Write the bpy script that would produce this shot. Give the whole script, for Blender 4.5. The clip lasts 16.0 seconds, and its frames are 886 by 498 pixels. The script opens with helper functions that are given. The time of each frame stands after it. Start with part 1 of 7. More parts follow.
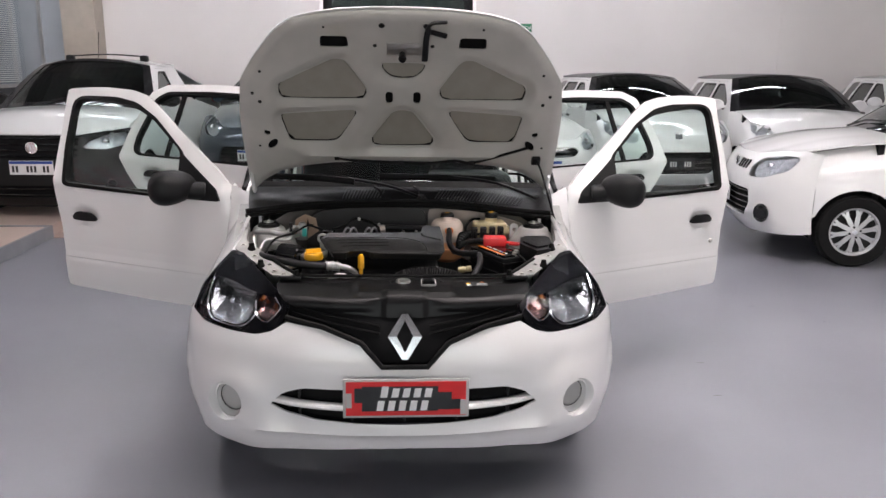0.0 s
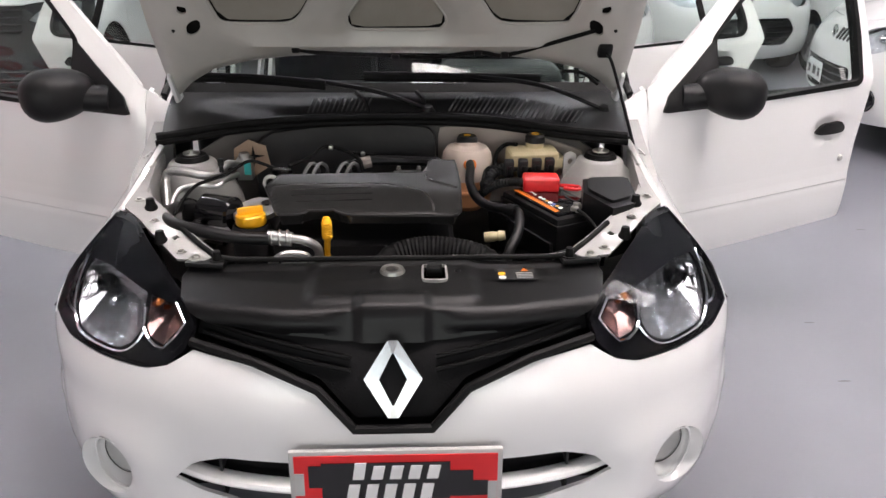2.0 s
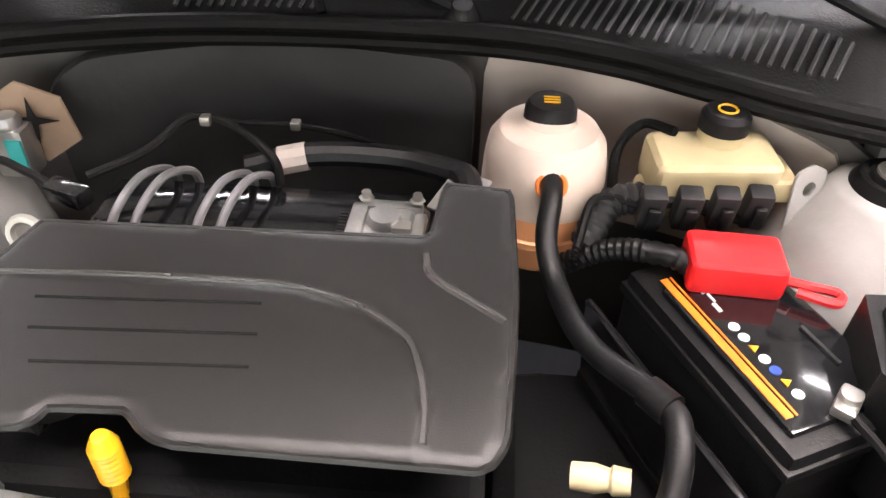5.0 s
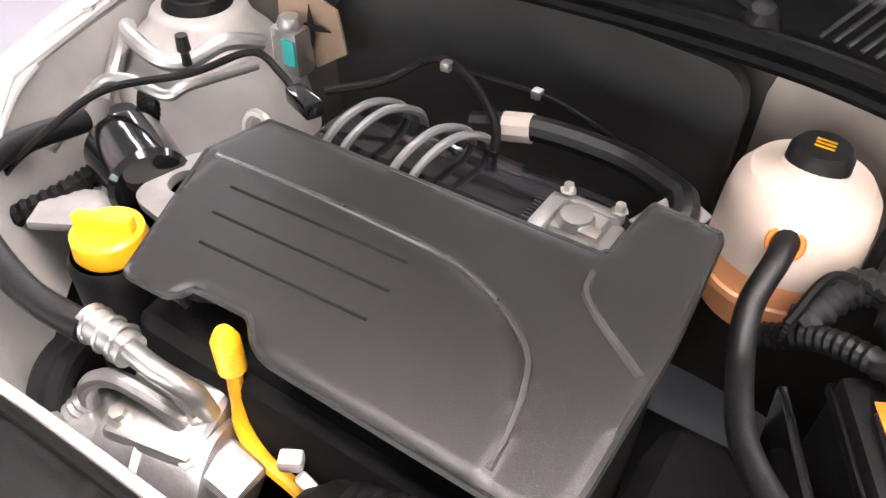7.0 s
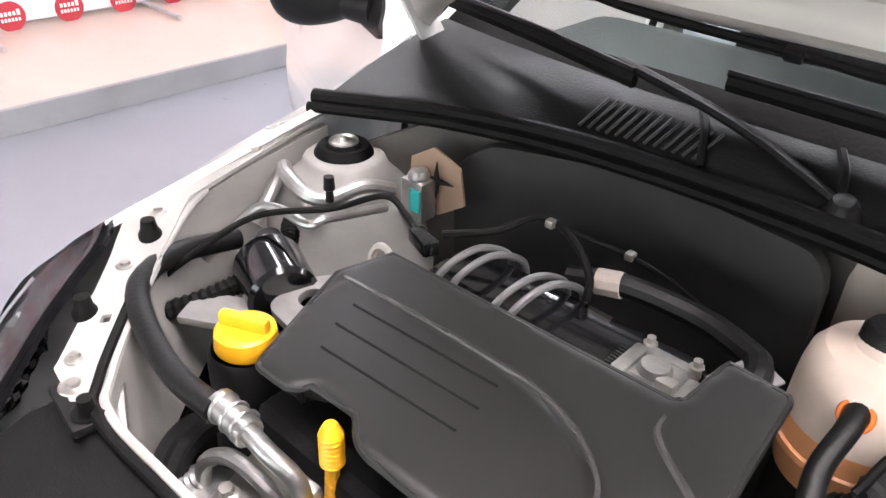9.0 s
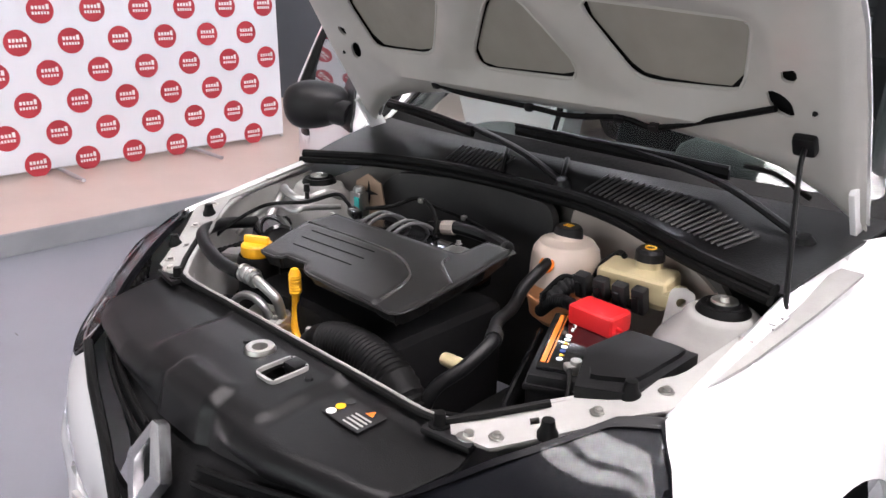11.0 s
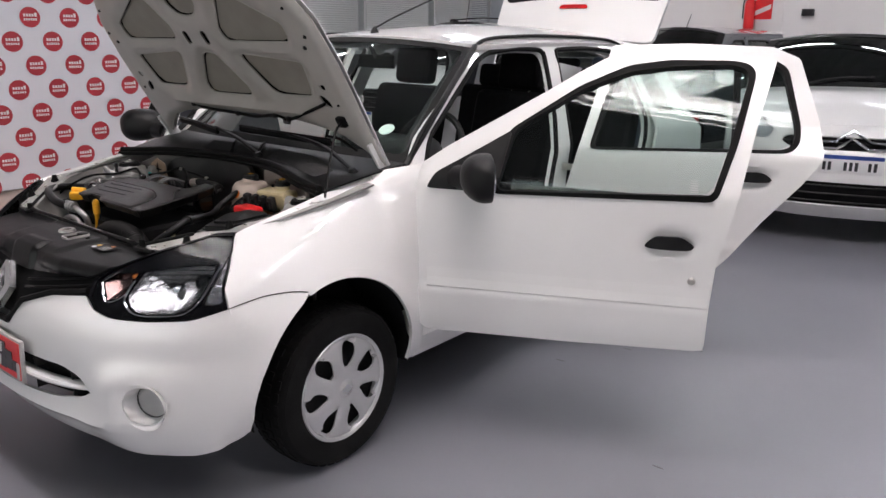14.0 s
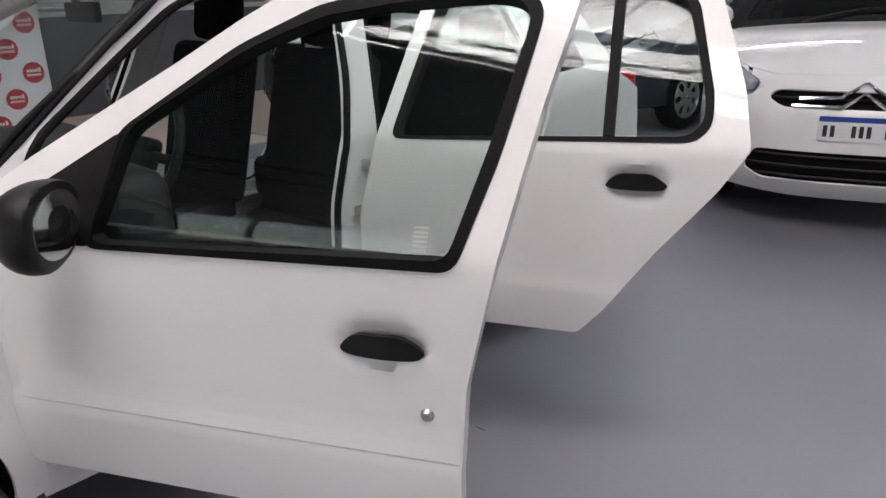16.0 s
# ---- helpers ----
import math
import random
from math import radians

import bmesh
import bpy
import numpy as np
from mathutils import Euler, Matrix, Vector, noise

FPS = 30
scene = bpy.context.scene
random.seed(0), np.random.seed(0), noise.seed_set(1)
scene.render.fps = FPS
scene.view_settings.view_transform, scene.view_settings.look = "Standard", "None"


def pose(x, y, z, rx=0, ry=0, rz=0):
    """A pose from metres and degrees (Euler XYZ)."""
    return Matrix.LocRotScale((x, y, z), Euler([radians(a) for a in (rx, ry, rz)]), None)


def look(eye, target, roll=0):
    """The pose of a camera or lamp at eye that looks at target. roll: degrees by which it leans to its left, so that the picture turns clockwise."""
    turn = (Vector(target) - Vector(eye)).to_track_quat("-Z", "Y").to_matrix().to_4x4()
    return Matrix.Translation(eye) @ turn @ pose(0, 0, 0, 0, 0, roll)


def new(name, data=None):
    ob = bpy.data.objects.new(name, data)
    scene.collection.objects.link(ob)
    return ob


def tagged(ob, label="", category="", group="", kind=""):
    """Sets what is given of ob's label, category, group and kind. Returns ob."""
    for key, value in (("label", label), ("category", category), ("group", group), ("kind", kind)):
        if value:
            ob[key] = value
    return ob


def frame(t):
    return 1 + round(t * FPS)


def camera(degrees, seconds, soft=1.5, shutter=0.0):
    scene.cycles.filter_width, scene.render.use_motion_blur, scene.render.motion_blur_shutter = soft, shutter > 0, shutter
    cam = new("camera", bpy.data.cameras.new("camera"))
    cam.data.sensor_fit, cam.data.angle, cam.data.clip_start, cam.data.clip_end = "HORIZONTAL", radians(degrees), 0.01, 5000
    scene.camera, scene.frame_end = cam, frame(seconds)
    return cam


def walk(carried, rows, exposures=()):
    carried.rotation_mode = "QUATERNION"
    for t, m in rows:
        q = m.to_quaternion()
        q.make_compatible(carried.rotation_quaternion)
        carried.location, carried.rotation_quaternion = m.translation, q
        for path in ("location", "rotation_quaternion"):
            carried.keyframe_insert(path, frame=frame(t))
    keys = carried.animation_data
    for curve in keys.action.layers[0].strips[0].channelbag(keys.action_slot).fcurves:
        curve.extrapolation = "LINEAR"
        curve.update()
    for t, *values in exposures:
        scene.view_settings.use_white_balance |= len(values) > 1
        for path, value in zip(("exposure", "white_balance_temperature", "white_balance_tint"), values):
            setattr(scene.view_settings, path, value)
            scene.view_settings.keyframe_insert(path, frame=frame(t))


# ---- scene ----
cam = camera(60.0, 16.0)
PATH = [
    (0, (0.022, -2.402, 1.553), (0.108, -0.459, 1.087), 0.5),
    (0.5, (0.094, -2.125, 1.533), (0.127, -0.198, 0.996), 0.5),
    (1, (0.064, -1.84, 1.514), (0.104, 0.064, 0.902), 1.0),
    (1.5, (0.044, -1.571, 1.512), (0.105, 0.298, 0.803), 0.5),
    (2, (0.085, -1.258, 1.492), (0.11, 0.579, 0.701), -0.2),
    (2.5, (0.065, -0.988, 1.483), (0.092, 0.821, 0.631), 1.0),
    (3, (0.046, -0.699, 1.434), (0.052, 1.083, 0.525), 0.8),
    (3.5, (0.104, -0.424, 1.405), (-0.003, 1.3, 0.398), -0.0),
    (4, (0.113, -0.18, 1.381), (0.017, 1.473, 0.259), 0.9),
    (6.5, (0.193, 0.144, 1.341), (-0.323, 1.482, -0.053), 2.4),
    (7, (0.217, 0.161, 1.341), (-0.598, 1.368, -0.028), 0.8),
    (7.5, (0.22, 0.165, 1.345), (-0.739, 1.334, 0.037), 2.2),
    (8, (0.222, 0.168, 1.354), (-0.842, 1.344, 0.135), 2.4),
    (10.5, (0.751, -0.229, 1.409), (-0.536, 1.086, 0.625), 1.4),
    (11, (1.055, -0.379, 1.412), (-0.291, 0.938, 0.737), 0.6),
    (11.5, (1.304, -0.625, 1.42), (-0.007, 0.77, 0.841), -1.3),
    (12, (1.607, -0.829, 1.426), (0.313, 0.612, 0.929), -1.6),
    (12.5, (1.882, -1.011, 1.458), (0.562, 0.421, 1.002), -2.2),
    (13, (2.126, -1.178, 1.441), (0.835, 0.256, 0.915), -1.6),
    (13.5, (2.336, -1.096, 1.432), (1.011, 0.307, 0.908), -1.3),
    (14, (2.546, -0.852, 1.437), (1.299, 0.616, 0.9), 0.3),
    (14.5, (2.583, -0.525, 1.413), (1.39, 0.995, 0.894), 1.1),
    (15, (2.547, -0.103, 1.393), (1.358, 1.419, 0.873), 0.6),
    (15.5, (2.49, 0.286, 1.393), (1.254, 1.739, 0.795), -0.7),
    (16, (2.458, 0.701, 1.373), (1.134, 2.047, 0.714), -2.0),
]
EXPOSURES = [(0.0, 0.02, 6650, 10), (1.5, 0.14, 6700, 10), (3.0, 0.78, 6800, 11), (4.0, 1.18, 7000, 12), (6.5, 1.84, 6900, 12), (7.0, 1.84, 6850, 12), (8.0, 1.52, 6650, 11), (10.5, 1.05, 6550, 10), (11.0, 0.68, 6450, 10), (11.5, 0.1, 6400, 10), (12.5, -0.2, 6450, 10), (14.0, -0.27, 6600, 10), (16.0, -0.42, 6600, 10)]
walk(cam, [(t, look(eye, target, roll)) for t, eye, target, roll in PATH], EXPOSURES)

# ---- light ----
world = bpy.data.worlds.new("world")
scene.world = world
world.use_nodes = True
wn, wl = world.node_tree.nodes, world.node_tree.links
sky = wn.new("ShaderNodeTexSky")
sky.sky_type, sky.sun_disc, sky.sun_elevation, sky.sun_rotation = "NISHITA", False, radians(50), radians(200)
wn["Background"].inputs["Strength"].default_value = 0.12
wl.new(sky.outputs["Color"], wn["Background"].inputs["Color"])
scene.view_settings.exposure = 0.0


def lamp(name, place, target, sx, sy, watts, colour=(1, 1, 1)):
    data = bpy.data.lights.new(name, "AREA")
    data.shape, data.size, data.size_y, data.energy, data.color = "RECTANGLE", sx, sy, watts, colour
    ob = new(name, data)
    ob.matrix_world = look(place, target)
    return ob


# ---- materials ----
def mat(name, col, rough=0.5, metal=0.0, vary=0.06, scale=6.0, bump=0.0, bscale=120.0, coat=0.0, spec=0.5, rvary=0.0, island=0.0):
    m = bpy.data.materials.new(name)
    m.use_nodes = True
    n, l = m.node_tree.nodes, m.node_tree.links
    b = n["Principled BSDF"]
    b.inputs["Roughness"].default_value, b.inputs["Metallic"].default_value = rough, metal
    b.inputs["Coat Weight"].default_value, b.inputs["Coat Roughness"].default_value = coat, 0.03
    b.inputs["Specular IOR Level"].default_value = spec
    tc = n.new("ShaderNodeTexCoord")
    big, fine = n.new("ShaderNodeTexNoise"), n.new("ShaderNodeTexNoise")
    for t, s, d in ((big, scale, 4), (fine, bscale, 3)):
        t.inputs["Scale"].default_value, t.inputs["Detail"].default_value = s, d
        l.new(tc.outputs["Object"], t.inputs["Vector"])
    ramp = n.new("ShaderNodeMapRange")
    ramp.inputs["From Min"].default_value, ramp.inputs["From Max"].default_value = 0.3, 0.7
    ramp.inputs["To Min"].default_value, ramp.inputs["To Max"].default_value = 1 - vary, 1 + vary
    l.new(big.outputs["Fac"], ramp.inputs["Value"])
    mul = n.new("ShaderNodeVectorMath")
    mul.operation = "SCALE"
    mul.inputs[0].default_value = col
    l.new(ramp.outputs["Result"], mul.inputs["Scale"])
    l.new(mul.outputs["Vector"], b.inputs["Base Color"])
    if rvary:
        rr = n.new("ShaderNodeMapRange")
        rr.inputs["From Min"].default_value, rr.inputs["From Max"].default_value = 0.3, 0.7
        rr.inputs["To Min"].default_value, rr.inputs["To Max"].default_value = rough - rvary, rough + rvary
        l.new(big.outputs["Fac"], rr.inputs["Value"])
        l.new(rr.outputs["Result"], b.inputs["Roughness"])
    if bump:
        bp = n.new("ShaderNodeBump")
        bp.inputs["Strength"].default_value, bp.inputs["Distance"].default_value = bump, 0.002
        l.new(fine.outputs["Fac"], bp.inputs["Height"])
        l.new(bp.outputs["Normal"], b.inputs["Normal"])
    return m


def glass_mat(name, tint, ior=1.5, rough=0.0, most=1.0):
    m = bpy.data.materials.new(name)
    m.use_nodes = True
    n, l = m.node_tree.nodes, m.node_tree.links
    n.remove(n["Principled BSDF"])
    tr, gl, mx, lw, pw, sm = (n.new("ShaderNode" + k) for k in ("BsdfTransparent", "BsdfGlossy", "MixShader", "LayerWeight", "Math", "MapRange"))
    tr.inputs["Color"].default_value = (*tint, 1)
    gl.inputs["Roughness"].default_value = rough
    pw.operation, pw.inputs[1].default_value = "POWER", 4.0
    sm.inputs["To Min"].default_value, sm.inputs["To Max"].default_value = ((ior - 1) / (ior + 1)) ** 2 * 0.8, most
    lw.inputs["Blend"].default_value = 0.5
    l.new(lw.outputs["Facing"], pw.inputs[0])
    l.new(pw.outputs[0], sm.inputs["Value"])
    l.new(sm.outputs["Result"], mx.inputs["Fac"])
    l.new(tr.outputs["BSDF"], mx.inputs[1])
    l.new(gl.outputs["BSDF"], mx.inputs[2])
    l.new(mx.outputs["Shader"], n["Material Output"].inputs["Surface"])
    return m


def glow_mat(name, col, power):
    m = bpy.data.materials.new(name)
    m.use_nodes = True
    b = m.node_tree.nodes["Principled BSDF"]
    b.inputs["Base Color"].default_value = (*col, 1)
    b.inputs["Emission Color"].default_value = (*col, 1)
    b.inputs["Emission Strength"].default_value = power
    return m


def ribbed_mat(name, col, power):
    """A ribbed translucent sheet: daylight comes through in fine bands."""
    m = glow_mat(name, col, power)
    n, l = m.node_tree.nodes, m.node_tree.links
    tc, wave, lift = n.new("ShaderNodeTexCoord"), n.new("ShaderNodeTexWave"), n.new("ShaderNodeMapRange")
    wave.bands_direction = "Y"
    wave.inputs["Scale"].default_value = 5.0
    lift.inputs["To Min"].default_value, lift.inputs["To Max"].default_value = 0.25 * power, power
    l.new(tc.outputs["Object"], wave.inputs["Vector"])
    l.new(wave.outputs["Fac"], lift.inputs["Value"])
    l.new(lift.outputs["Result"], n["Principled BSDF"].inputs["Emission Strength"])
    return m


def floor_mat():
    m = mat("painted_floor", (0.208, 0.212, 0.240), 0.33, vary=0.10, scale=0.8, bump=0.10, bscale=60)
    n, l = m.node_tree.nodes, m.node_tree.links
    b = n["Principled BSDF"]
    tc = n["Texture Coordinate"]
    vor, spots = n.new("ShaderNodeTexVoronoi"), n.new("ShaderNodeTexNoise")
    vor.inputs["Scale"].default_value, spots.inputs["Scale"].default_value = 7.0, 2.2
    spots.inputs["Detail"].default_value = 6
    turn = n.new("ShaderNodeMapping")
    turn.inputs["Scale"].default_value, turn.inputs["Rotation"].default_value = (0.35, 2.2, 1.0), (0, 0, 0.7)
    l.new(tc.outputs["Object"], turn.inputs["Vector"])
    l.new(turn.outputs["Vector"], vor.inputs["Vector"])
    l.new(tc.outputs["Object"], spots.inputs["Vector"])
    small = n.new("ShaderNodeMath")
    small.operation, small.inputs[1].default_value = "LESS_THAN", 0.06
    l.new(vor.outputs["Distance"], small.inputs[0])
    rare = n.new("ShaderNodeMath")
    rare.operation, rare.inputs[1].default_value = "GREATER_THAN", 0.55
    l.new(spots.outputs["Fac"], rare.inputs[0])
    both = n.new("ShaderNodeMath")
    both.operation = "MULTIPLY"
    l.new(small.outputs[0], both.inputs[0])
    l.new(rare.outputs[0], both.inputs[1])
    mix = n.new("ShaderNodeMix")
    mix.data_type = "RGBA"
    mix.inputs["B"].default_value = (0.085, 0.085, 0.09, 1)
    l.new(both.outputs[0], mix.inputs["Factor"])
    src = b.inputs["Base Color"].links[0].from_socket
    l.new(src, mix.inputs["A"])
    l.new(mix.outputs["Result"], b.inputs["Base Color"])
    return m


WHITE = mat("white_car_paint", (0.79, 0.79, 0.78), 0.28, vary=0.01, scale=2, coat=1.0)
UNDER = mat("thin_white_primer", (0.42, 0.42, 0.41), 0.42, vary=0.06, scale=9, bump=0.1, bscale=60, coat=0.2)
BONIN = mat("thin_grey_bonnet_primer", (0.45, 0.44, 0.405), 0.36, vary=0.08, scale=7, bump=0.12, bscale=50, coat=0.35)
VENTRIB = mat("worn_vent_plastic", (0.045, 0.045, 0.046), 0.4, vary=0.2, scale=30)
SCUT = mat("weathered_black_plastic", (0.009, 0.009, 0.0095), 0.36, spec=0.30, vary=0.2, scale=9, bump=0.3, bscale=300)
RECESS = mat("grey_bonnet_lining", (0.27, 0.255, 0.22), 0.6, vary=0.08, scale=12, bump=0.25, bscale=90)
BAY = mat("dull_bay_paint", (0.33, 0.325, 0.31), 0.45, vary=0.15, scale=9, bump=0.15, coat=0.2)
BEIGE = mat("beige_scuttle_paint", (0.44, 0.385, 0.34), 0.5, vary=0.08, scale=10)
BLACK = mat("black_moulded_plastic", (0.008, 0.008, 0.0085), 0.42, spec=0.22, vary=0.15, scale=8, bump=0.25, bscale=400)
COVER = mat("grained_engine_cover", (0.012, 0.0118, 0.0116), 0.33, spec=0.33, vary=0.12, scale=10, bump=0.15, bscale=900)
MATT = mat("matt_black_felt", (0.011, 0.011, 0.0115), 0.9, spec=0.1, vary=0.2, scale=10, bump=0.3, bscale=200)
GLOSSBLACK = mat("gloss_black_trim", (0.007, 0.007, 0.008), 0.12, vary=0.05, coat=0.3)
RUBBER = mat("black_rubber", (0.005, 0.005, 0.005), 0.55, spec=0.12, vary=0.2, scale=14, bump=0.3, bscale=150)
HOSE = mat("black_hose_rubber", (0.007, 0.007, 0.0075), 0.4, spec=0.25, vary=0.15, scale=20, bump=0.2, bscale=200)
TYRE = mat("tyre_rubber", (0.009, 0.009, 0.009), 0.75, spec=0.12, vary=0.2, scale=12, bump=0.4, bscale=120)
CHROME = mat("chrome", (0.80, 0.80, 0.81), 0.08, 1.0, vary=0.03)
ALLOY = mat("cast_aluminium", (0.42, 0.42, 0.41), 0.38, 0.9, vary=0.15, scale=25, bump=0.4, bscale=120)
STEEL = mat("zinc_steel", (0.46, 0.45, 0.42), 0.32, 0.9, vary=0.15, scale=20)
HUBCAP = mat("silver_painted_plastic", (0.60, 0.60, 0.61), 0.27, 0.5, vary=0.03, coat=0.4)
YELLOW = mat("yellow_plastic", (0.85, 0.42, 0.015), 0.35, vary=0.05, scale=30)
RED = mat("red_plastic", (0.68, 0.018, 0.022), 0.35, vary=0.05, scale=30)
TANK = mat("translucent_tank_plastic", (0.66, 0.55, 0.47), 0.35, vary=0.08, scale=14)
COOLANT = mat("orange_coolant_in_tank", (0.74, 0.33, 0.15), 0.35, vary=0.1, scale=14)
CREAM = mat("aged_cream_plastic", (0.52, 0.44, 0.26), 0.42, vary=0.1, scale=16)
GREYP = mat("grey_plastic", (0.020, 0.020, 0.021), 0.5, spec=0.25, vary=0.1, bump=0.2, bscale=300)
DARKCLOTH = mat("charcoal_seat_cloth", (0.010, 0.010, 0.011), 0.95, spec=0.1, vary=0.2, scale=30, bump=0.1, bscale=120)
AMBER = mat("amber_lens", (0.75, 0.22, 0.05), 0.2, vary=0.05, coat=0.5)
REDLENS = mat("red_lamp_lens", (0.45, 0.01, 0.012), 0.15, vary=0.05, coat=0.8)
DARKGREY = mat("dark_grey_car_paint", (0.03, 0.032, 0.036), 0.25, 0.4, vary=0.03, coat=1.0)
PLATEWHITE = mat("plate_white", (0.75, 0.75, 0.74), 0.4, vary=0.03)
PLATEBLUE = mat("plate_blue", (0.02, 0.06, 0.30), 0.4, vary=0.03)
INK = mat("black_ink", (0.02, 0.02, 0.022), 0.5, vary=0.05)
ORANGE = mat("orange_label", (0.80, 0.20, 0.02), 0.4, vary=0.05)
PAPER = mat("white_paper", (0.75, 0.76, 0.74), 0.6, vary=0.04)
MINT = mat("pale_green_sticker", (0.50, 0.68, 0.60), 0.5, vary=0.05)
GREEN = mat("green_sign_face", (0.01, 0.18, 0.08), 0.4, vary=0.05)
FLOOR = floor_mat()
TILE = mat("pinkish_floor_tile", (0.52, 0.40, 0.345), 0.30, vary=0.06, scale=2, bump=0.05)
KERB = mat("grey_kerb_paint", (0.24, 0.245, 0.26), 0.45, vary=0.15, scale=3, bump=0.1)
WALL = mat("off_white_wall_paint", (0.78, 0.75, 0.735), 0.7, vary=0.04, scale=0.6, bump=0.15, bscale=40)
CEIL = mat("white_corrugated_ceiling", (0.24, 0.24, 0.245), 0.6, vary=0.06, scale=1.5)
DARKWALL = mat("charcoal_panel", (0.055, 0.06, 0.07), 0.5, vary=0.08, scale=2)
PILLAR = mat("beige_pillar_paint", (0.45, 0.40, 0.34), 0.6, vary=0.06)
ALUFRAME = mat("aluminium_profile", (0.50, 0.51, 0.52), 0.35, 0.7, vary=0.05)
VINYL = mat("white_banner_vinyl", (0.68, 0.70, 0.745), 0.5, vary=0.02, scale=1)
DOTRED = mat("red_print", (0.40, 0.028, 0.042), 0.5, vary=0.05)
FROST = mat("frosted_partition_glass", (0.42, 0.46, 0.50), 0.12, vary=0.12, scale=0.7)
CARGLASS = glass_mat("tinted_car_glass", (0.89, 0.945, 0.925), 1.5)
PARKGLASS = glass_mat("dark_tinted_glass", (0.24, 0.28, 0.27), 1.55)
SATIN = mat("satin_black_roof", (0.012, 0.012, 0.013), 0.38, spec=0.4, vary=0.05)
SLATE = mat("slate_blue_car_paint", (0.032, 0.042, 0.058), 0.28, 0.4, vary=0.03, coat=1.0)
DARKGLASS = mat("dark_car_window", (0.010, 0.013, 0.014), 0.03, vary=0.3, scale=1.2, coat=0.5)
LENS = glass_mat("clear_lamp_lens", (0.96, 0.97, 0.98), 1.25, most=0.09)
TUBE = glow_mat("daylight_tube", (0.93, 0.925, 1.0), 92.0)
SKYLIGHT = ribbed_mat("translucent_roof_sheet", (1.0, 0.92, 0.935), 25.0)
SLAMP = mat("satin_black_plastic", (0.005, 0.005, 0.0053), 0.38, spec=0.26, vary=0.15, scale=8, bump=0.2, bscale=400)
LEAD = mat("grey_ignition_lead", (0.11, 0.11, 0.112), 0.45, vary=0.05)
CAST = mat("dull_cast_metal", (0.30, 0.295, 0.29), 0.5, 0.6, vary=0.15, scale=25, bump=0.3, bscale=100)
TEAL = mat("teal_sticker", (0.03, 0.38, 0.36), 0.4, vary=0.05)
INSUL = mat("moulded_insulation", (0.030, 0.030, 0.030), 0.5, spec=0.35, vary=0.25, scale=7, bump=0.4, bscale=60)
CARD = mat("brown_foil_patch", (0.27, 0.19, 0.13), 0.55, vary=0.15, scale=20)
FIREWALL = mat("dark_bay_paint", (0.085, 0.08, 0.075), 0.5, vary=0.15, scale=9)
BEZEL = mat("black_lamp_bezel", (0.006, 0.006, 0.007), 0.22, spec=0.08, vary=0.1, scale=30)
WINKRED = mat("rosy_lamp_reflector", (0.20, 0.13, 0.12), 0.22, 1.0, vary=0.15, scale=40)
SATINCHROME = mat("satin_chrome", (0.72, 0.72, 0.73), 0.24, 1.0, vary=0.04, scale=40)
# paler and glossier than COVER: the highlight along its ridges, put into the colour
GLINTEDGE = mat("painted_ridge_highlight", (0.035, 0.034, 0.033), 0.27, spec=0.9, vary=0.2, scale=30)
LAMPBOWL = mat("pale_lamp_bowl", (0.55, 0.56, 0.57), 0.28, 0.8, vary=0.2, scale=30)
REFLECTOR = mat("lamp_reflector", (0.27, 0.27, 0.275), 0.26, 1.0, vary=0.1, scale=40)


# ---- mesh helpers ----
def mesh_of(bm, name, material, smooth=True):
    bmesh.ops.recalc_face_normals(bm, faces=bm.faces)
    me = bpy.data.meshes.new(name)
    bm.to_mesh(me)
    bm.free()
    for p in me.polygons:
        p.use_smooth = smooth
    if smooth:
        me.set_sharp_from_angle(angle=radians(35))
    me.materials.append(material)
    return me


def part(name, bm, material, parent=None, label="", smooth=True):
    ob = new(name, mesh_of(bm, name, material, smooth))
    ob.parent = parent
    if label:
        ob["label"] = label
    return ob


def thing(name, label, category, group="", kind="", at=None):
    ob = new(name)
    if at is not None:
        ob.matrix_world = at
    return tagged(ob, label, category, group, kind)


def moved(bm, m):
    bmesh.ops.transform(bm, matrix=m, verts=bm.verts)
    return bm


def above(bm, z0):
    """Cut away what lies lower than z0."""
    bmesh.ops.delete(bm, geom=[v for v in bm.verts if v.co.z < z0], context="VERTS")
    return bm


def join(*bms):
    out = bms[0]
    for b in bms[1:]:
        me = bpy.data.meshes.new("tmp")
        b.to_mesh(me)
        b.free()
        out.from_mesh(me)
        bpy.data.meshes.remove(me)
    return out


def rbox(x, y, z, r=0.006, seg=2):
    bm = bmesh.new()
    bmesh.ops.create_cube(bm, size=1.0)
    bmesh.ops.scale(bm, vec=(x, y, z), verts=bm.verts)
    r = min(r, 0.49 * min(x, y, z))
    if r > 0:
        bmesh.ops.bevel(bm, geom=bm.edges[:], offset=r, segments=seg, affect="EDGES", profile=0.6)
    return bm


def box(x0, x1, y0, y1, z0, z1, r=0.0):
    return moved(rbox(x1 - x0, y1 - y0, z1 - z0, r), pose((x0 + x1) / 2, (y0 + y1) / 2, (z0 + z1) / 2))


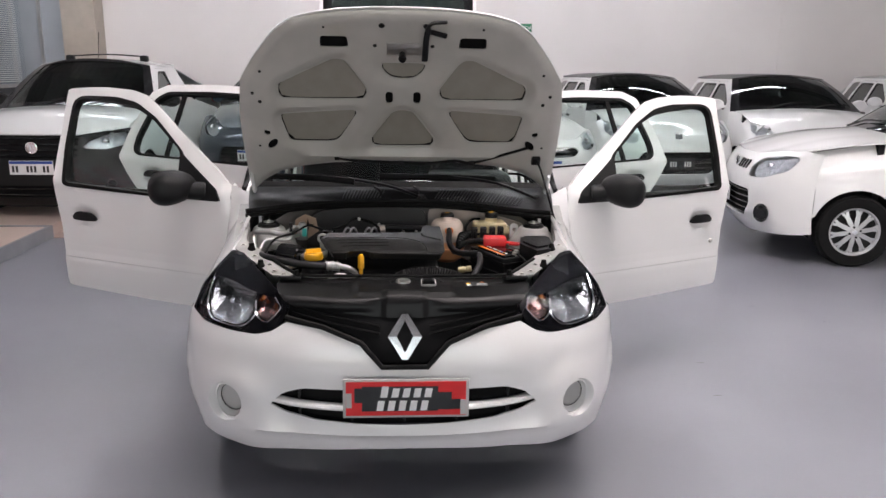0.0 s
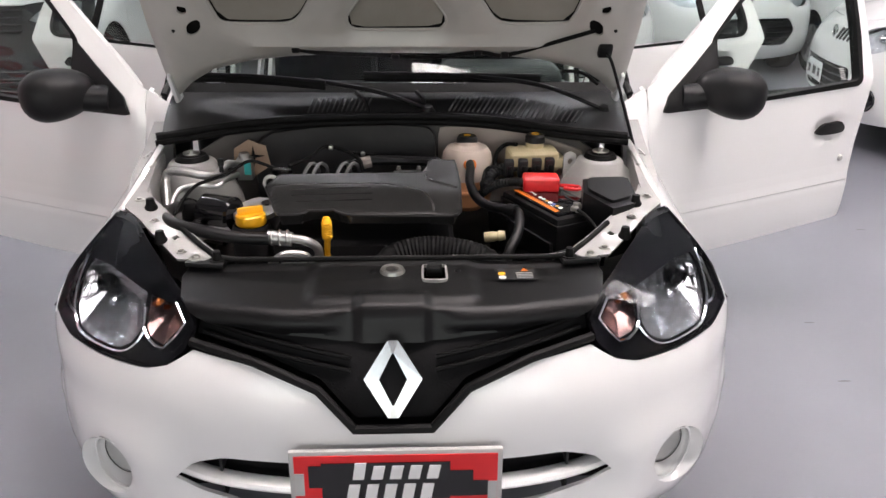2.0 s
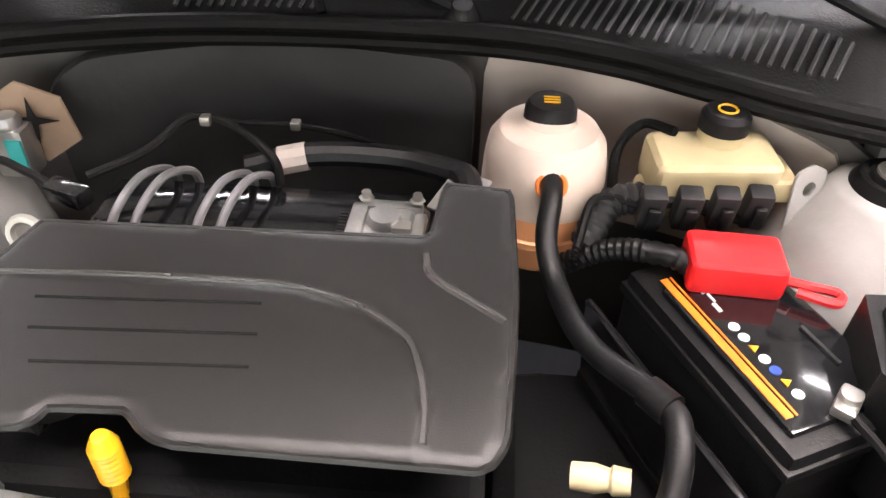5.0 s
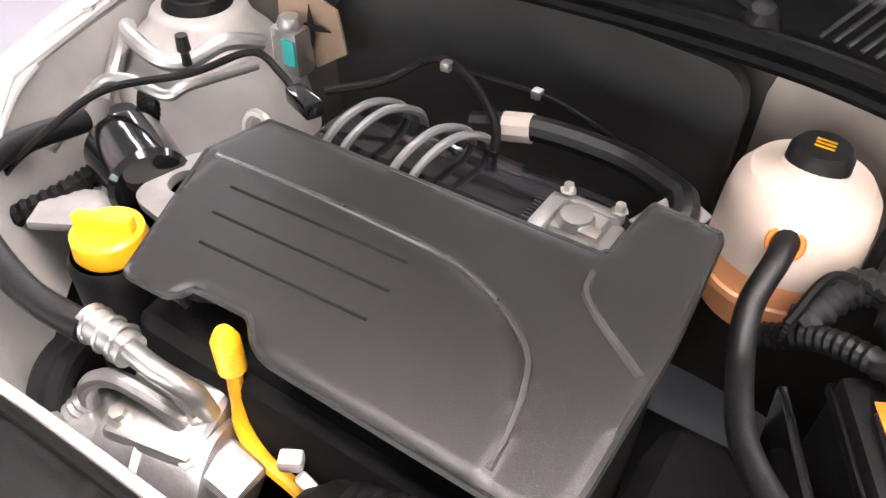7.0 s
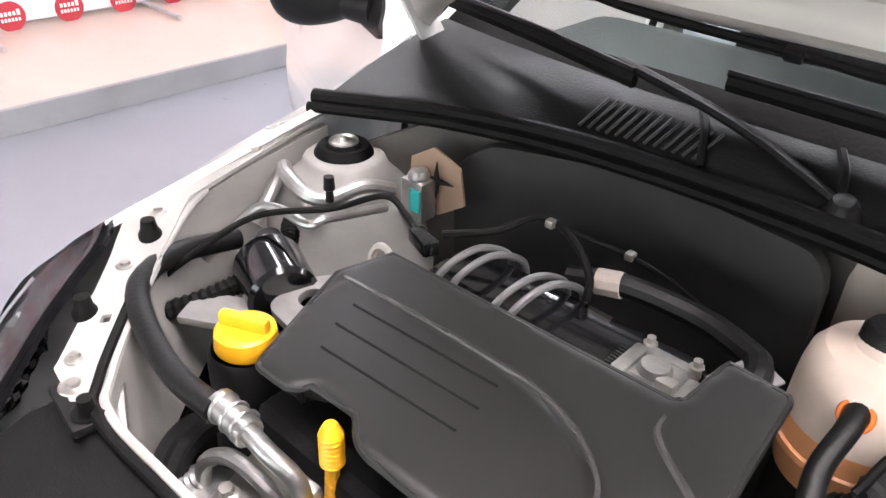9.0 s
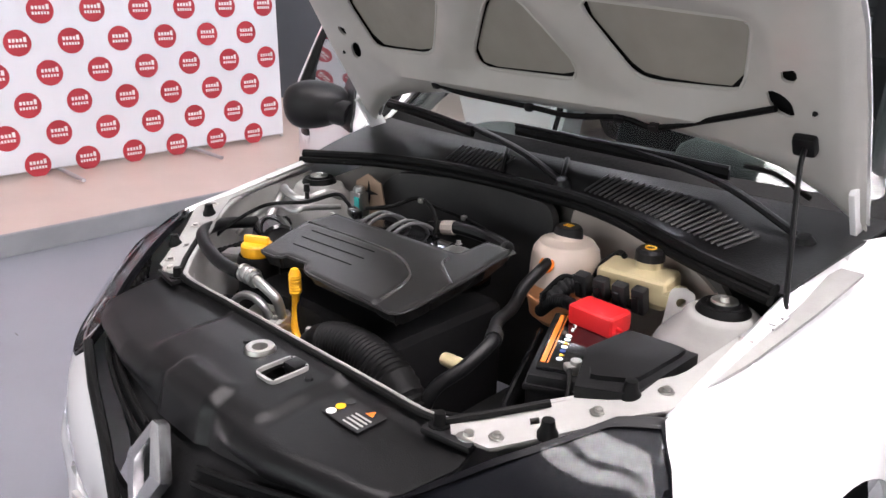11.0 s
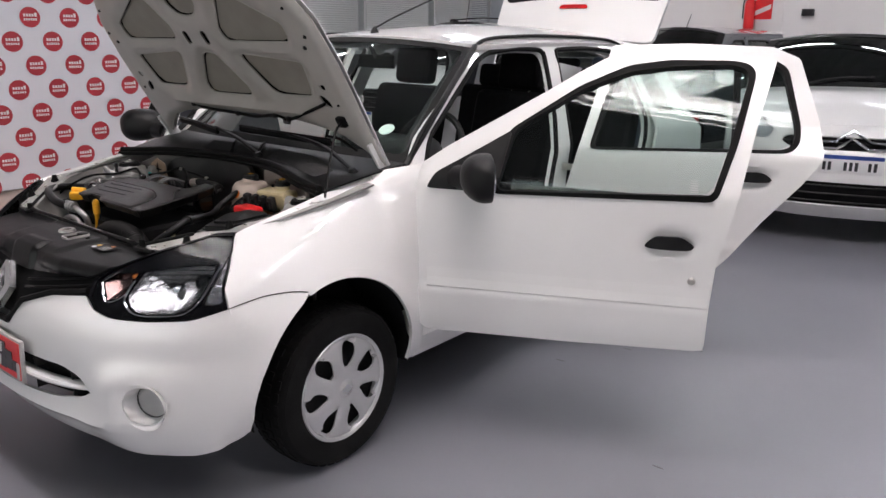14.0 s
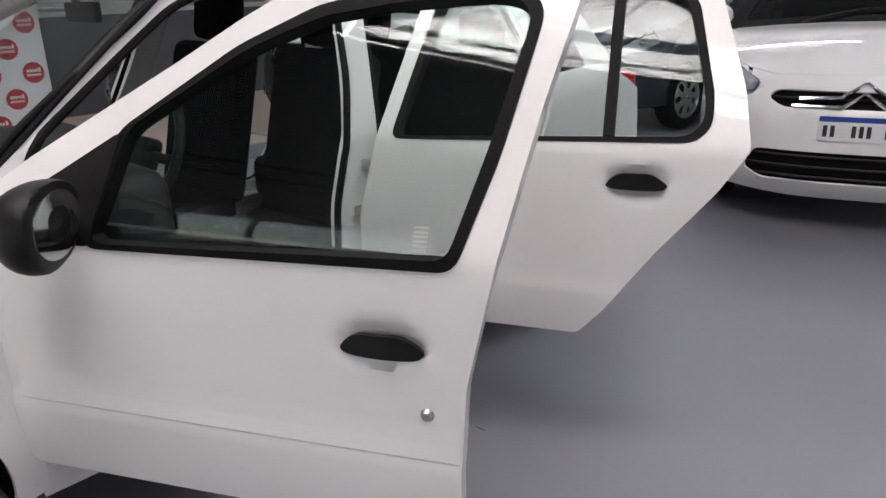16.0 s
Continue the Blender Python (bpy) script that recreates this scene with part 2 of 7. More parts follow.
def lathe(profile, seg=32):
    """Turns (radius, height) pairs round z."""
    bm = bmesh.new()
    rings = []
    for r, z in profile:
        if r < 1e-6:
            rings.append([bm.verts.new((0, 0, z))])
        else:
            rings.append([bm.verts.new((r * math.cos(2 * math.pi * k / seg), r * math.sin(2 * math.pi * k / seg), z)) for k in range(seg)])
    for a, b in zip(rings, rings[1:]):
        for k in range(seg):
            j = (k + 1) % seg
            if len(a) == 1 and len(b) > 1:
                bm.faces.new((a[0], b[j], b[k]))
            elif len(b) == 1 and len(a) > 1:
                bm.faces.new((a[k], a[j], b[0]))
            elif len(a) > 1:
                bm.faces.new((a[k], a[j], b[j], b[k]))
    return bm


def spline(pts, n=8):
    pts = [Vector(p) for p in pts]
    if len(pts) < 3:
        return pts
    ext = [2 * pts[0] - pts[1]] + pts + [2 * pts[-1] - pts[-2]]
    out = []
    for i in range(1, len(ext) - 2):
        a, b, c, d = ext[i - 1 : i + 3]
        for k in range(n):
            t = k / n
            out.append(0.5 * (2 * b + (c - a) * t + (2 * a - 5 * b + 4 * c - d) * t * t + (3 * b - a - 3 * c + d) * t**3))
    return out + [pts[-1]]


def tube(pts, r, seg=10, n=8, ribs=0.0, flat=1.0):
    path = spline(pts, n)
    if ribs:
        fine = []
        for a, b in zip(path, path[1:]):
            k = max(1, int((b - a).length / 0.004))
            fine += [a.lerp(b, i / k) for i in range(k)]
        path = fine + [path[-1]]
    bm, rings, up = bmesh.new(), [], Vector((0, 0, 1))
    for i, p in enumerate(path):
        d = (path[min(i + 1, len(path) - 1)] - path[max(i - 1, 0)]).normalized()
        side = d.cross(up)
        side = side.normalized() if side.length > 1e-3 else Vector((1, 0, 0))
        top = side.cross(d)
        rr = r * (1 + (ribs if (i // 1) % 2 else -ribs)) if ribs else r
        rings.append([bm.verts.new(p + rr * (math.cos(2 * math.pi * k / seg) * side + flat * math.sin(2 * math.pi * k / seg) * top)) for k in range(seg)])
    for a, b in zip(rings, rings[1:]):
        for k in range(seg):
            bm.faces.new((a[k], a[(k + 1) % seg], b[(k + 1) % seg], b[k]))
    bm.faces.new(rings[0][::-1])
    bm.faces.new(rings[-1])
    return bm


def inside(p, poly):
    x, y = p
    c = False
    for (x0, y0), (x1, y1) in zip(poly, poly[1:] + poly[:1]):
        if (y0 > y) != (y1 > y) and x < (x1 - x0) * (y - y0) / (y1 - y0) + x0:
            c = not c
    return c


def nearest(p, poly):
    best = None
    for (x0, y0), (x1, y1) in zip(poly, poly[1:] + poly[:1]):
        dx, dy = x1 - x0, y1 - y0
        t = max(0.0, min(1.0, ((p[0] - x0) * dx + (p[1] - y0) * dy) / (dx * dx + dy * dy + 1e-12)))
        q = (x0 + t * dx, y0 + t * dy)
        d = math.hypot(q[0] - p[0], q[1] - p[1])
        if best is None or d < best[0]:
            best = (d, q)
    return best


def rounded(poly, r=0.02, n=4):
    """Rounds the corners of a polygon."""
    out = []
    k = len(poly)
    for i in range(k):
        a, b, c = (Vector(poly[j % k]) for j in (i - 1, i, i + 1))
        la, lc = (a - b).length, (c - b).length
        ra, rc = min(r, 0.45 * la), min(r, 0.45 * lc)
        p, q = b + (a - b) * ra / max(la, 1e-9), b + (c - b) * rc / max(lc, 1e-9)
        for s in range(n + 1):
            t = s / n
            out.append(tuple((1 - t) ** 2 * p + 2 * t * (1 - t) * b + t * t * q))
    return out


def panel(outline, holes, f, step=0.025, thick=0.0, inward=None, vstep=None):
    """A sheet over a flat outline with holes, laid onto the surface f(u, v), with thickness towards inward."""
    vstep = vstep or step
    us, vs = [p[0] for p in outline], [p[1] for p in outline]
    u0, v0 = min(us), min(vs)
    nu, nv = max(2, math.ceil((max(us) - u0) / step)), max(2, math.ceil((max(vs) - v0) / vstep))
    su, sv = (max(us) - u0) / nu, (max(vs) - v0) / nv
    keep = [[inside((u0 + (i + 0.5) * su, v0 + (j + 0.5) * sv), outline) and not any(inside((u0 + (i + 0.5) * su, v0 + (j + 0.5) * sv), h) for h in holes) for j in range(nv)] for i in range(nu)]
    at = lambda i, j: 0 <= i < nu and 0 <= j < nv and keep[i][j]
    place, edge = {}, []
    for i in range(nu + 1):
        for j in range(nv + 1):
            around = [at(i - 1, j - 1), at(i, j - 1), at(i - 1, j), at(i, j)]
            if any(around):
                place[i, j] = (u0 + i * su, v0 + j * sv)
                if not all(around):
                    edge.append((i, j))
    rings = [outline] + list(holes)
    for key in edge:
        place[key] = min((nearest(place[key], r) for r in rings), key=lambda b: b[0])[1]
    taken = set()
    for r in rings:
        for k, c in enumerate(r):
            a, b = Vector(r[k - 1]) - Vector(c), Vector(r[(k + 1) % len(r)]) - Vector(c)
            if a.length < 1e-9 or b.length < 1e-9 or a.angle(b) > radians(150):
                continue
            near = [(math.hypot(place[e][0] - c[0], place[e][1] - c[1]), e) for e in edge if e not in taken]
            if near:
                d, e = min(near)
                if d < 0.8 * max(su, sv):
                    place[e] = c
                    taken.add(e)
    bm = bmesh.new()
    vert = {k: bm.verts.new(f(*p)) for k, p in place.items()}
    for i in range(nu):
        for j in range(nv):
            if keep[i][j]:
                bm.faces.new((vert[i, j], vert[i + 1, j], vert[i + 1, j + 1], vert[i, j + 1]))
    if thick:
        bm.normal_update()
        thicken(bm, thick, inward)
    return bm


def band(outer, inner_, f, thick, inward, step=0.03):
    """A closed strip between two loops of equally many points, laid onto f, with thickness."""
    a_, b_ = [], []
    for k in range(len(outer)):
        p, p2, q, q2 = outer[k], outer[(k + 1) % len(outer)], inner_[k], inner_[(k + 1) % len(outer)]
        n = max(1, math.ceil(math.hypot(p2[0] - p[0], p2[1] - p[1]) / step))
        for j in range(n):
            a_.append((mix(p[0], p2[0], j / n), mix(p[1], p2[1], j / n)))
            b_.append((mix(q[0], q2[0], j / n), mix(q[1], q2[1], j / n)))
    bm = bmesh.new()
    rows = [[bm.verts.new(f(mix(p[0], q[0], w), mix(p[1], q[1], w))) for w in (0, 0.5, 1)] for p, q in zip(a_, b_)]
    for k in range(len(rows)):
        r, t = rows[k], rows[(k + 1) % len(rows)]
        for j in (0, 1):
            bm.faces.new((r[j], t[j], t[j + 1], r[j + 1]))
    bm.normal_update()
    thicken(bm, thick, inward)
    return bm


def thicken(bm, thick, inward):
    normals = {v: v.normal.copy() for v in bm.verts}
    rim = [e for e in bm.edges if len(e.link_faces) == 1]
    faces = bm.faces[:]
    aim = Vector(inward)
    total = sum((n for n in normals.values()), Vector())
    sign = 1 if total.dot(aim) > 0 else -1
    twin = {v: bm.verts.new(v.co + sign * thick * n) for v, n in normals.items()}
    for fc in faces:
        bm.faces.new([twin[v] for v in reversed(fc.verts)])
    for e in rim:
        a, b = e.verts
        bm.faces.new((a, b, twin[b], twin[a]))


def flat_shape(poly, thick, m):
    """A flat polygon with thickness along z, placed by m."""
    bm = bmesh.new()
    f = bm.faces.new([bm.verts.new((x, y, 0)) for x, y in poly])
    ext = bmesh.ops.extrude_face_region(bm, geom=[f])
    bmesh.ops.translate(bm, vec=(0, 0, thick), verts=[g for g in ext["geom"] if isinstance(g, bmesh.types.BMVert)])
    return moved(bm, m)


def mirror(bm):
    return moved(bm, Matrix.Diagonal((-1, 1, 1, 1)))


def mix(a, b, t):
    return a + (b - a) * t


def clamp(v, a=0.0, b=1.0):
    return max(a, min(b, v))


def circle(cx, cy, r, n=24, ry=None):
    ry = ry or r
    return [(cx + r * math.cos(2 * math.pi * k / n), cy + ry * math.sin(2 * math.pi * k / n)) for k in range(n)]

# ---- the hall ----
def setting(name, bm, material, label, category, smooth=False):
    return tagged(part(name, bm, material, None, "", smooth), label, category, kind="structure")


X0, X1, Y0, Y1, HC = -7.2, 9.0, -9.0, 11.5, 4.8
setting("floor", box(X0, X1, Y0, Y1, -0.15, 0.0), FLOOR, "blue-grey painted concrete showroom floor, slightly glossy and scuffed", "floor")
setting("wall_north", box(X0 - 0.2, X1 + 0.2, Y1, Y1 + 0.2, 0, HC), WALL, "plain off-white painted back wall behind the cars", "wall")
setting("wall_east", box(X1, X1 + 0.2, Y0, Y1, 0, HC), WALL, "plain off-white painted side wall", "wall")
setting("wall_west", box(X0 - 0.2, X0, Y0, Y1, 0, HC), WALL, "plain off-white painted side wall", "wall")
# the south side is never in view; its window opening is assumed
south = join(box(X0 - 0.2, -5.5, Y0 - 0.2, Y0, 0, HC), box(6.5, X1 + 0.2, Y0 - 0.2, Y0, 0, HC), box(-5.5, 6.5, Y0 - 0.2, Y0, 3.6, HC), box(-5.5, 6.5, Y0 - 0.2, Y0, 0, 0.3))
setting("wall_south", south, WALL, "unseen off-white wall with an assumed wide window opening", "wall")
for k in range(4):
    x = -5.5 + 3 * k
    w = thing("window_%d" % (k + 1), "assumed tall window in an aluminium profile, out of view", "window", kind="structure")
    part("window_frame", join(box(x, x + 0.06, Y0 - 0.14, Y0 - 0.06, 0.3, 3.6), box(x + 2.94, x + 3, Y0 - 0.14, Y0 - 0.06, 0.3, 3.6), box(x + 0.06, x + 2.94, Y0 - 0.14, Y0 - 0.06, 0.3, 0.36), box(x + 0.06, x + 2.94, Y0 - 0.14, Y0 - 0.06, 3.54, 3.6)), ALUFRAME, w, smooth=False)
    pane = part("pane", box(x + 0.06, x + 2.94, Y0 - 0.105, Y0 - 0.095, 0.36, 3.54), CARGLASS, w, smooth=False)
    pane.visible_shadow = False
# fill lamp added outside the assumed windows to brighten bumper and doors
lamp("added_front_fill", (0.5, Y0 - 0.25, 2.0), (0.5, 0, 1.2), 11.5, 3.2, 230, (1.0, 0.95, 0.97))

for x in (-1.37, 6.6):
    setting("wall_strip", box(x, x + 0.035, Y1 - 0.008, Y1, 0, HC), WALL, "painted joint strip on the back wall", "trim")

# ceiling: corrugated sheet with a ribbed translucent band across it
BANDS = [(-0.60, 0.20), (0.50, 1.35)]
bm = bmesh.new()
for ya, yb in ((Y0, BANDS[0][0]), (BANDS[0][1], BANDS[1][0]), (BANDS[1][1], Y1)):
    n = int((X1 - X0) / 0.06)
    rows = []
    for k in range(n + 1):
        z = HC + (0.0, 0.0, 0.035, 0.035)[k % 4]
        x = mix(X0, X1, k / n)
        rows.append((bm.verts.new((x, ya, z)), bm.verts.new((x, yb, z))))
    for p, q in zip(rows, rows[1:]):
        bm.faces.new((p[0], q[0], q[1], p[1]))
setting("ceiling", bm, CEIL, "white corrugated metal ceiling with a translucent daylight band", "ceiling")
for (ya, yb), xa, xb in zip(BANDS, (-1.8, 0.12), (6.6, 2.4)):
    for k in range(3):
        x, w = mix(xa, xb, k / 3), (xb - xa) / 3
        setting("skylight", box(x + 0.02, x + w - 0.02, ya, yb, HC + 0.02, HC + 0.05), SKYLIGHT, "ribbed translucent roof sheet letting daylight in", "skylight")
    setting("skylight_back", box(X0, X1, ya, yb, HC + 0.06, HC + 0.08), CEIL, "metal sheet closing the roof above the translucent band", "ceiling")
    for x, w in ((X0, xa - X0), (xb, X1 - xb)):
        setting("ceiling_strip", box(x, x + w, ya, yb, HC + 0.01, HC + 0.04), CEIL, "white metal roof sheet beside the translucent band", "ceiling")
for y in (-4.6, -0.2, 4.6, 9.4):
    tr = thing("roof_truss", "dark steel lattice roof truss under the ceiling", "truss", "roof trusses", "structure")
    part("chord", box(X0, X1, y - 0.03, y + 0.03, HC - 0.12, HC - 0.06), DARKGREY, tr, smooth=False)
    part("chord", box(X0, X1, y - 0.03, y + 0.03, HC - 0.52, HC - 0.46), DARKGREY, tr, smooth=False)
    web = [tube([(X0 + 0.54 * k, y, HC - 0.49 + 0.4 * (k % 2)), (X0 + 0.54 * (k + 1), y, HC - 0.09 - 0.4 * (k % 2))], 0.012, 6) for k in range(30)]
    part("web", join(*web), DARKGREY, tr)
for x in (-4.6, -1.4, 1.8, 5.0):
    for y in (2.9, 6.2, 9.3):
        t = thing("tube_light", "long daylight fluorescent tube in a slim white batten", "light", "ceiling tubes", at=pose(x, y, HC - 0.55, 0, 0, 90))
        part("batten", rbox(0.09, 2.7, 0.05, 0.008), PLATEWHITE, t)
        part("tube", moved(lathe([(0, -1.3), (0.016, -1.3), (0.016, 1.3), (0, 1.3)], 10), pose(0, 0, -0.045, 90)), TUBE, t)
        for e in (-1.1, 1.1):
            part("hanger", tube([(0, e, 0.02), (0, e, 0.575)], 0.004, 6), STEEL, t)

# raised tiled platform along the west side
EDGE, PH = -3.2, 0.12
setting("platform", join(box(X0, EDGE - 0.03, -2.0, Y1, 0, PH - 0.012)), TILE, "raised display platform with polished pinkish paving", "platform")
setting("platform_edge", join(box(EDGE - 0.03, EDGE, -2.0, 4.53, 0, PH, 0.006), box(X0, EDGE - 0.03, 4.5, 4.53, 0, PH, 0.006)), KERB, "dark painted kerb along the tiled platform", "kerb")
setting("tiled_bay", box(X0, -2.4, 4.53, Y1, 0, 0.006), TILE, "pinkish paved parking bay beside the platform", "floor")
# west partition: charcoal lower panel, blinds and glazing above
setting("partition_panel", box(-6.4, -6.3, 2.8, 10.9, 0.0, 1.15), DARKWALL, "charcoal lower panel of the office partition", "partition")
for k in range(5):
    y = 2.8 + 1.62 * k
    g = thing("office_window", "office partition window with pale blinds behind the glass", "window", "office windows", "structure")
    part("window_frame", join(box(-6.42, -6.28, y, y + 0.05, 1.15, 3.2), box(-6.42, -6.28, y + 0.05, y + 1.62, 1.15, 1.2), box(-6.42, -6.28, y + 0.05, y + 1.62, 3.15, 3.2)), ALUFRAME, g, smooth=False)
    slats = [moved(rbox(0.02, 1.5, 0.003, 0), pose(-6.37, y + 0.83, 1.24 + 0.032 * j, 0, 35, 0)) for j in range(59)]
    part("blind", join(*slats), PAPER, g, smooth=False)
    part("pane", box(-6.318, -6.31, y + 0.05, y + 1.62, 1.2, 3.15), LENS, g, smooth=False)
# north glazed partition beside a beige pillar
setting("pillar", box(-5.75, -5.2, 11.1, 11.5, 0, HC, 0.01), PILLAR, "beige painted square pillar at the back wall", "pillar")
for k in range(3):
    x = -7.2 + 0.48 * k
    g = thing("glazed_bay", "tall glazed office bay with aluminium mullions", "window", "glazed bays", "structure")
    part("mullion", box(x, x + 0.05, 11.34, 11.44, 0.006, 3.6), ALUFRAME, g, smooth=False)
    part("pane", box(x + 0.05, x + 0.48, 11.38, 11.4, 0.006, 3.6), FROST, g, smooth=False)


# ---- car shapes ----
class Shape:
    """The outer surface of a car, its front at y 0, its middle plane at x 0."""

    def __init__(self, hw=0.81, nose=0.5, zs=((0.42, 0.858), (0.79, 0.926), (1.14, 1.000)), shr=0.15, belt=0.95, tumble=0.46, base=1.10, rake=0.05, y0=-0.05, length=3.81, low=0.42, trim=False, square=(2.6, 2.2)):
        self.trim = trim
        self.hw, self.nose, self.zs, self.shr, self.belt, self.tumble, self.base, self.rake, self.y0, self.length, self.low = hw, nose, zs, shr, belt, tumble, base, rake, y0, length, low
        xs = hw * (1 - np.linspace(1, 0, 400) ** 2.5)
        ys = nose * (1 - (1 - (xs / hw) ** square[0]) ** (1 / square[1])) + y0
        s = np.r_[0, np.cumsum(np.hypot(np.diff(xs), np.diff(ys)))]
        self.xs, self.ys, self.s = np.r_[xs, hw], np.r_[ys, ys[-1] + 2], np.r_[s, s[-1] + 2]

    def s_of(self, x):
        return math.copysign(float(np.interp(abs(x), self.xs[:-1], self.s[:-1])), x)

    def bulge(self, x, z):
        if z > 0.5:
            return self.rake * ((z - 0.5) / 0.2) ** 2.6 * (1 + 0.5 * (x / 0.8) ** 2)
        return 0.0 if z > self.low else 0.10 * ((self.low - z) / 0.2) ** 2

    def nose_at(self, s, z, deep=0.0):
        x = math.copysign(float(np.interp(abs(s), self.s, self.xs)), s)
        y = float(np.interp(abs(s), self.s, self.ys))
        back = clamp(1.3 - (y - self.y0) / self.nose)
        n = Vector((x * 0.35, -1, 0)).normalized()
        y += self.bulge(x, z) * back
        if y > 0.15 and self.trim:
            x = math.copysign(min(abs(x), self.side(y, z)), x)
        return Vector((x, y, z)) - deep * n

    def on_nose(self, pts):
        return [(self.s_of(x), z) for x, z in pts]

    def shoulder(self, y):
        return float(np.interp(y, [p[0] for p in self.zs], [p[1] for p in self.zs]))

    def side(self, y, z):
        x = self.hw - (0.05 * ((0.5 - z) / 0.25) ** 2 if z < 0.5 else 0.012 * ((z - 0.5) / 0.4) ** 2)
        far = (y - 0.55 * self.length) / (0.5 * self.length)
        x -= 0.03 * far * far if far > 0 else 0.012 * far * far
        front = clamp((self.base + 0.02 - y) / 0.15)
        if front > 0:
            x -= self.shr * front * clamp((z - self.shoulder(y) + 0.33) / 0.33, 0, 1.1) ** 2.2
        return x - self.tumble * max(0.0, z - self.belt)

    def left(self, y, z):
        return Vector((self.side(y, z), y, z))


def arch(cy, r, z0, n=14, z1=0.29):
    """The wheel cut-out, from its rear foot over the top to its front foot."""
    a0 = math.asin(clamp((z0 - z1) / r, -0.9, 0.9))
    return [(cy + r * math.cos(a), z1 + r * math.sin(a)) for a in (mix(a0, math.pi - a0, k / n) for k in range(n + 1))]


def wheel(name, r, width, spokes, parent, m, cap=HUBCAP, rim_r=None, style="cap"):
    """Tyre with tread and sidewall, and a rim or wheel cover; the outer face looks along +x."""
    rim_r = rim_r or 0.66 * r
    h = width / 2
    prof = [(rim_r, -h * 0.8), (rim_r * 1.06, -h), (r * 0.93, -h * 0.98), (r * 0.985, -h * 0.75), (r, -h * 0.45), (r, h * 0.45), (r * 0.985, h * 0.75), (r * 0.93, h * 0.98), (rim_r * 1.12, h * 1.0), (rim_r * 1.04, h * 0.92), (rim_r, h * 0.7)]
    turn = pose(0, 0, 0, 0, 90, 0)
    tyre = part("tyre", moved(lathe(prof, 48), m @ turn), TYRE, parent)
    blocks = []
    for k in range(44):
        for row, off in ((-0.62, 0), (-0.2, 0.5), (0.2, 0), (0.62, 0.5)):
            b = rbox(0.010, 2 * math.pi * r / 44 * 0.68, h * 0.30, 0)
            moved(b, pose(0, 0, 0, 0, 0, (k + off) * 360 / 44) @ pose(r - 0.001 - (0.006 if abs(row) > 0.5 else 0), 0, row * h))
            blocks.append(b)
    part("tread", moved(join(*blocks), m @ turn), TYRE, tyre, smooth=False)
    dish = lathe([(0, h * 0.45), (rim_r * 0.5, h * 0.42), (rim_r * 0.95, h * 0.5), (rim_r, h * 0.7)], 40)
    rim = part("rim", moved(dish, m @ turn), BLACK, parent)
    lip = lathe([(rim_r * 0.93, h * 0.72), (rim_r * 0.97, h * 0.9), (rim_r * 1.03, h * 0.96), (rim_r * 1.05, h * 0.9), (rim_r * 1.0, h * 0.6), (rim_r * 0.92, h * 0.6), (rim_r * 0.93, h * 0.72)], 48)
    part("rim_lip", moved(lip, m @ turn), cap, rim)
    if style == "cap":
        gaps = []
        for k in range(spokes):
            a = 2 * math.pi * (k + 0.3) / spokes
            ca, sa = math.cos(a), math.sin(a)
            oval = [(rim_r * (0.655 + 0.245 * math.cos(q)), rim_r * (0.150 + 0.070 * math.cos(q)) * math.sin(q) + 0.05 * rim_r * math.cos(q) ** 2) for q in (2 * math.pi * j / 18 for j in range(18))]
            gaps.append([(u * ca - v * sa, u * sa + v * ca) for u, v in oval])

        def dome(u, v):
            d = math.hypot(u, v) / rim_r
            turn_ = (math.atan2(v, u) / (2 * math.pi) * spokes - 0.3 + 0.25 * (d - 0.5)) % 1.0
            dip = 0.017 * clamp((0.42 - turn_) / 0.34) ** 1.2 * clamp((d - 0.33) / 0.2) * clamp((1.0 - d) / 0.10) if turn_ < 0.42 else 0
            return Vector((u, v, h * (1.0 - 0.10 * d * d) - dip - 0.006 * clamp((d - 0.93) / 0.07)))

        part("wheel_cover", moved(panel(circle(0, 0, rim_r * 0.985, 48), gaps, dome, 0.0085, 0.006, (0, 0, -1)), m @ turn), cap, rim, "silver wheel cover with oval openings")
    else:
        for k in range(spokes):
            a = 360 / spokes
            for sg in (1, -1):
                w = 0.055 * rim_r
                mid = [(0.16, 0.03), (0.45, 0.10), (0.72, 0.20), (0.95, 0.20)]
                poly = [(rim_r * u, sg * rim_r * v - w) for u, v in mid] + [(rim_r * u, sg * rim_r * v + w) for u, v in mid[::-1]]
                bm = panel(poly, [], lambda u, v: Vector((u, v, h * (0.95 - 0.18 * (u / rim_r) ** 2))), 0.016, 0.012, (0, 0, -1))
                part("spoke", moved(bm, m @ turn @ pose(0, 0, 0, 0, 0, k * a + 11)), cap, rim)
    hub = lathe([(0, h * 1.06), (rim_r * 0.10, h * 1.05), (rim_r * 0.2, h * 0.98), (rim_r * 0.26, h * 0.86), (rim_r * 0.26, h * 0.5)], 28)
    part("hub_cap", moved(hub, m @ turn), cap, rim)
    badge = flat_shape([(0.018, 0), (0, 0.026), (-0.018, 0), (0, -0.026)], 0.003, m @ turn @ pose(0, 0, h * 1.05))
    part("badge", badge, CHROME, rim, smooth=False)
    if style != "cap":
        for b in (0.3 + 1.571 * q for q in range(4)):
            part("wheel_bolt", moved(lathe([(0, 0.016), (0.009, 0.016), (0.009, 0)], 6), m @ turn @ pose(0.042 * math.cos(b), 0.042 * math.sin(b), h * 0.9)), BLACK, rim)


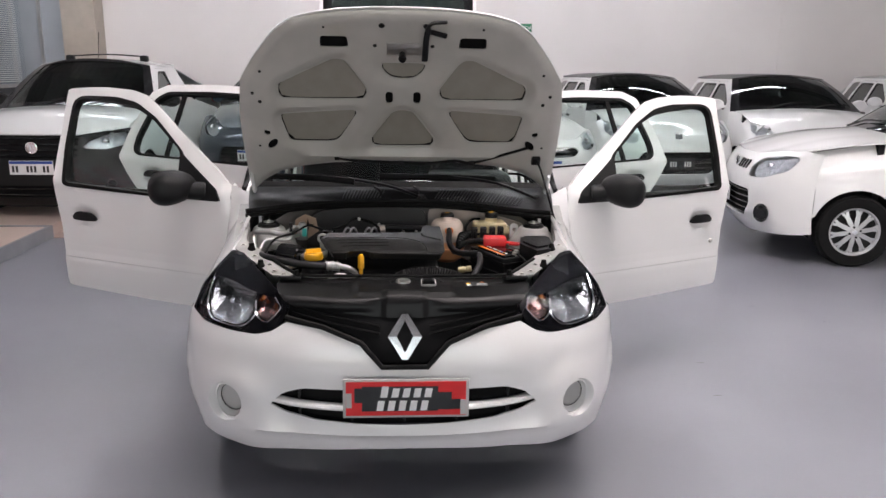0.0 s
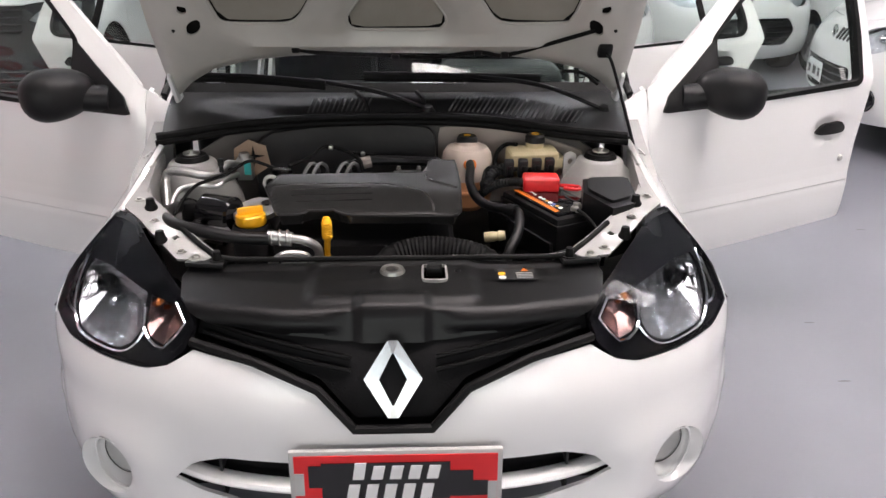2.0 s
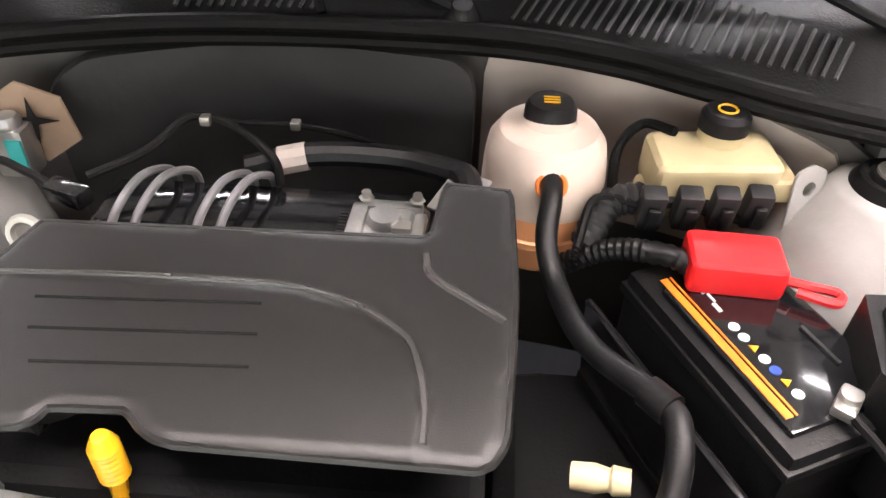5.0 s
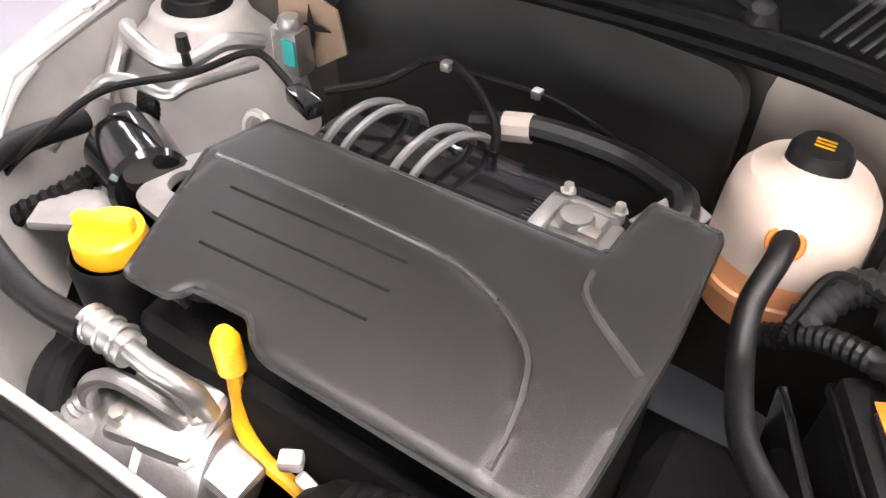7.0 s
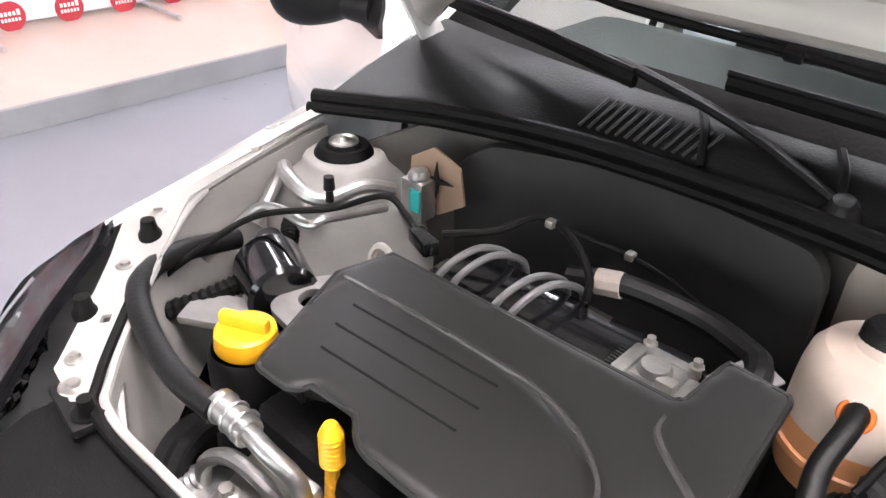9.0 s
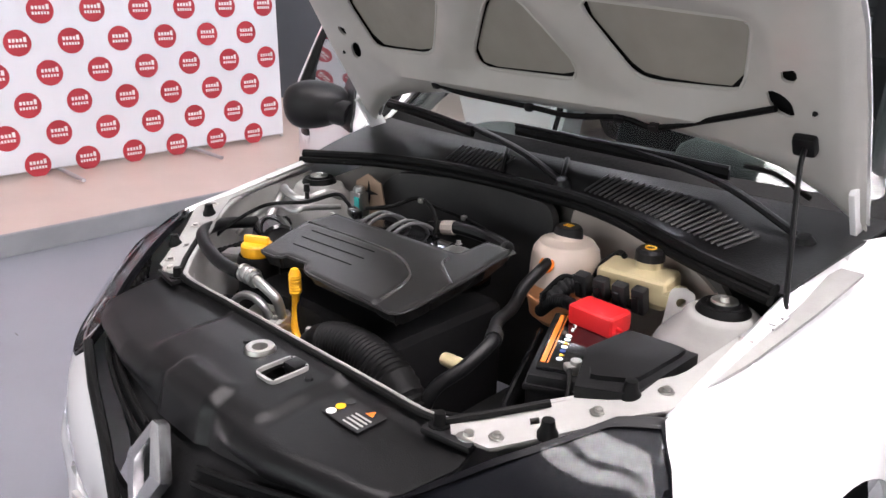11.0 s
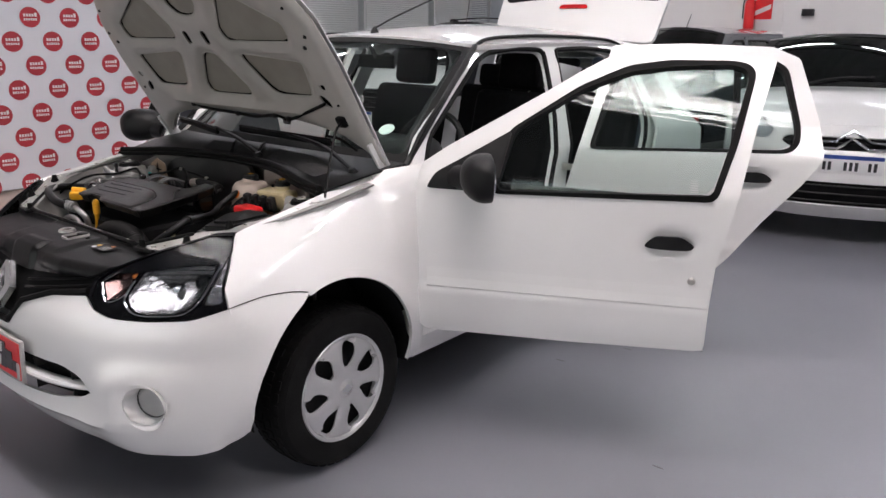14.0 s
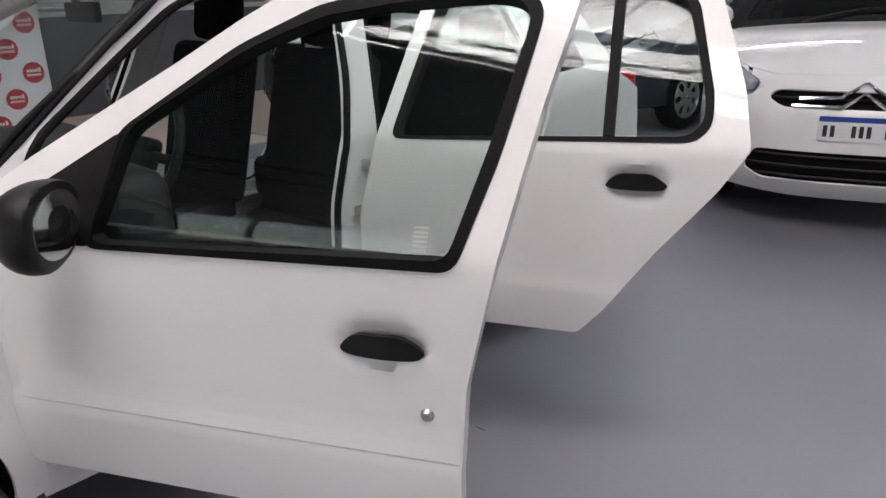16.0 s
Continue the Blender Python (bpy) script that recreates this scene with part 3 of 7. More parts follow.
def plate(parent, m, w=0.40, h=0.13, top=True, bars=((0.13, 2), (0.5, 3), (0.83, 2)), dark=False):
    """A number plate in the xz plane facing -y, its characters as plain bars."""
    p = part("number_plate", moved(rbox(w, 0.006, h, 0.003), m), INK if dark else PLATEWHITE, parent, "number plate with plain character bars")
    if top:
        part("plate_band", moved(rbox(w * 0.98, 0.002, h * 0.2, 0), m @ pose(0, -0.0045, h * 0.37)), PLATEBLUE, p, smooth=False)
    for c, n in bars:
        for k in range(n):
            part("character", moved(rbox(w * 0.05, 0.002, h * 0.45, 0), m @ pose(w * (c - 0.5) + (k - (n - 1) / 2) * w * 0.085, -0.0045, -h * (0.1 if top else 0.05))), PLATEWHITE if dark else INK, p, smooth=False)
    return p


def parked_car(name, label, at, paint, S, spec):
    """A parked car with closed panels, at the pose at; its front looks along -y of its own."""
    car = thing(name, label, "car", "parked cars", at=at)
    L, H, wb = S.length, spec["height"], spec["wheelbase"]
    fa, r = spec.get("axle", 0.80), spec.get("wheel_r", 0.29)
    ra = fa + wb
    # fascia
    lamp_poly, hood = spec["lamp"], spec["hood"]
    mir_ = lambda poly: [(-x, z) for x, z in poly][::-1]
    top = [(-x, z) for x, z in hood[::-1]] + [p for p in hood if p[0] > 1e-6]
    smax = S.s_of(S.hw * 0.9999) + fa - r - 0.04 - (S.y0 + S.nose)
    zend = hood[-1][1]
    outline = [(-smax, 0.26), (-smax, zend - 0.02)] + S.on_nose(top) + [(smax, zend - 0.02), (smax, 0.26), (S.s_of(0.3), 0.2), (S.s_of(-0.3), 0.2)]
    holes = [S.on_nose(rounded(p, 0.03)) for p in (lamp_poly, mir_(lamp_poly))] + [S.on_nose(rounded(p, 0.03)) for p in spec["grilles"]]
    part("front_bumper", panel(outline, holes, S.nose_at, 0.03, 0.012, (0, 1, 0)), spec.get("bumper", paint), car)
    for p in spec["grilles"]:
        g = part("grille", panel(S.on_nose(rounded([(x * 1.02, z) for x, z in p], 0.03)), [], lambda u, v: S.nose_at(u, v, 0.035), 0.04, 0.01, (0, 1, 0)), MATT, car)
        zs_ = [z for _, z in p]
        xm = max(x for x, _ in p)
        n = max(1, int((max(zs_) - min(zs_)) / 0.045))
        for k in range(n):
            z = mix(min(zs_), max(zs_), (k + 0.5) / n)
            cut = [x for x in np.linspace(0, xm, 30) if inside((x, z), p)]
            if cut and spec.get("bars", True):
                w = max(cut)
                xs_ = np.linspace(-w, w, 9) if inside((-w * 0.9, z), p) else np.linspace(min(cut), w, 5)
                part("grille_bar", tube([S.nose_at(S.s_of(x), z, 0.016) for x in xs_], 0.007, 6, 2), spec.get("bar_mat", GLOSSBLACK), g)
    for sgn in (1, -1):
        poly = lamp_poly if sgn > 0 else mir_(lamp_poly)
        cx, cz = sum(p[0] for p in poly) / len(poly), sum(p[1] for p in poly) / len(poly)
        hl = part("headlight", panel(S.on_nose(rounded([(cx + 1.02 * (x - cx), cz + 1.02 * (z - cz)) for x, z in poly], 0.03)), [], lambda u, v: S.nose_at(u, v, 0.05), 0.03, 0.008, (0, 1, 0)), LAMPBOWL, car)
        part("reflector", panel(S.on_nose(rounded([(cx + 0.86 * (x - cx), cz + 0.8 * (z - cz)) for x, z in poly], 0.03)), [], lambda u, v: S.nose_at(u, v, 0.035 + 0.03 * math.exp(-(((u - S.s_of(cx)) / 0.07) ** 2))), 0.015, 0.004, (0, 1, 0)), LAMPBOWL, hl)
        part("bulb", moved(lathe([(0, 0.03), (0.02, 0.024), (0.03, 0), (0.02, -0.024), (0, -0.03)], 16), Matrix.Translation(S.nose_at(S.s_of(cx), cz, 0.03)) @ pose(0, 0, 0, 90)), CHROME, hl)
        part("lens", panel(S.on_nose(rounded(poly, 0.03)), [], lambda u, v: S.nose_at(u, v, -0.002), 0.025, 0.003, (0, 1, 0)), LENS, hl)
        if spec.get("fog"):
            fx, fz, fr = spec["fog"]
            ahead_, behind_ = S.nose_at(S.s_of(sgn * fx) - 0.02, fz), S.nose_at(S.s_of(sgn * fx) + 0.02, fz)
            turn_ = math.degrees(math.atan2(behind_.y - ahead_.y, behind_.x - ahead_.x))
            part("fog_lamp", moved(lathe([(0, 0.0), (fr * 0.6, 0.006), (fr * 0.8, 0.002), (fr, 0.01), (fr * 1.1, 0)], 24), Matrix.Translation(S.nose_at(S.s_of(sgn * fx), fz, -0.004)) @ pose(0, 0, 0, 90, 0, turn_)), GLOSSBLACK, car)
    # bonnet
    yb = S.base
    hx = [p[0] for p in hood]
    hz = [p[1] for p in hood]
    crown = spec.get("crown", 0.045)
    zb = S.shoulder(yb)

    def bonnet(u, t):
        x_end = S.side(yb - 0.02, S.shoulder(yb))
        front_x = hx[-1]
        x = u * mix(front_x, x_end, t)
        a = S.nose_at(S.s_of(x if abs(x) < S.hw * 0.98 else S.hw * 0.98), float(np.interp(abs(x), hx, hz)))
        yw = yb - 0.12 * (1 - u * u)
        y = mix(a.y + 0.012, yw, t)
        z = mix(a.z, zb + crown * (1 - u * u), t) + (spec.get("bulge", 0.045) + 0.012 * (1 - u * u)) * math.sin(math.pi * t) ** 1.2 * (1 - 0.6 * abs(u) ** 3)
        return Vector((x, y, z))

    part("bonnet", panel([(-0.985, 0.0), (0.985, 0.0), (0.985, 1), (-0.985, 1)], [], bonnet, 0.06, 0.01, (0, 0, -1), 0.06), paint, car)
    # sides
    zr = spec["roof_edge"]
    yt, yr = spec["screen_top"], spec["roof_end"]
    sill = 0.26
    fd, bd, rd = spec["doors"]
    ft = [(S.base + 0.02, zb)]
    aft = arch(fa, r + 0.045, sill, z1=r)[::-1]
    arr = arch(ra, r + 0.045, sill, z1=r)[::-1]
    fx0 = fa - r - 0.04
    lowest = [(fx0 - 0.001, zend - 0.02)] + [(y, z) for y, z in aft] + [(y, z) for y, z in arr] + [(L - 0.12, 0.30), (L - 0.03, 0.55), (L - 0.02, 0.85)]
    upper = [(yr + 0.12, S.belt + 0.05), (yr, zr), (yt, zr), (S.base + 0.03, zb)] + [(y, S.shoulder(y)) for y in np.linspace(S.base - 0.05, fx0 + 0.05, 8)]
    doors = [[(fd, 0.30), (bd, 0.30), (bd, S.belt), (bd + 0.05, zr - 0.035), (yt + 0.08, zr - 0.035), (S.base + 0.14, S.belt + 0.06), (fd, S.belt)]]
    if rd:
        doors.append([(bd + 0.006, 0.30), (ra - r * 0.75, 0.30), (ra - 0.12, r * 2 + 0.06), (rd, S.belt), (rd - 0.1, zr - 0.035), (bd + 0.056, zr - 0.035), (bd + 0.006, S.belt)])
    grow = lambda d, k: [(sum(p[0] for p in d) / len(d) + (y - sum(p[0] for p in d) / len(d)) * k, sum(p[1] for p in d) / len(d) + (z - sum(p[1] for p in d) / len(d)) * k) for y, z in d]
    qwin = [(rd + 0.03, S.belt + 0.05), (yr + 0.0, S.belt + 0.06), (yr - 0.12, zr - 0.08), (rd - 0.05, zr - 0.06)] if rd and yr - rd > 0.2 else None
    for sgn in (1, -1):
        put = (lambda b: b) if sgn > 0 else mirror
        part("side_panel", put(panel(lowest + upper, [rounded(d, 0.03) for d in doors], S.left, 0.045, 0.012, (-1, 0, 0))), paint, car)
        for j, d in enumerate(doors):
            cut = grow(d, 0.992)
            y0_ = max(p[0] for p in d if p[1] > zr - 0.05) if j == 0 else 0
            if j == 0:
                win = [(S.base + 0.30, S.belt + 0.03), (bd - 0.05, S.belt + 0.03), (bd + 0.0, zr - 0.075), (yt + 0.14, zr - 0.075), (S.base + 0.36, S.belt + 0.13)]
            else:
                win = [(bd + 0.07, S.belt + 0.03), (rd - 0.07, S.belt + 0.04), (rd - 0.14, zr - 0.08), (bd + 0.11, zr - 0.075)]
            win = rounded(win, 0.03)
            dr = part("door", put(panel(rounded(cut, 0.03), [win], S.left, 0.045, 0.014, (-1, 0, 0))), paint, car)
            part("window_seal", put(band(grow(win, 1.03), grow(win, 0.94), lambda y, z: S.left(y, z) + Vector((0.002, 0, 0)), 0.006, (-1, 0, 0), 0.06)), RUBBER, dr)
            part("window_glass", put(panel(win, [], lambda y, z: S.left(y, z) - Vector((0.008, 0, 0)), 0.12, 0.003, (-1, 0, 0))), PARKGLASS, dr)
            hy = (d[1][0] if j == 0 else rd) - 0.13
            hz_ = S.belt - 0.1
            part("handle", put(moved(rbox(0.03, 0.16, 0.03, 0.012), Matrix.Translation(S.left(hy, hz_)))), spec.get("handle", BLACK), dr)
        if qwin:
            part("quarter_glass", put(panel(rounded(qwin, 0.03), [], lambda y, z: S.left(y, z) + Vector((0.003, 0, 0)), 0.08, 0.004, (-1, 0, 0))), DARKGLASS, car)
        mb = S.left(S.base + 0.28, S.belt + 0.06)
        mr = part("wing_mirror", put(moved(join(moved(lathe([(0, 0.055), (0.05, 0.05), (0.085, 0.02), (0.09, -0.02), (0.07, -0.035), (0, -0.035)], 20), pose(0.13, 0, 0.03, 90, 0, 180) @ Matrix.Diagonal((1.1, 0.8, 1, 1))), tube([(0, 0, 0), (0.06, 0, 0.0), (0.09, 0, 0.02)], 0.018, 8)), Matrix.Translation(mb))), spec.get("mirror", paint), car)
        for wy in (fa, ra):
            put_m = pose(sgn * (S.hw - 0.10), wy, r, 0, 0, 0 if sgn > 0 else 180)
            wh = new("wheel")
            wh.parent = car
            wheel("wheel", r, 0.18, spec.get("spokes", 7), wh, put_m, rim_r=0.64 * r, style=spec.get("rim", "cap"))
            part("wheel_well", put(above(moved(lathe([(r + 0.05, 0.0), (r + 0.05, -0.28), (0.05, -0.28)], 28), pose(S.hw - 0.05, wy, r, 0, 90, 0)), 0.16)), MATT, car)
    # screens and roof
    xb, xt = S.side(S.base + 0.02, zb) - 0.03, S.side(yt, zr) - 0.035

    def screen(u, v):
        return Vector((u * mix(xb, xt, v), mix(yb - 0.12 * (1 - u * u), yt - 0.06 * (1 - u * u), v) + 0.0, mix(zb + crown * (1 - u * u), zr + (H - zr) * (1 - u * u) * 0.8, v) + 0.03 * math.sin(math.pi * v)))

    part("windscreen", panel([(-1, 0.02), (1, 0.02), (1, 1), (-1, 1)], [], screen, 0.12, 0.004, (0, 1, -0.4), 0.12), PARKGLASS, car)
    part("screen_surround", panel([(-1.06, 0), (1.06, 0), (1.06, 1.02), (-1.06, 1.02)], [rounded([(-0.93, 0.07), (0.93, 0.07), (0.93, 0.94), (-0.93, 0.94)], 0.05)], lambda u, v: screen(u, v) + Vector((0, -0.004, 0.004)), 0.06, 0.006, (0, 1, -0.4), 0.06), GLOSSBLACK, car)
    roof = lambda u, t: Vector((u * (mix(xt, S.side(yr, zr) - 0.02, t) + 0.04), mix(yt - 0.06 * (1 - u * u), yr, t), zr + (H - zr) * (1 - abs(u) ** 2.4) * (0.8 + 0.2 * math.sin(math.pi * clamp(t * 1.2)))))
    part("roof", panel([(-1, 0), (1, 0), (1, 1), (-1, 1)], [], roof, 0.08, 0.02, (0, 0, -1), 0.08), spec.get("roof", paint), car)
    xr = S.side(yr, zr)

    def tail(u, v):
        w = mix(S.side(L - 0.1, 0.6), xr, clamp((v - 0.5) * 2))
        y = mix(L, L - 0.02, clamp(v * 2)) if v < 0.5 else mix(L - 0.02, yr, (v - 0.5) * 2)
        return Vector((u * w, y - 0.10 * abs(u) ** 3, mix(0.28, S.belt, clamp(v * 2)) if v < 0.5 else mix(S.belt, zr + (H - zr) * (1 - u * u) * 0.8, (v - 0.5) * 2)))

    rw = rounded([(-0.8, 0.58), (0.8, 0.58), (0.76, 0.93), (-0.76, 0.93)], 0.05)
    part("tailgate", panel([(-1, 0), (1, 0), (1, 1), (-1, 1)], [rw], tail, 0.06, 0.015, (0, -1, 0), 0.05), paint, car)
    part("rear_glass", panel(rw, [], lambda u, v: tail(u, v) - Vector((0, 0.006, 0)), 0.2, 0.004, (0, -1, 0), 0.1), PARKGLASS, car)
    for sgn in (1, -1):
        part("tail_light", panel(rounded([(sgn * 0.72, 0.42), (sgn * 0.99, 0.42), (sgn * 0.99, 0.62), (sgn * 0.80, 0.62)], 0.03), [], lambda u, v: tail(u, v) + Vector((0, 0.006, 0)), 0.05, 0.02, (0, -1, 0), 0.05), REDLENS, car)
    # cabin
    part("cabin_floor", box(-S.hw + 0.08, S.hw - 0.08, fa + 0.35, L - 0.25, 0.28, 0.34), MATT, car, smooth=False)
    part("bulkhead", box(-S.hw + 0.1, S.hw - 0.1, S.base - 0.25, S.base - 0.2, 0.3, zb - 0.03), MATT, car, smooth=False)
    part("dashboard", moved(rbox(1.3, 0.5, 0.25, 0.08, 3), pose(0, S.base + 0.18, zb - 0.14)), GREYP, car)
    seat(car, 0.36, bd - 0.35, S.belt)
    seat(car, -0.36, bd - 0.35, S.belt)
    part("rear_bench", join(moved(rbox(1.2, 0.45, 0.2, 0.06, 3), pose(0, ra - 0.35, 0.52)), moved(rbox(1.2, 0.14, 0.6, 0.05, 3), pose(0, ra - 0.08, 0.85, -12))), DARKCLOTH, car)
    part("steering_wheel", moved(ring(0.18, 0.014), pose(0.36, S.base + 0.42, zb - 0.02, 65)), BLACK, car)
    for x0 in (0.12, -0.42):
        part("wiper", tube([screen(x0 / xb + 0.05, 0.0) + Vector((0, -0.03, 0.01)), screen(x0 / xb + 0.4, 0.10) + Vector((0, -0.02, 0.012)), screen(x0 / xb + 0.75, 0.13) + Vector((0, -0.02, 0.012))], 0.009, 6), BLACK, car)
    px, pz = spec.get("plate", (0.0, 0.5))
    plate(car, Matrix.Translation(S.nose_at(S.s_of(px), pz, -0.012)), w=spec.get("plate_w", 0.40), top=spec.get("new_plate", True), bars=spec.get("chars", ((0.13, 2), (0.5, 3), (0.83, 2))), dark=spec.get("dark_plate", False))
    spec["badge"](car, S)
    return car


def ring(r, t, seg=36, k=8):
    bm = bmesh.new()
    rows = [[bm.verts.new(((r + t * math.cos(2 * math.pi * j / k)) * math.cos(2 * math.pi * i / seg), (r + t * math.cos(2 * math.pi * j / k)) * math.sin(2 * math.pi * i / seg), t * math.sin(2 * math.pi * j / k))) for j in range(k)] for i in range(seg)]
    for i in range(seg):
        for j in range(k):
            bm.faces.new((rows[i][j], rows[(i + 1) % seg][j], rows[(i + 1) % seg][(j + 1) % k], rows[i][(j + 1) % k]))
    return bm


def seat(parent, x, y, belt):
    """A front seat facing -y: cushion, raked back, headrest on two rods."""
    s = part("front_seat", join(moved(rbox(0.48, 0.5, 0.16, 0.06, 3), pose(x, y, 0.52, 6)), moved(rbox(0.46, 0.14, 0.62, 0.06, 3), pose(x, y + 0.30, 0.86, -14))), DARKCLOTH, parent)
    part("headrest", moved(rbox(0.25, 0.10, 0.19, 0.045, 3), pose(x, y + 0.40, 1.26, -10)), DARKCLOTH, s)
    for e in (-0.05, 0.05):
        part("headrest_rod", tube([(x + e, y + 0.375, 1.1), (x + e, y + 0.395, 1.2)], 0.006, 6), CHROME, s)

# ---- the white hatchback with everything open ----
S = Shape(nose=0.48, y0=-0.03, trim=True, square=(2.4, 2.05), low=0.39)
CAR = thing("hatchback_car", "white five-door hatchback with bonnet, doors and tailgate all open", "car", at=pose(0, 0, 0.010, 0, 0.45, 1.2))
SE = S.s[399]


def sides(build, name, material, parent=None, label="", smooth=True):
    """A part built for the car's left and mirrored to its right; gives both."""
    return [part(name, build() if k == 0 else mirror(build()), material, parent or CAR, label, smooth) for k in (0, 1)]


def both(half):
    """A symmetric outline from its right half, listed from the middle top outwards and round to the middle bottom."""
    return half + [(-x, z) for x, z in half[::-1] if x > 1e-6]


LAMP = [(0.645, 0.860), (0.70, 0.822), (0.735, 0.735), (0.757, 0.681), (0.70, 0.658), (0.60, 0.653), (0.50, 0.655), (0.447, 0.670), (0.41, 0.700), (0.396, 0.740), (0.42, 0.768), (0.50, 0.815), (0.59, 0.857)]
FARCH = [(0.690 + 0.342 * math.cos(a), 0.338 + 0.345 * math.sin(a)) for a in (radians(d) for d in range(-8, 189, 7))]
front_arc = [p for p in FARCH if p[0] < 0.575 and p[1] < 0.655]
half = [(S.s_of(x), z) for x, z in ((0.0, 0.566), (0.07, 0.566), (0.14, 0.640), (0.27, 0.684), (0.395, 0.699), (0.447, 0.667), (0.50, 0.652), (0.60, 0.650), (0.70, 0.655), (0.757, 0.680))]
half += [(SE - 0.02, 0.690), (SE + 0.06, 0.683), (SE + 0.565 - 0.45, 0.672)] + [(SE + y - 0.45, z) for y, z in front_arc[:-1]] + [(SE - 0.106, 0.318), (SE - 0.113, 0.288), (SE - 0.140, 0.265)]
half += [(S.s_of(x), z) for x, z in ((0.70, 0.226), (0.55, 0.222), (0.35, 0.236), (0.15, 0.253), (0.0, 0.256))]
INTAKE = [(S.s_of(x), z) for x, z in both([(0.0, 0.492), (0.34, 0.490), (0.41, 0.466), (0.452, 0.425), (0.40, 0.398), (0.30, 0.380), (0.15, 0.370), (0.0, 0.366)])]
FOGX, FOGZ = 0.618, 0.405
fogs = [[(S.s_of(sg * FOGX) + 0.066 * math.cos(a), FOGZ + 0.060 * math.sin(a)) for a in (2 * math.pi * k / 24 for k in range(24))] for sg in (1, -1)]


def fascia(s, z):
    """Bumper skin with a scooped lower corner and a soft lip under the intake."""
    p = S.nose_at(s, z)
    p.y += 0.018 * math.exp(-(((z - 0.335) / 0.018) ** 2)) * clamp((0.62 - abs(s)) / 0.15) * -1
    for sg in (1, -1):
        d = math.hypot((s - S.s_of(sg * FOGX)) / 1.15, z - FOGZ)
        p.y += 0.012 * clamp((0.095 - d) / 0.04) ** 1.5 if d < 0.095 else 0
    if abs(s) > SE - 0.15:
        d = math.hypot(0.45 + abs(s) - SE - 0.69, z - 0.338)
        p.x += math.copysign(0.014 * math.exp(-(((d - 0.343) / 0.045) ** 2)), s)
    low = clamp((0.56 - z) / 0.10) * clamp((abs(s) - 0.35) / 0.22) * clamp((SE - 0.03 - abs(s)) / 0.16)
    p.y -= 0.030 * low * low * (3 - 2 * low)
    scoop = clamp(1 - abs(z - 0.43) / 0.10) * clamp(1 - abs(abs(s) - 0.43) / 0.10)
    p.y += 0.009 * scoop
    p.x *= 1 - 0.022 * clamp((0.60 - z) / 0.12) * clamp((abs(p.x) - 0.45) / 0.25) * clamp((0.34 - p.y) / 0.12)
    return p


bumper = part("front_bumper", panel(both(half), [INTAKE] + fogs, fascia, 0.022, 0.01, (0, 1, 0)), WHITE, CAR, "white bumper with a wide lower intake")
part("intake_mesh", panel([(s * 1.03, z + (0.01 if z > 0.43 else -0.01)) for s, z in INTAKE], [], lambda s, z: S.nose_at(s, z, 0.055), 0.04, 0.01, (0, 1, 0)), MATT, bumper)
blade = [S.nose_at(s, 0.424 + 0.008 * (abs(s) / 0.46) ** 2, 0.010 + 0.016 * (abs(s) / 0.45) ** 6) for s in map(float, np.linspace(-0.450, 0.450, 17))]
part("intake_blade", tube(blade, 0.020, 10, 2, flat=0.62), WHITE, bumper, "white blade across the intake")
for x in (-0.36, -0.18, 0.0, 0.18, 0.36):
    part("intake_fin", join(*[moved(rbox(0.006, 0.04, 0.05, 0.002), Matrix.Translation(S.nose_at(S.s_of(x), z, 0.035))) for z in (0.395, 0.465)]), GREYP, bumper, smooth=False)
for sg in (1, -1):
    c = S.nose_at(S.s_of(sg * FOGX), FOGZ, 0.0) - Vector((0, 0.040, 0))
    part("fog_recess", moved(lathe([(0.071, -0.004), (0.066, -0.012), (0.058, -0.030), (0.050, -0.052)], 32), Matrix.Translation(c + Vector((0, 0.012, 0))) @ pose(0, 0, 0, 90, 0, sg * 24)), WHITE, bumper, "white funnel round the fog lamp blank")
    part("fog_blank", moved(lathe([(0, -0.046), (0.036, -0.045), (0.045, -0.048), (0.052, -0.056)], 28), Matrix.Translation(c + Vector((0, 0.012, 0))) @ pose(0, 0, 0, 90, 0, sg * 24)), UNDER, bumper, "pale grey blanking disc in the fog lamp recess")
    part("fog_ring", moved(ring(0.049, 0.0010, 28, 6), Matrix.Translation(c + Vector((0, 0.012, 0))) @ pose(0, 0, 0, 90, 0, sg * 24) @ pose(0, 0, -0.048)), MATT, bumper)
# black V grille
V = both([(S.s_of(x), z) for x, z in ((0.0, 0.775), (0.2, 0.772), (0.397, 0.752), (0.403, 0.71), (0.27, 0.690), (0.145, 0.648), (0.075, 0.571), (0.0, 0.571))])
grille = part("grille", panel(V, [], lambda s, z: S.nose_at(s, z, 0.040), 0.02, 0.01, (0, 1, 0)), MATT, CAR, "black V-shaped front grille")
for k, (za, zb_) in enumerate(((0.668, 0.718), (0.690, 0.736))):
    for sg in (1, -1):
        part("grille_bar", tube([S.nose_at(S.s_of(sg * x), mix(za, zb_, (x - 0.085) / 0.3), 0.030) for x in np.linspace(0.085, 0.385, 8)], 0.0050, 6, 2), RUBBER, grille)
rim_pts = [S.nose_at(s, z, -0.002) for s, z in [(S.s_of(x), z) for x, z in ((-0.40, 0.712), (-0.27, 0.692), (-0.145, 0.649), (-0.075, 0.573), (0.075, 0.573), (0.145, 0.649), (0.27, 0.692), (0.40, 0.712))]]
part("grille_surround", tube(rim_pts, 0.010, 8, 1), RUBBER, grille)
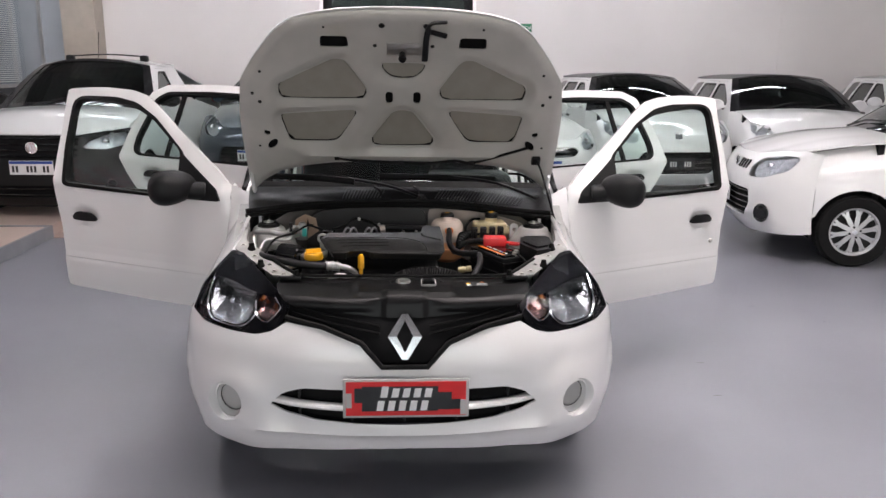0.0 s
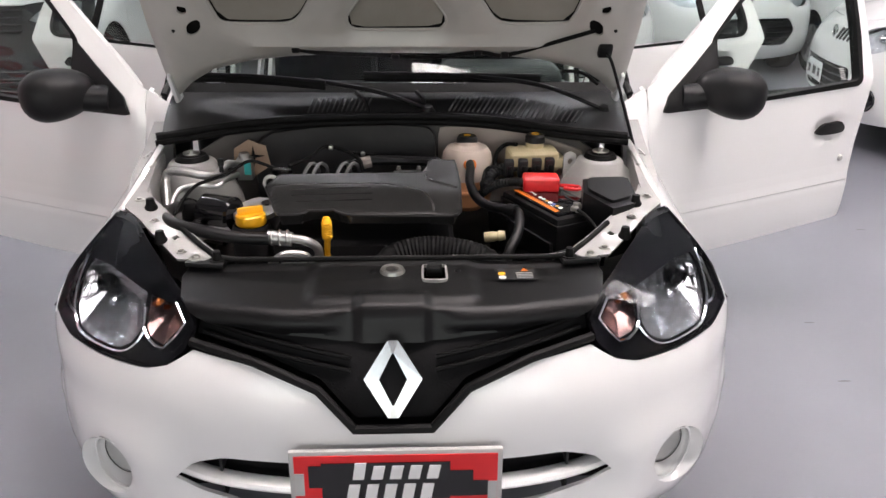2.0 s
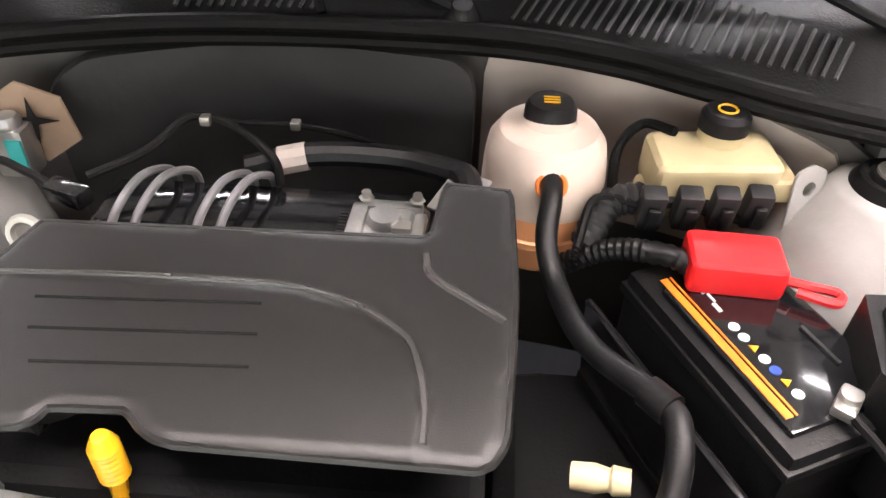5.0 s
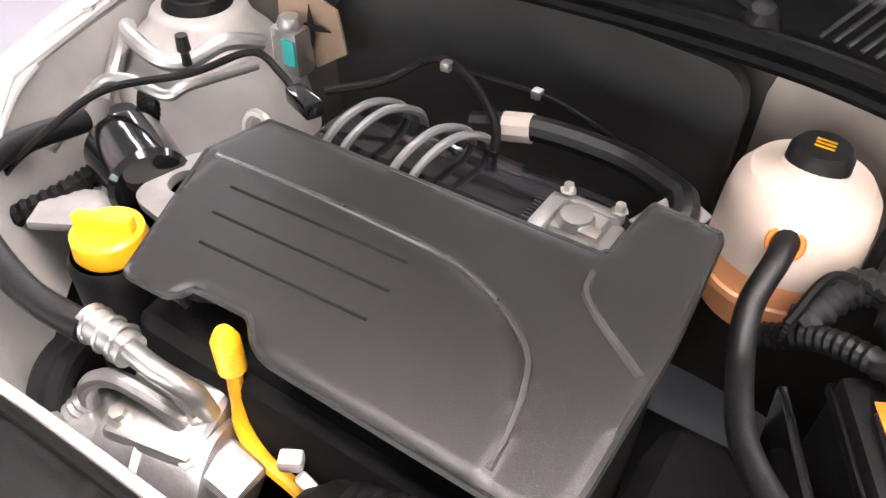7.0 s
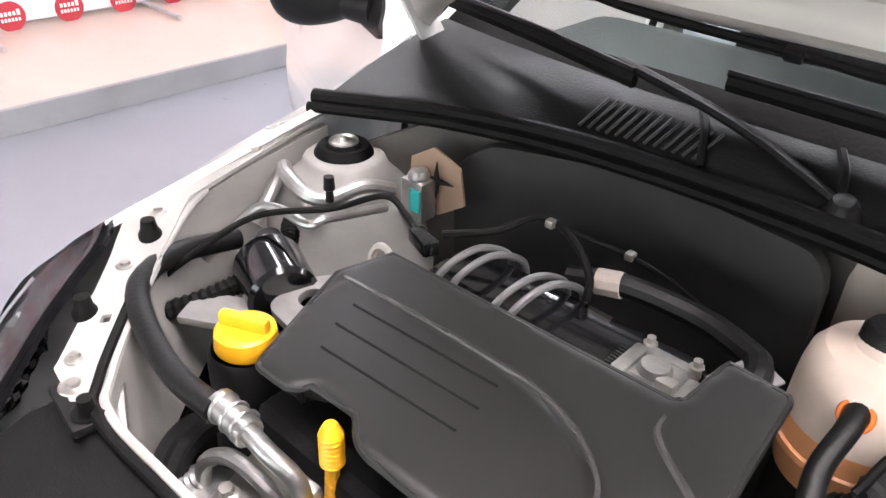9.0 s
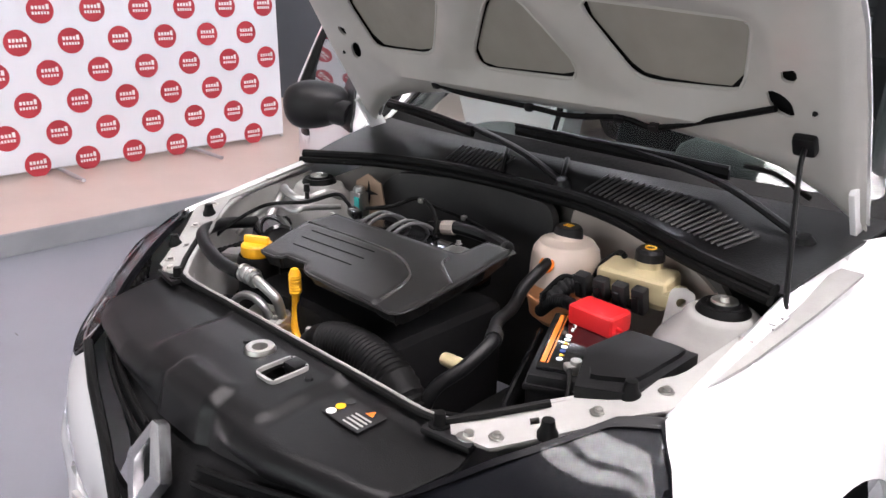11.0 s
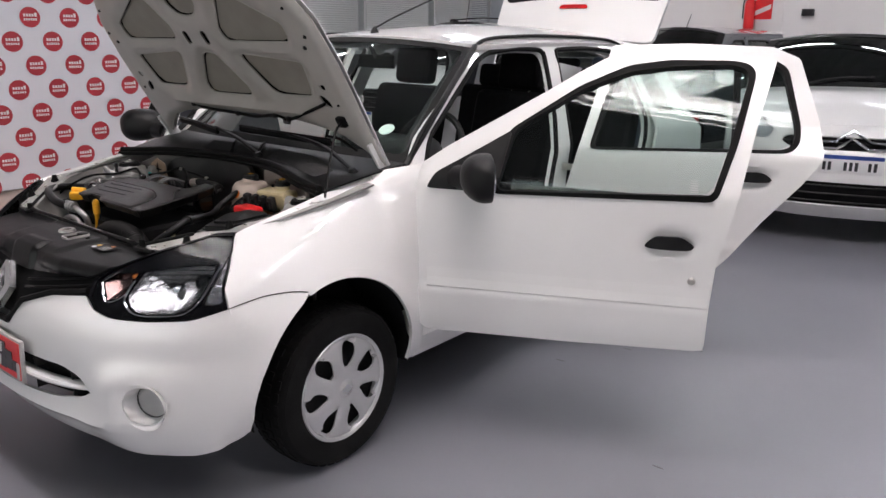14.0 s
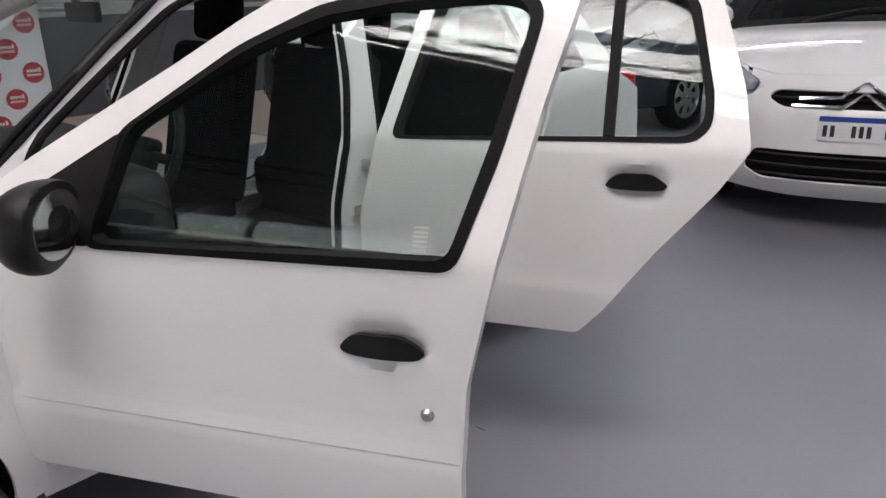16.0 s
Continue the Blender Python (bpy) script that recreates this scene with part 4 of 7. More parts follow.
# diamond emblem: a faceted ring
bm = bmesh.new()
ec = Vector((0.0, 0.002, 0.668))
tilt = pose(0, 0, 0, -22)
loops = []
for kx, kz, tip, d in ((1.0, 1.0, 0.010, 0.014), (0.985, 0.985, 0.010, -0.006), (0.47, 0.66, 0.002, -0.0085), (0.40, 0.59, 0.001, 0.008)):
    loops.append([bm.verts.new(ec + tilt @ Vector((x, d, z))) for x, z in ((0.0575 * kx, 0), (tip, 0.076 * kz), (-tip, 0.076 * kz), (-0.0575 * kx, 0), (-tip, -0.076 * kz), (tip, -0.076 * kz))])
for a, b in zip(loops, loops[1:]):
    for k in range(6):
        bm.faces.new((a[k], a[(k + 1) % 6], b[(k + 1) % 6], b[k]))
part("emblem", bm, SATINCHROME, grille, "chrome diamond emblem", smooth=False)
part("emblem_back", flat_shape([(0.036, 0), (0, 0.052), (-0.036, 0), (0, -0.052)], 0.004, Matrix.Translation(ec + Vector((0, 0.012, 0))) @ tilt @ pose(0, 0, 0, 90)), MATT, grille, smooth=False)
# dealer plate: white frame, red and black field, white bars
pm = Matrix.Translation((0.004, -0.052, 0.475)) @ pose(0, 0, 0, -3)
dp = part("dealer_plate", moved(rbox(0.415, 0.012, 0.134, 0.004), pm), UNDER, CAR, "red and black dealer plate with plain lettering bars")
part("plate_field", moved(rbox(0.395, 0.003, 0.116, 0), pm @ pose(0, -0.007, 0)), RED, dp, smooth=False)
for k, (x, z, w, h) in enumerate(((-0.02, 0.0, 0.25, 0.085), (0.10, -0.008, 0.10, 0.06), (-0.13, 0.012, 0.08, 0.05), (0.155, -0.02, 0.05, 0.035))):
    part("plate_panel", moved(rbox(w, 0.003, h, 0), pm @ pose(x, -0.009 + 0.0002 * k, z)), GLOSSBLACK, dp, smooth=False)
for x, z in ((-0.188, -0.005), (0.188, -0.03)):
    part("plate_block", moved(rbox(0.018, 0.003, 0.05, 0), pm @ pose(x, -0.0092, z)), UNDER, dp, smooth=False)
rows_ = [moved(flat_shape([(0, 0), (w, 0), (w + 0.006, h), (0.006, h)], 0.002, pose(0, 0, 0, 90)), pm @ pose(x, -0.0105, z)) for x, z, w, h in
         [(-0.085 + 0.036 * k, 0.006, 0.022, 0.030 if k else 0.038) for k in range(5)] + [(-0.098 + 0.036 * k, -0.040, 0.022, 0.034) for k in range(5)]]
part("lettering", join(*rows_), PLATEWHITE, dp, smooth=False)
# headlights: black bezel, faceted bowl, chrome edging, fluted outer strip, amber bulb, clear lens
BOWL = [(0.513, 0.766), (0.568, 0.777), (0.632, 0.787), (0.674, 0.788), (0.688, 0.766), (0.693, 0.735), (0.691, 0.706), (0.677, 0.679), (0.655, 0.670), (0.590, 0.666), (0.562, 0.671), (0.537, 0.685), (0.518, 0.708), (0.515, 0.735)]
FLUTE = [(0.684, 0.806), (0.702, 0.816), (0.743, 0.702), (0.728, 0.690), (0.704, 0.690), (0.700, 0.722), (0.699, 0.756)]
WINK = [(0.425, 0.733), (0.445, 0.758), (0.503, 0.764), (0.505, 0.738), (0.505, 0.714), (0.494, 0.701), (0.464, 0.693)]
for sg in (1, -1):
    P = [(S.s_of(sg * x), z) for x, z in LAMP]
    cs, cz = sum(p[0] for p in P) / len(P), sum(p[1] for p in P) / len(P)
    sc = lambda k, dz=0.0: [(cs + k * (s - cs), cz + dz + k * (z - cz)) for s, z in P]
    q = lambda pts: [(S.s_of(sg * x), z) for x, z in pts]
    bowl, flute, wink = rounded(q(BOWL), 0.006, 3), q(FLUTE), q(WINK)
    hl = part("headlight", panel(sc(1.0), [bowl, flute, wink], lambda s, z: S.nose_at(s, z, 0.010), 0.007, 0.006, (0, 1, 0)), BEZEL, CAR, "headlight with black bezel and clear lens")

    def facet(s, z):
        """A deep bowl with rows of small stepped mirrors in its upper half."""
        e = nearest((s, z), bowl)[0]
        d = 0.012 + 0.062 * clamp(e / 0.050) ** 0.7
        row = math.floor((z - 0.720) / 0.015)
        if row >= 0:
            d += 0.006 * (((z - 0.720) / 0.015) % 1) + 0.006 * (((s + 0.007 * row) / 0.026) % 1)
        return S.nose_at(s, z, d)

    part("main_reflector", panel(bowl, [], facet, 0.005, 0.003, (0, 1, 0)), REFLECTOR, hl, "faceted chrome reflector", smooth=False)
    part("bulb_hole", moved(lathe([(0, 0.002), (0.015, 0.0), (0.018, 0.006), (0.021, 0.004), (0.021, -0.02)], 20), Matrix.Translation(S.nose_at(S.s_of(sg * 0.655), 0.735, 0.060)) @ pose(0, 0, 0, 90, 0, sg * 20)), GLOSSBLACK, hl)
    part("bulb_shield", moved(lathe([(0, 0.020), (0.008, 0.019), (0.011, 0.012), (0.011, -0.016)], 16), Matrix.Translation(S.nose_at(S.s_of(sg * 0.612), 0.722, 0.056)) @ pose(0, 0, 0, 90, 0, sg * 20)), CHROME, hl)
    part("fluted_strip", panel(flute, [], lambda s, z: S.nose_at(s, z, 0.022 + 0.004 * abs(math.sin(z * 150))), 0.005, 0.003, (0, 1, 0)), REFLECTOR, hl, smooth=False)
    part("indicator_reflector", panel(wink, [], lambda s, z: S.nose_at(s, z, 0.012 + 0.035 * clamp(nearest((s, z), wink)[0] / 0.02) ** 0.8), 0.005, 0.003, (0, 1, 0)), WINKRED, hl, "rosy mirrored indicator bowl")
    part("indicator_bulb", moved(lathe([(0, 0.016), (0.005, 0.014), (0.0075, 0.004), (0.0075, -0.015), (0, -0.015)], 14), Matrix.Translation(S.nose_at(S.s_of(sg * 0.492), 0.750, 0.034)) @ pose(0, 0, 0, 90)), AMBER, hl)
    for pts, r_ in ((((0.512, 0.745), (0.512, 0.706), (0.534, 0.680), (0.560, 0.666), (0.600, 0.662), (0.660, 0.666), (0.682, 0.676), (0.697, 0.702), (0.698, 0.740), (0.688, 0.790)), 0.0036), (((0.420, 0.734), (0.462, 0.690), (0.497, 0.698), (0.510, 0.714)), 0.0036), (((0.444, 0.761), (0.420, 0.734)), 0.0024)):
        part("chrome_edge", tube([S.nose_at(S.s_of(sg * x), z, 0.008) for x, z in pts], r_, 6, 2, flat=0.8), CHROME, hl)
    part("headlight_rim", band(sc(1.0), sc(0.955), lambda s, z: S.nose_at(s, z, -0.002), 0.014, (0, 1, 0)), BEZEL, hl)
    part("lens", panel(sc(0.985), [], lambda s, z: S.nose_at(s, z, -0.002), 0.02, 0.003, (0, 1, 0)), LENS, hl)
# wings
rear_arc = [p for p in FARCH if not (p[0] < 0.575 and p[1] < 0.655)]
WING = [(0.45, 0.678), (0.300, 0.668), (0.308, 0.735), (0.352, 0.785), (0.387, 0.824), (0.422, 0.858)] + [(y, S.shoulder(y) + 0.002) for y in np.linspace(0.46, 1.14, 14)] + [(1.10, 0.955), (1.083, 0.90), (1.082, 0.70), (1.10, 0.42), (1.105, 0.30)] + rear_arc + [(0.56, 0.672)]


def wing(y, z):
    p = S.left(y, z)
    d = math.hypot(y - 0.69, z - 0.338)
    p.x += 0.014 * math.exp(-(((d - 0.343) / 0.045) ** 2))
    if y < 0.46:
        p.x -= 0.10 * (0.46 - y) ** 1.6
    p.x -= 0.004 * clamp((0.58 - y) / 0.03) * clamp((0.702 - z) / 0.012)
    return p


sides(lambda: panel(WING, [], wing, 0.022, 0.012, (-1, 0, 0)), "front_wing", WHITE)
sides(lambda: tube([wing(y, z) + Vector((0.0045, 0, 0)) for y, z in ((0.300, 0.684), (0.37, 0.6885), (0.43, 0.690), (0.51, 0.684), (0.56, 0.674))], 0.0016, 5), "panel_gap", RUBBER)
sides(lambda: above(moved(lathe([(0.349, 0.014), (0.350, 0.0), (0.352, -0.23), (0.06, -0.25)], 36), pose(0.766, 0.690, 0.338, 0, 90, 0)), 0.24), "wheel_well", MATT)
sides(lambda: above(moved(lathe([(0.340, 0.0), (0.342, -0.26), (0.06, -0.28)], 36), pose(0.775, 3.20, 0.30, 0, 90, 0)), 0.22), "wheel_well", MATT)
# doors
HY = 1.09
FD = [(1.10, 1.00), (1.088, 0.90), (1.088, 0.70), (1.108, 0.425), (1.135, 0.405), (1.62, 0.408), (2.095, 0.42), (2.096, 0.555), (2.106, 0.723), (2.149, 0.92), (2.205, 1.18), (2.262, 1.393), (2.12, 1.404), (2.0, 1.407), (1.83, 1.397), (1.73, 1.375), (1.63, 1.322), (1.50, 1.242), (1.20, 1.068)]
FW = [(1.36, 0.919), (1.404, 1.124), (1.632, 1.272), (1.785, 1.338), (1.92, 1.358), (2.125, 1.361), (2.172, 1.349), (2.189, 1.321), (2.139, 1.105), (2.083, 0.933)]
RD = [(2.105, 0.42), (2.106, 0.723), (2.158, 0.92), (2.268, 1.393), (2.60, 1.405), (2.95, 1.396), (3.06, 1.35), (3.145, 1.10), (3.17, 0.96), (3.10, 0.85), (2.96, 0.68), (2.83, 0.50), (2.76, 0.42)]
RW = [(2.215, 0.955), (2.255, 1.13), (2.31, 1.352), (2.60, 1.358), (2.93, 1.352), (3.01, 1.31), (3.07, 1.08), (3.07, 1.01), (3.03, 0.975)]


def shrink(poly, d):
    cy, cz = sum(p[0] for p in poly) / len(poly), sum(p[1] for p in poly) / len(poly)
    return [(y - d * (y - cy) / max(0.05, math.hypot(y - cy, z - cz)), z - d * (z - cz) / max(0.05, math.hypot(y - cy, z - cz))) for y, z in poly]


def skin(y, z):
    """Door skin with its lower crease line and a soft handle cup."""
    p = S.left(y, z)
    p.x += 0.006 * clamp((0.572 - z) / 0.004) * clamp((z - 0.40) / 0.17) if z < 0.572 else 0
    return p


def cup(hy, hz):
    def at(y, z):
        p = skin(y, z)
        d = ((y - hy) / 0.095) ** 2 + ((z - hz) / 0.042) ** 2
        p.x -= 0.022 * clamp(1 - d) ** 0.7
        return p
    return at


def mirror_head():
    """Rounded wing mirror shell on a foot, for the left door."""
    bm = bmesh.new()
    bmesh.ops.create_uvsphere(bm, u_segments=28, v_segments=18, radius=1.0)
    for v in bm.verts:
        x, y, z = v.co
        if y > 0.25:
            y = 0.25 + (y - 0.25) * 0.12
        wide = 0.108 if x > 0 else 0.118
        v.co = (math.copysign(abs(x) ** 0.9, x) * wide, y * 0.080, math.copysign(abs(z) ** 0.85, z) * (0.078 + 0.012 * x))
    moved(bm, pose(0.866, 1.346, 0.985, 0, 4, 18))
    return bm


def ledge(y1, y2):
    """The pressed line low on a door: swelling out from above, then cut back under its edge."""
    bm = bmesh.new()
    rows = [[bm.verts.new(S.left(y, z) + Vector((out, 0, 0))) for y in map(float, np.linspace(y1, y2, 9))] for z, out in ((0.670, -0.001), (0.640, 0.0002), (0.608, 0.0022), (0.577, 0.0062), (0.567, 0.0003), (0.562, -0.002))]
    for a, b in zip(rows, rows[1:]):
        for k in range(8):
            bm.faces.new((a[k], b[k], b[k + 1], a[k + 1]))
    return bm


def door(outline, win, hinge, degrees, name, handle, front):
    for k in (0, 1):
        swing = Matrix.Translation((hinge[0], hinge[1], 0)) @ pose(0, 0, 0, 0, 0, -degrees[k]) @ Matrix.Translation((-hinge[0], -hinge[1], 0))
        put = (lambda b: moved(b, swing)) if k == 0 else (lambda b: mirror(moved(b, swing)))
        d = part(name, put(panel(rounded(outline, 0.012, 3), [rounded(win, 0.03)], cup(*handle), 0.02, 0.03, (-1, 0, 0))), WHITE, CAR, "open white door with a lower crease")
        part("window_seal", put(band(shrink(rounded(win, 0.03), -0.005), shrink(rounded(win, 0.03), 0.018), lambda y, z: S.left(y, z) + Vector((0.004, 0, 0)), 0.034, (-1, 0, 0))), RUBBER, d, "black rubber window seal")
        part("window_glass", put(panel(rounded(shrink(win, 0.018), 0.03), [], lambda y, z: S.left(y, z) - Vector((0.012 + (z - 1.15) ** 2 / 2.2, 0, 0)), 0.04, 0.004, (-1, 0, 0))), CARGLASS, d)
        hy, hz = handle
        grip = panel(rounded([(hy - 0.082, hz - 0.008), (hy - 0.05, hz + 0.024), (hy + 0.04, hz + 0.026), (hy + 0.082, hz - 0.004), (hy + 0.07, hz - 0.018), (hy - 0.07, hz - 0.018)], 0.02), [], lambda y, z: S.left(y, z) + Vector((0.014 - 2.0 * (y - hy) ** 2, 0, 0)), 0.010, 0.012, (-1, 0, 0))
        part("handle", put(grip), BLACK, d, "black pull handle")
        y1 = min(p[0] for p in outline if p[1] < 0.6) + 0.03
        y2 = 2.094 if front else 2.40
        part("crease", put(ledge(y1, y2)), WHITE, d, smooth=False)
        inner = shrink(outline, 0.03)
        part("inner_trim", put(panel(rounded([(y, min(z, 0.95)) for y, z in inner if z < 1.0], 0.02), [], lambda y, z: S.left(y, z) - Vector((0.075, 0, 0)), 0.06, 0.02, (1, 0, 0))), GREYP, d, "dark grey door trim")
        if front and k == 0:
            part("lock", put(moved(lathe([(0, 0.008), (0.008, 0.008), (0.011, 0.004), (0.013, 0)], 18), Matrix.Translation(S.left(2.035, 0.664)) @ pose(0, 0, 0, 0, 90, 0))), STEEL, d)
        if front:
            foot = panel(rounded([(1.130, 0.925), (1.375, 0.922), (1.412, 1.125), (1.30, 1.058), (1.16, 0.978)], 0.015), [], lambda y, z: S.left(y, z) + Vector((0.008, 0, 0)), 0.015, 0.03, (-1, 0, 0))
            part("mirror_foot", put(join(foot, tube([(0.765, 1.235, 0.962), (0.80, 1.285, 0.966), (0.84, 1.33, 0.975)], 0.050, 12, flat=0.85))), BLACK, d, "black mirror foot")
            m = part("wing_mirror", put(mirror_head()), BLACK, d, "black wing mirror")
            part("mirror_glass", put(moved(flat_shape(circle(0, 0, 0.088, 28, 0.060), 0.003, pose(0, 0, 0, 90)), pose(0.860, 1.372, 0.985, 0, 4, 18))), CHROME, m, "mirror glass", smooth=False)
        else:
            part("pillar_bar", put(panel([(2.805, 0.98), (2.835, 0.98), (2.825, 1.345), (2.795, 1.345)], [], lambda y, z: S.left(y, z) - Vector((0.006, 0, 0)), 0.03, 0.012, (-1, 0, 0))), RUBBER, d)
        sticker = [(win[-1][0] - 0.10, win[-1][1] + 0.03)] if front and k == 0 else []
        for y, z in sticker:
            marks = [moved(rbox(0.002, 0.024, 0.003, 0), Matrix.Translation(S.left(y + 0.035, z - 0.01 + 0.007 * j) - Vector((0.022, 0, 0)))) for j in range(6)]
            part("window_mark", put(join(*marks)), PLATEWHITE, d, smooth=False)


door(FD, FW, (0.775, HY), (64.2, 64.2), "front_door", (1.955, 0.785), True)
door(RD, RW, (0.775, 2.11), (67.0, 67.0), "rear_door", (2.90, 0.865), False)
# body frame round the door openings
sides(lambda: panel([(1.08, 0.40), (1.10, 0.26), (2.75, 0.26), (2.80, 0.40), (2.70, 0.43), (1.12, 0.43)], [], lambda y, z: S.left(y, z) - Vector((0.02 + 0.10 * clamp((z - 0.36) / 0.07), 0, 0)), 0.03, 0.02, (-1, 0, 0)), "sill", WHITE)
FRAME = [(1.085, 0.955), (1.20, 1.080), (1.40, 1.205), (1.56, 1.300), (1.68, 1.372), (1.80, 1.412), (2.05, 1.424), (2.30, 1.426), (2.60, 1.420), (2.90, 1.404), (3.04, 1.36), (3.12, 1.12), (3.16, 0.96), (3.12, 0.84), (2.96, 0.66), (2.80, 0.42), (1.10, 0.42)]
GAP1 = rounded([(1.19, 0.45), (1.165, 0.94), (1.25, 1.068), (1.50, 1.225), (1.66, 1.322), (1.78, 1.362), (2.00, 1.376), (2.215, 1.368), (2.145, 1.10), (2.07, 0.90), (2.02, 0.75), (2.00, 0.45)], 0.05, 6)
GAP2 = rounded([(2.16, 0.45), (2.17, 0.80), (2.225, 1.0), (2.315, 1.368), (2.60, 1.372), (2.87, 1.357), (2.965, 1.30), (3.06, 1.02), (3.00, 0.86), (2.86, 0.66), (2.73, 0.47)], 0.05, 6)


def frame_at(y, z, deep=0.0):
    return S.left(y, z) - Vector((mix(0.050, -0.004, clamp((z - 0.95) / 0.35)) + deep, 0, 0))


bodyside = sides(lambda: panel(FRAME, [GAP1, GAP2], frame_at, 0.018, 0.035, (-1, 0, 0)), "body_side", WHITE, label="white door frame round the open doorways")
for k, sg in enumerate((1, -1)):
    flipm = (lambda b: b) if sg > 0 else mirror
    for gap in (GAP1, GAP2):
        part("doorway_seal", flipm(tube([frame_at(y, z, 0.004) for y, z in gap[::2] + gap[:1]], 0.011, 8, 2)), RUBBER, bodyside[k], "black rubber doorway seal")
    part("gutter_seal", flipm(tube([frame_at(y, z, -0.006) + Vector((0, 0, 0.004)) for y, z in FRAME[:11]], 0.0095, 8, 4, flat=0.8)), RUBBER, bodyside[k], "dark weatherstrip along the roof edge")
    part("striker", moved(rbox(0.025, 0.05, 0.03, 0.008), pose(sg * (S.side(2.1, 0.72) - 0.045), 2.105, 0.725)), STEEL, bodyside[k])
    part("door_check", moved(rbox(0.09, 0.02, 0.03, 0.006), pose(sg * (S.side(2.1, 0.86) - 0.01), 2.135, 0.86)), STEEL, bodyside[k])
ROOFX = lambda y: S.side(y, 1.385) + 0.012
sides(lambda: tube([(0.715, 1.10, 0.985), (0.672, 1.30, 1.135), (0.612, 1.55, 1.308), (0.566, 1.69, 1.388)], 0.012, 8), "screen_trim", BLACK)
sides(lambda: tube([(0.70, 1.16, 0.45), (0.69, 1.16, 0.9), (0.64, 1.20, 1.01), (0.60, 1.34, 1.12), (0.54, 1.60, 1.29), (0.50, 1.75, 1.36)], 0.03, 8), "inner_pillar", GREYP)
QUARTER = [(2.70, 0.43), (2.76, 0.50)] + [(3.20 + 0.335 * math.cos(radians(d)), 0.30 + 0.335 * math.sin(radians(d))) for d in range(160, -12, -8)] + [(3.62, 0.30), (3.72, 0.45), (3.72, 0.90), (3.60, 0.97), (3.40, 1.36), (3.10, 1.40), (3.00, 1.36), (3.09, 1.0), (3.03, 0.86), (2.90, 0.68)]
QW = [(3.14, 1.02), (3.38, 1.03), (3.28, 1.30), (3.10, 1.32)]
sides(lambda: panel(QUARTER, [rounded(QW, 0.03)], lambda y, z: S.left(y, z) - Vector((0.004, 0, 0)), 0.03, 0.015, (-1, 0, 0)), "rear_quarter", WHITE)
sides(lambda: panel(rounded(QW, 0.03), [], lambda y, z: S.left(y, z) - Vector((0.012, 0, 0)), 0.1, 0.004, (-1, 0, 0)), "quarter_glass", DARKGLASS)
sides(lambda: moved(rbox(0.10, 0.06, 0.38, 0.02), pose(0.70, 3.72, 0.78)), "tail_light", REDLENS)
part("rear_bumper", moved(rbox(1.50, 0.22, 0.36, 0.08, 4), pose(0, 3.70, 0.42)), WHITE, CAR)


def screen(u, v):
    return Vector((u * mix(0.695, 0.560, v), mix(1.005 + 0.125 * u * u, 1.615 + 0.085 * u * u, v), mix(1.000 - 0.022 * u * u, 1.416 - 0.032 * u * u, v) + 0.025 * math.sin(math.pi * v)))


part("windscreen", panel([(-1, 0.0), (1, 0.0), (1, 1), (-1, 1)], [], screen, 0.1, 0.005, (0, 1, -0.5), 0.08), CARGLASS, CAR, "greenish laminated windscreen")
part("screen_band", panel([(-1.0, 0), (1.0, 0), (1.0, 1.0), (-1.0, 1.0)], [rounded([(-0.962, 0.06), (0.962, 0.06), (0.955, 0.93), (-0.955, 0.93)], 0.05)], lambda u, v: screen(u, v) + Vector((0, -0.003, 0.004)), 0.03, 0.003, (0, 1, -0.5), 0.03), RUBBER, CAR)
part("windscreen_sticker", flat_shape(circle(0, 0, 0.035, 20, 0.028), 0.001, Matrix.Translation(screen(0.80, 0.20) + Vector((0, -0.006, 0.008))) @ pose(0, 0, 0, 37)), MINT, CAR, "round pale green sticker", smooth=False)
def pillar_strip(u, v):
    """From the windscreen's edge, u = 0, across the pillar to the doorway's outer edge, u = 1."""
    a = screen(1.0, v)
    b = frame_at(float(np.interp(a.z, [p[1] for p in FRAME[:6]], [p[0] for p in FRAME[:6]])), a.z, 0.010)
    return a.lerp(b, u) + Vector((0.005 + 0.008 * math.sin(math.pi * u), -0.004 - 0.006 * math.sin(math.pi * u), 0.006))


sides(lambda: panel([(0, 0.10), (1, 0.10), (1, 1.0), (0, 1.0)], [], pillar_strip, 0.2, 0.004, (-0.6, 0.4, -0.5), 0.05), "pillar_trim", RUBBER)
roof = lambda u, t: Vector((u * float(np.interp(t, (0, 0.3, 0.8, 1), (0.580, ROOFX(2.2), ROOFX(3.0), 0.56))), mix(1.605 + 0.085 * u * u, 3.36 + 0.02 * (1 - u * u), t), mix(1.416, 1.40, t) - 0.026 * abs(u) ** 2.5 + (0.015 + 0.060 * (1 - abs(u) ** 2.2)) * math.sin(math.pi * clamp(t * 0.94 + 0.02)) ** 0.8))
part("roof", panel([(-1, 0), (1, 0), (1, 1), (-1, 1)], [], roof, 0.07, 0.02, (0, 0, -1), 0.05), WHITE, CAR)
part("aerial", join(moved(lathe([(0, 0.035), (0.008, 0.03), (0.02, 0.008), (0.024, 0)], 16), pose(0, 1.69, 1.430)), tube([(0, 1.69, 1.455), (0, 1.85, 1.515), (0, 2.30, 1.660)], 0.004, 6)), BLACK, CAR, "black roof aerial")
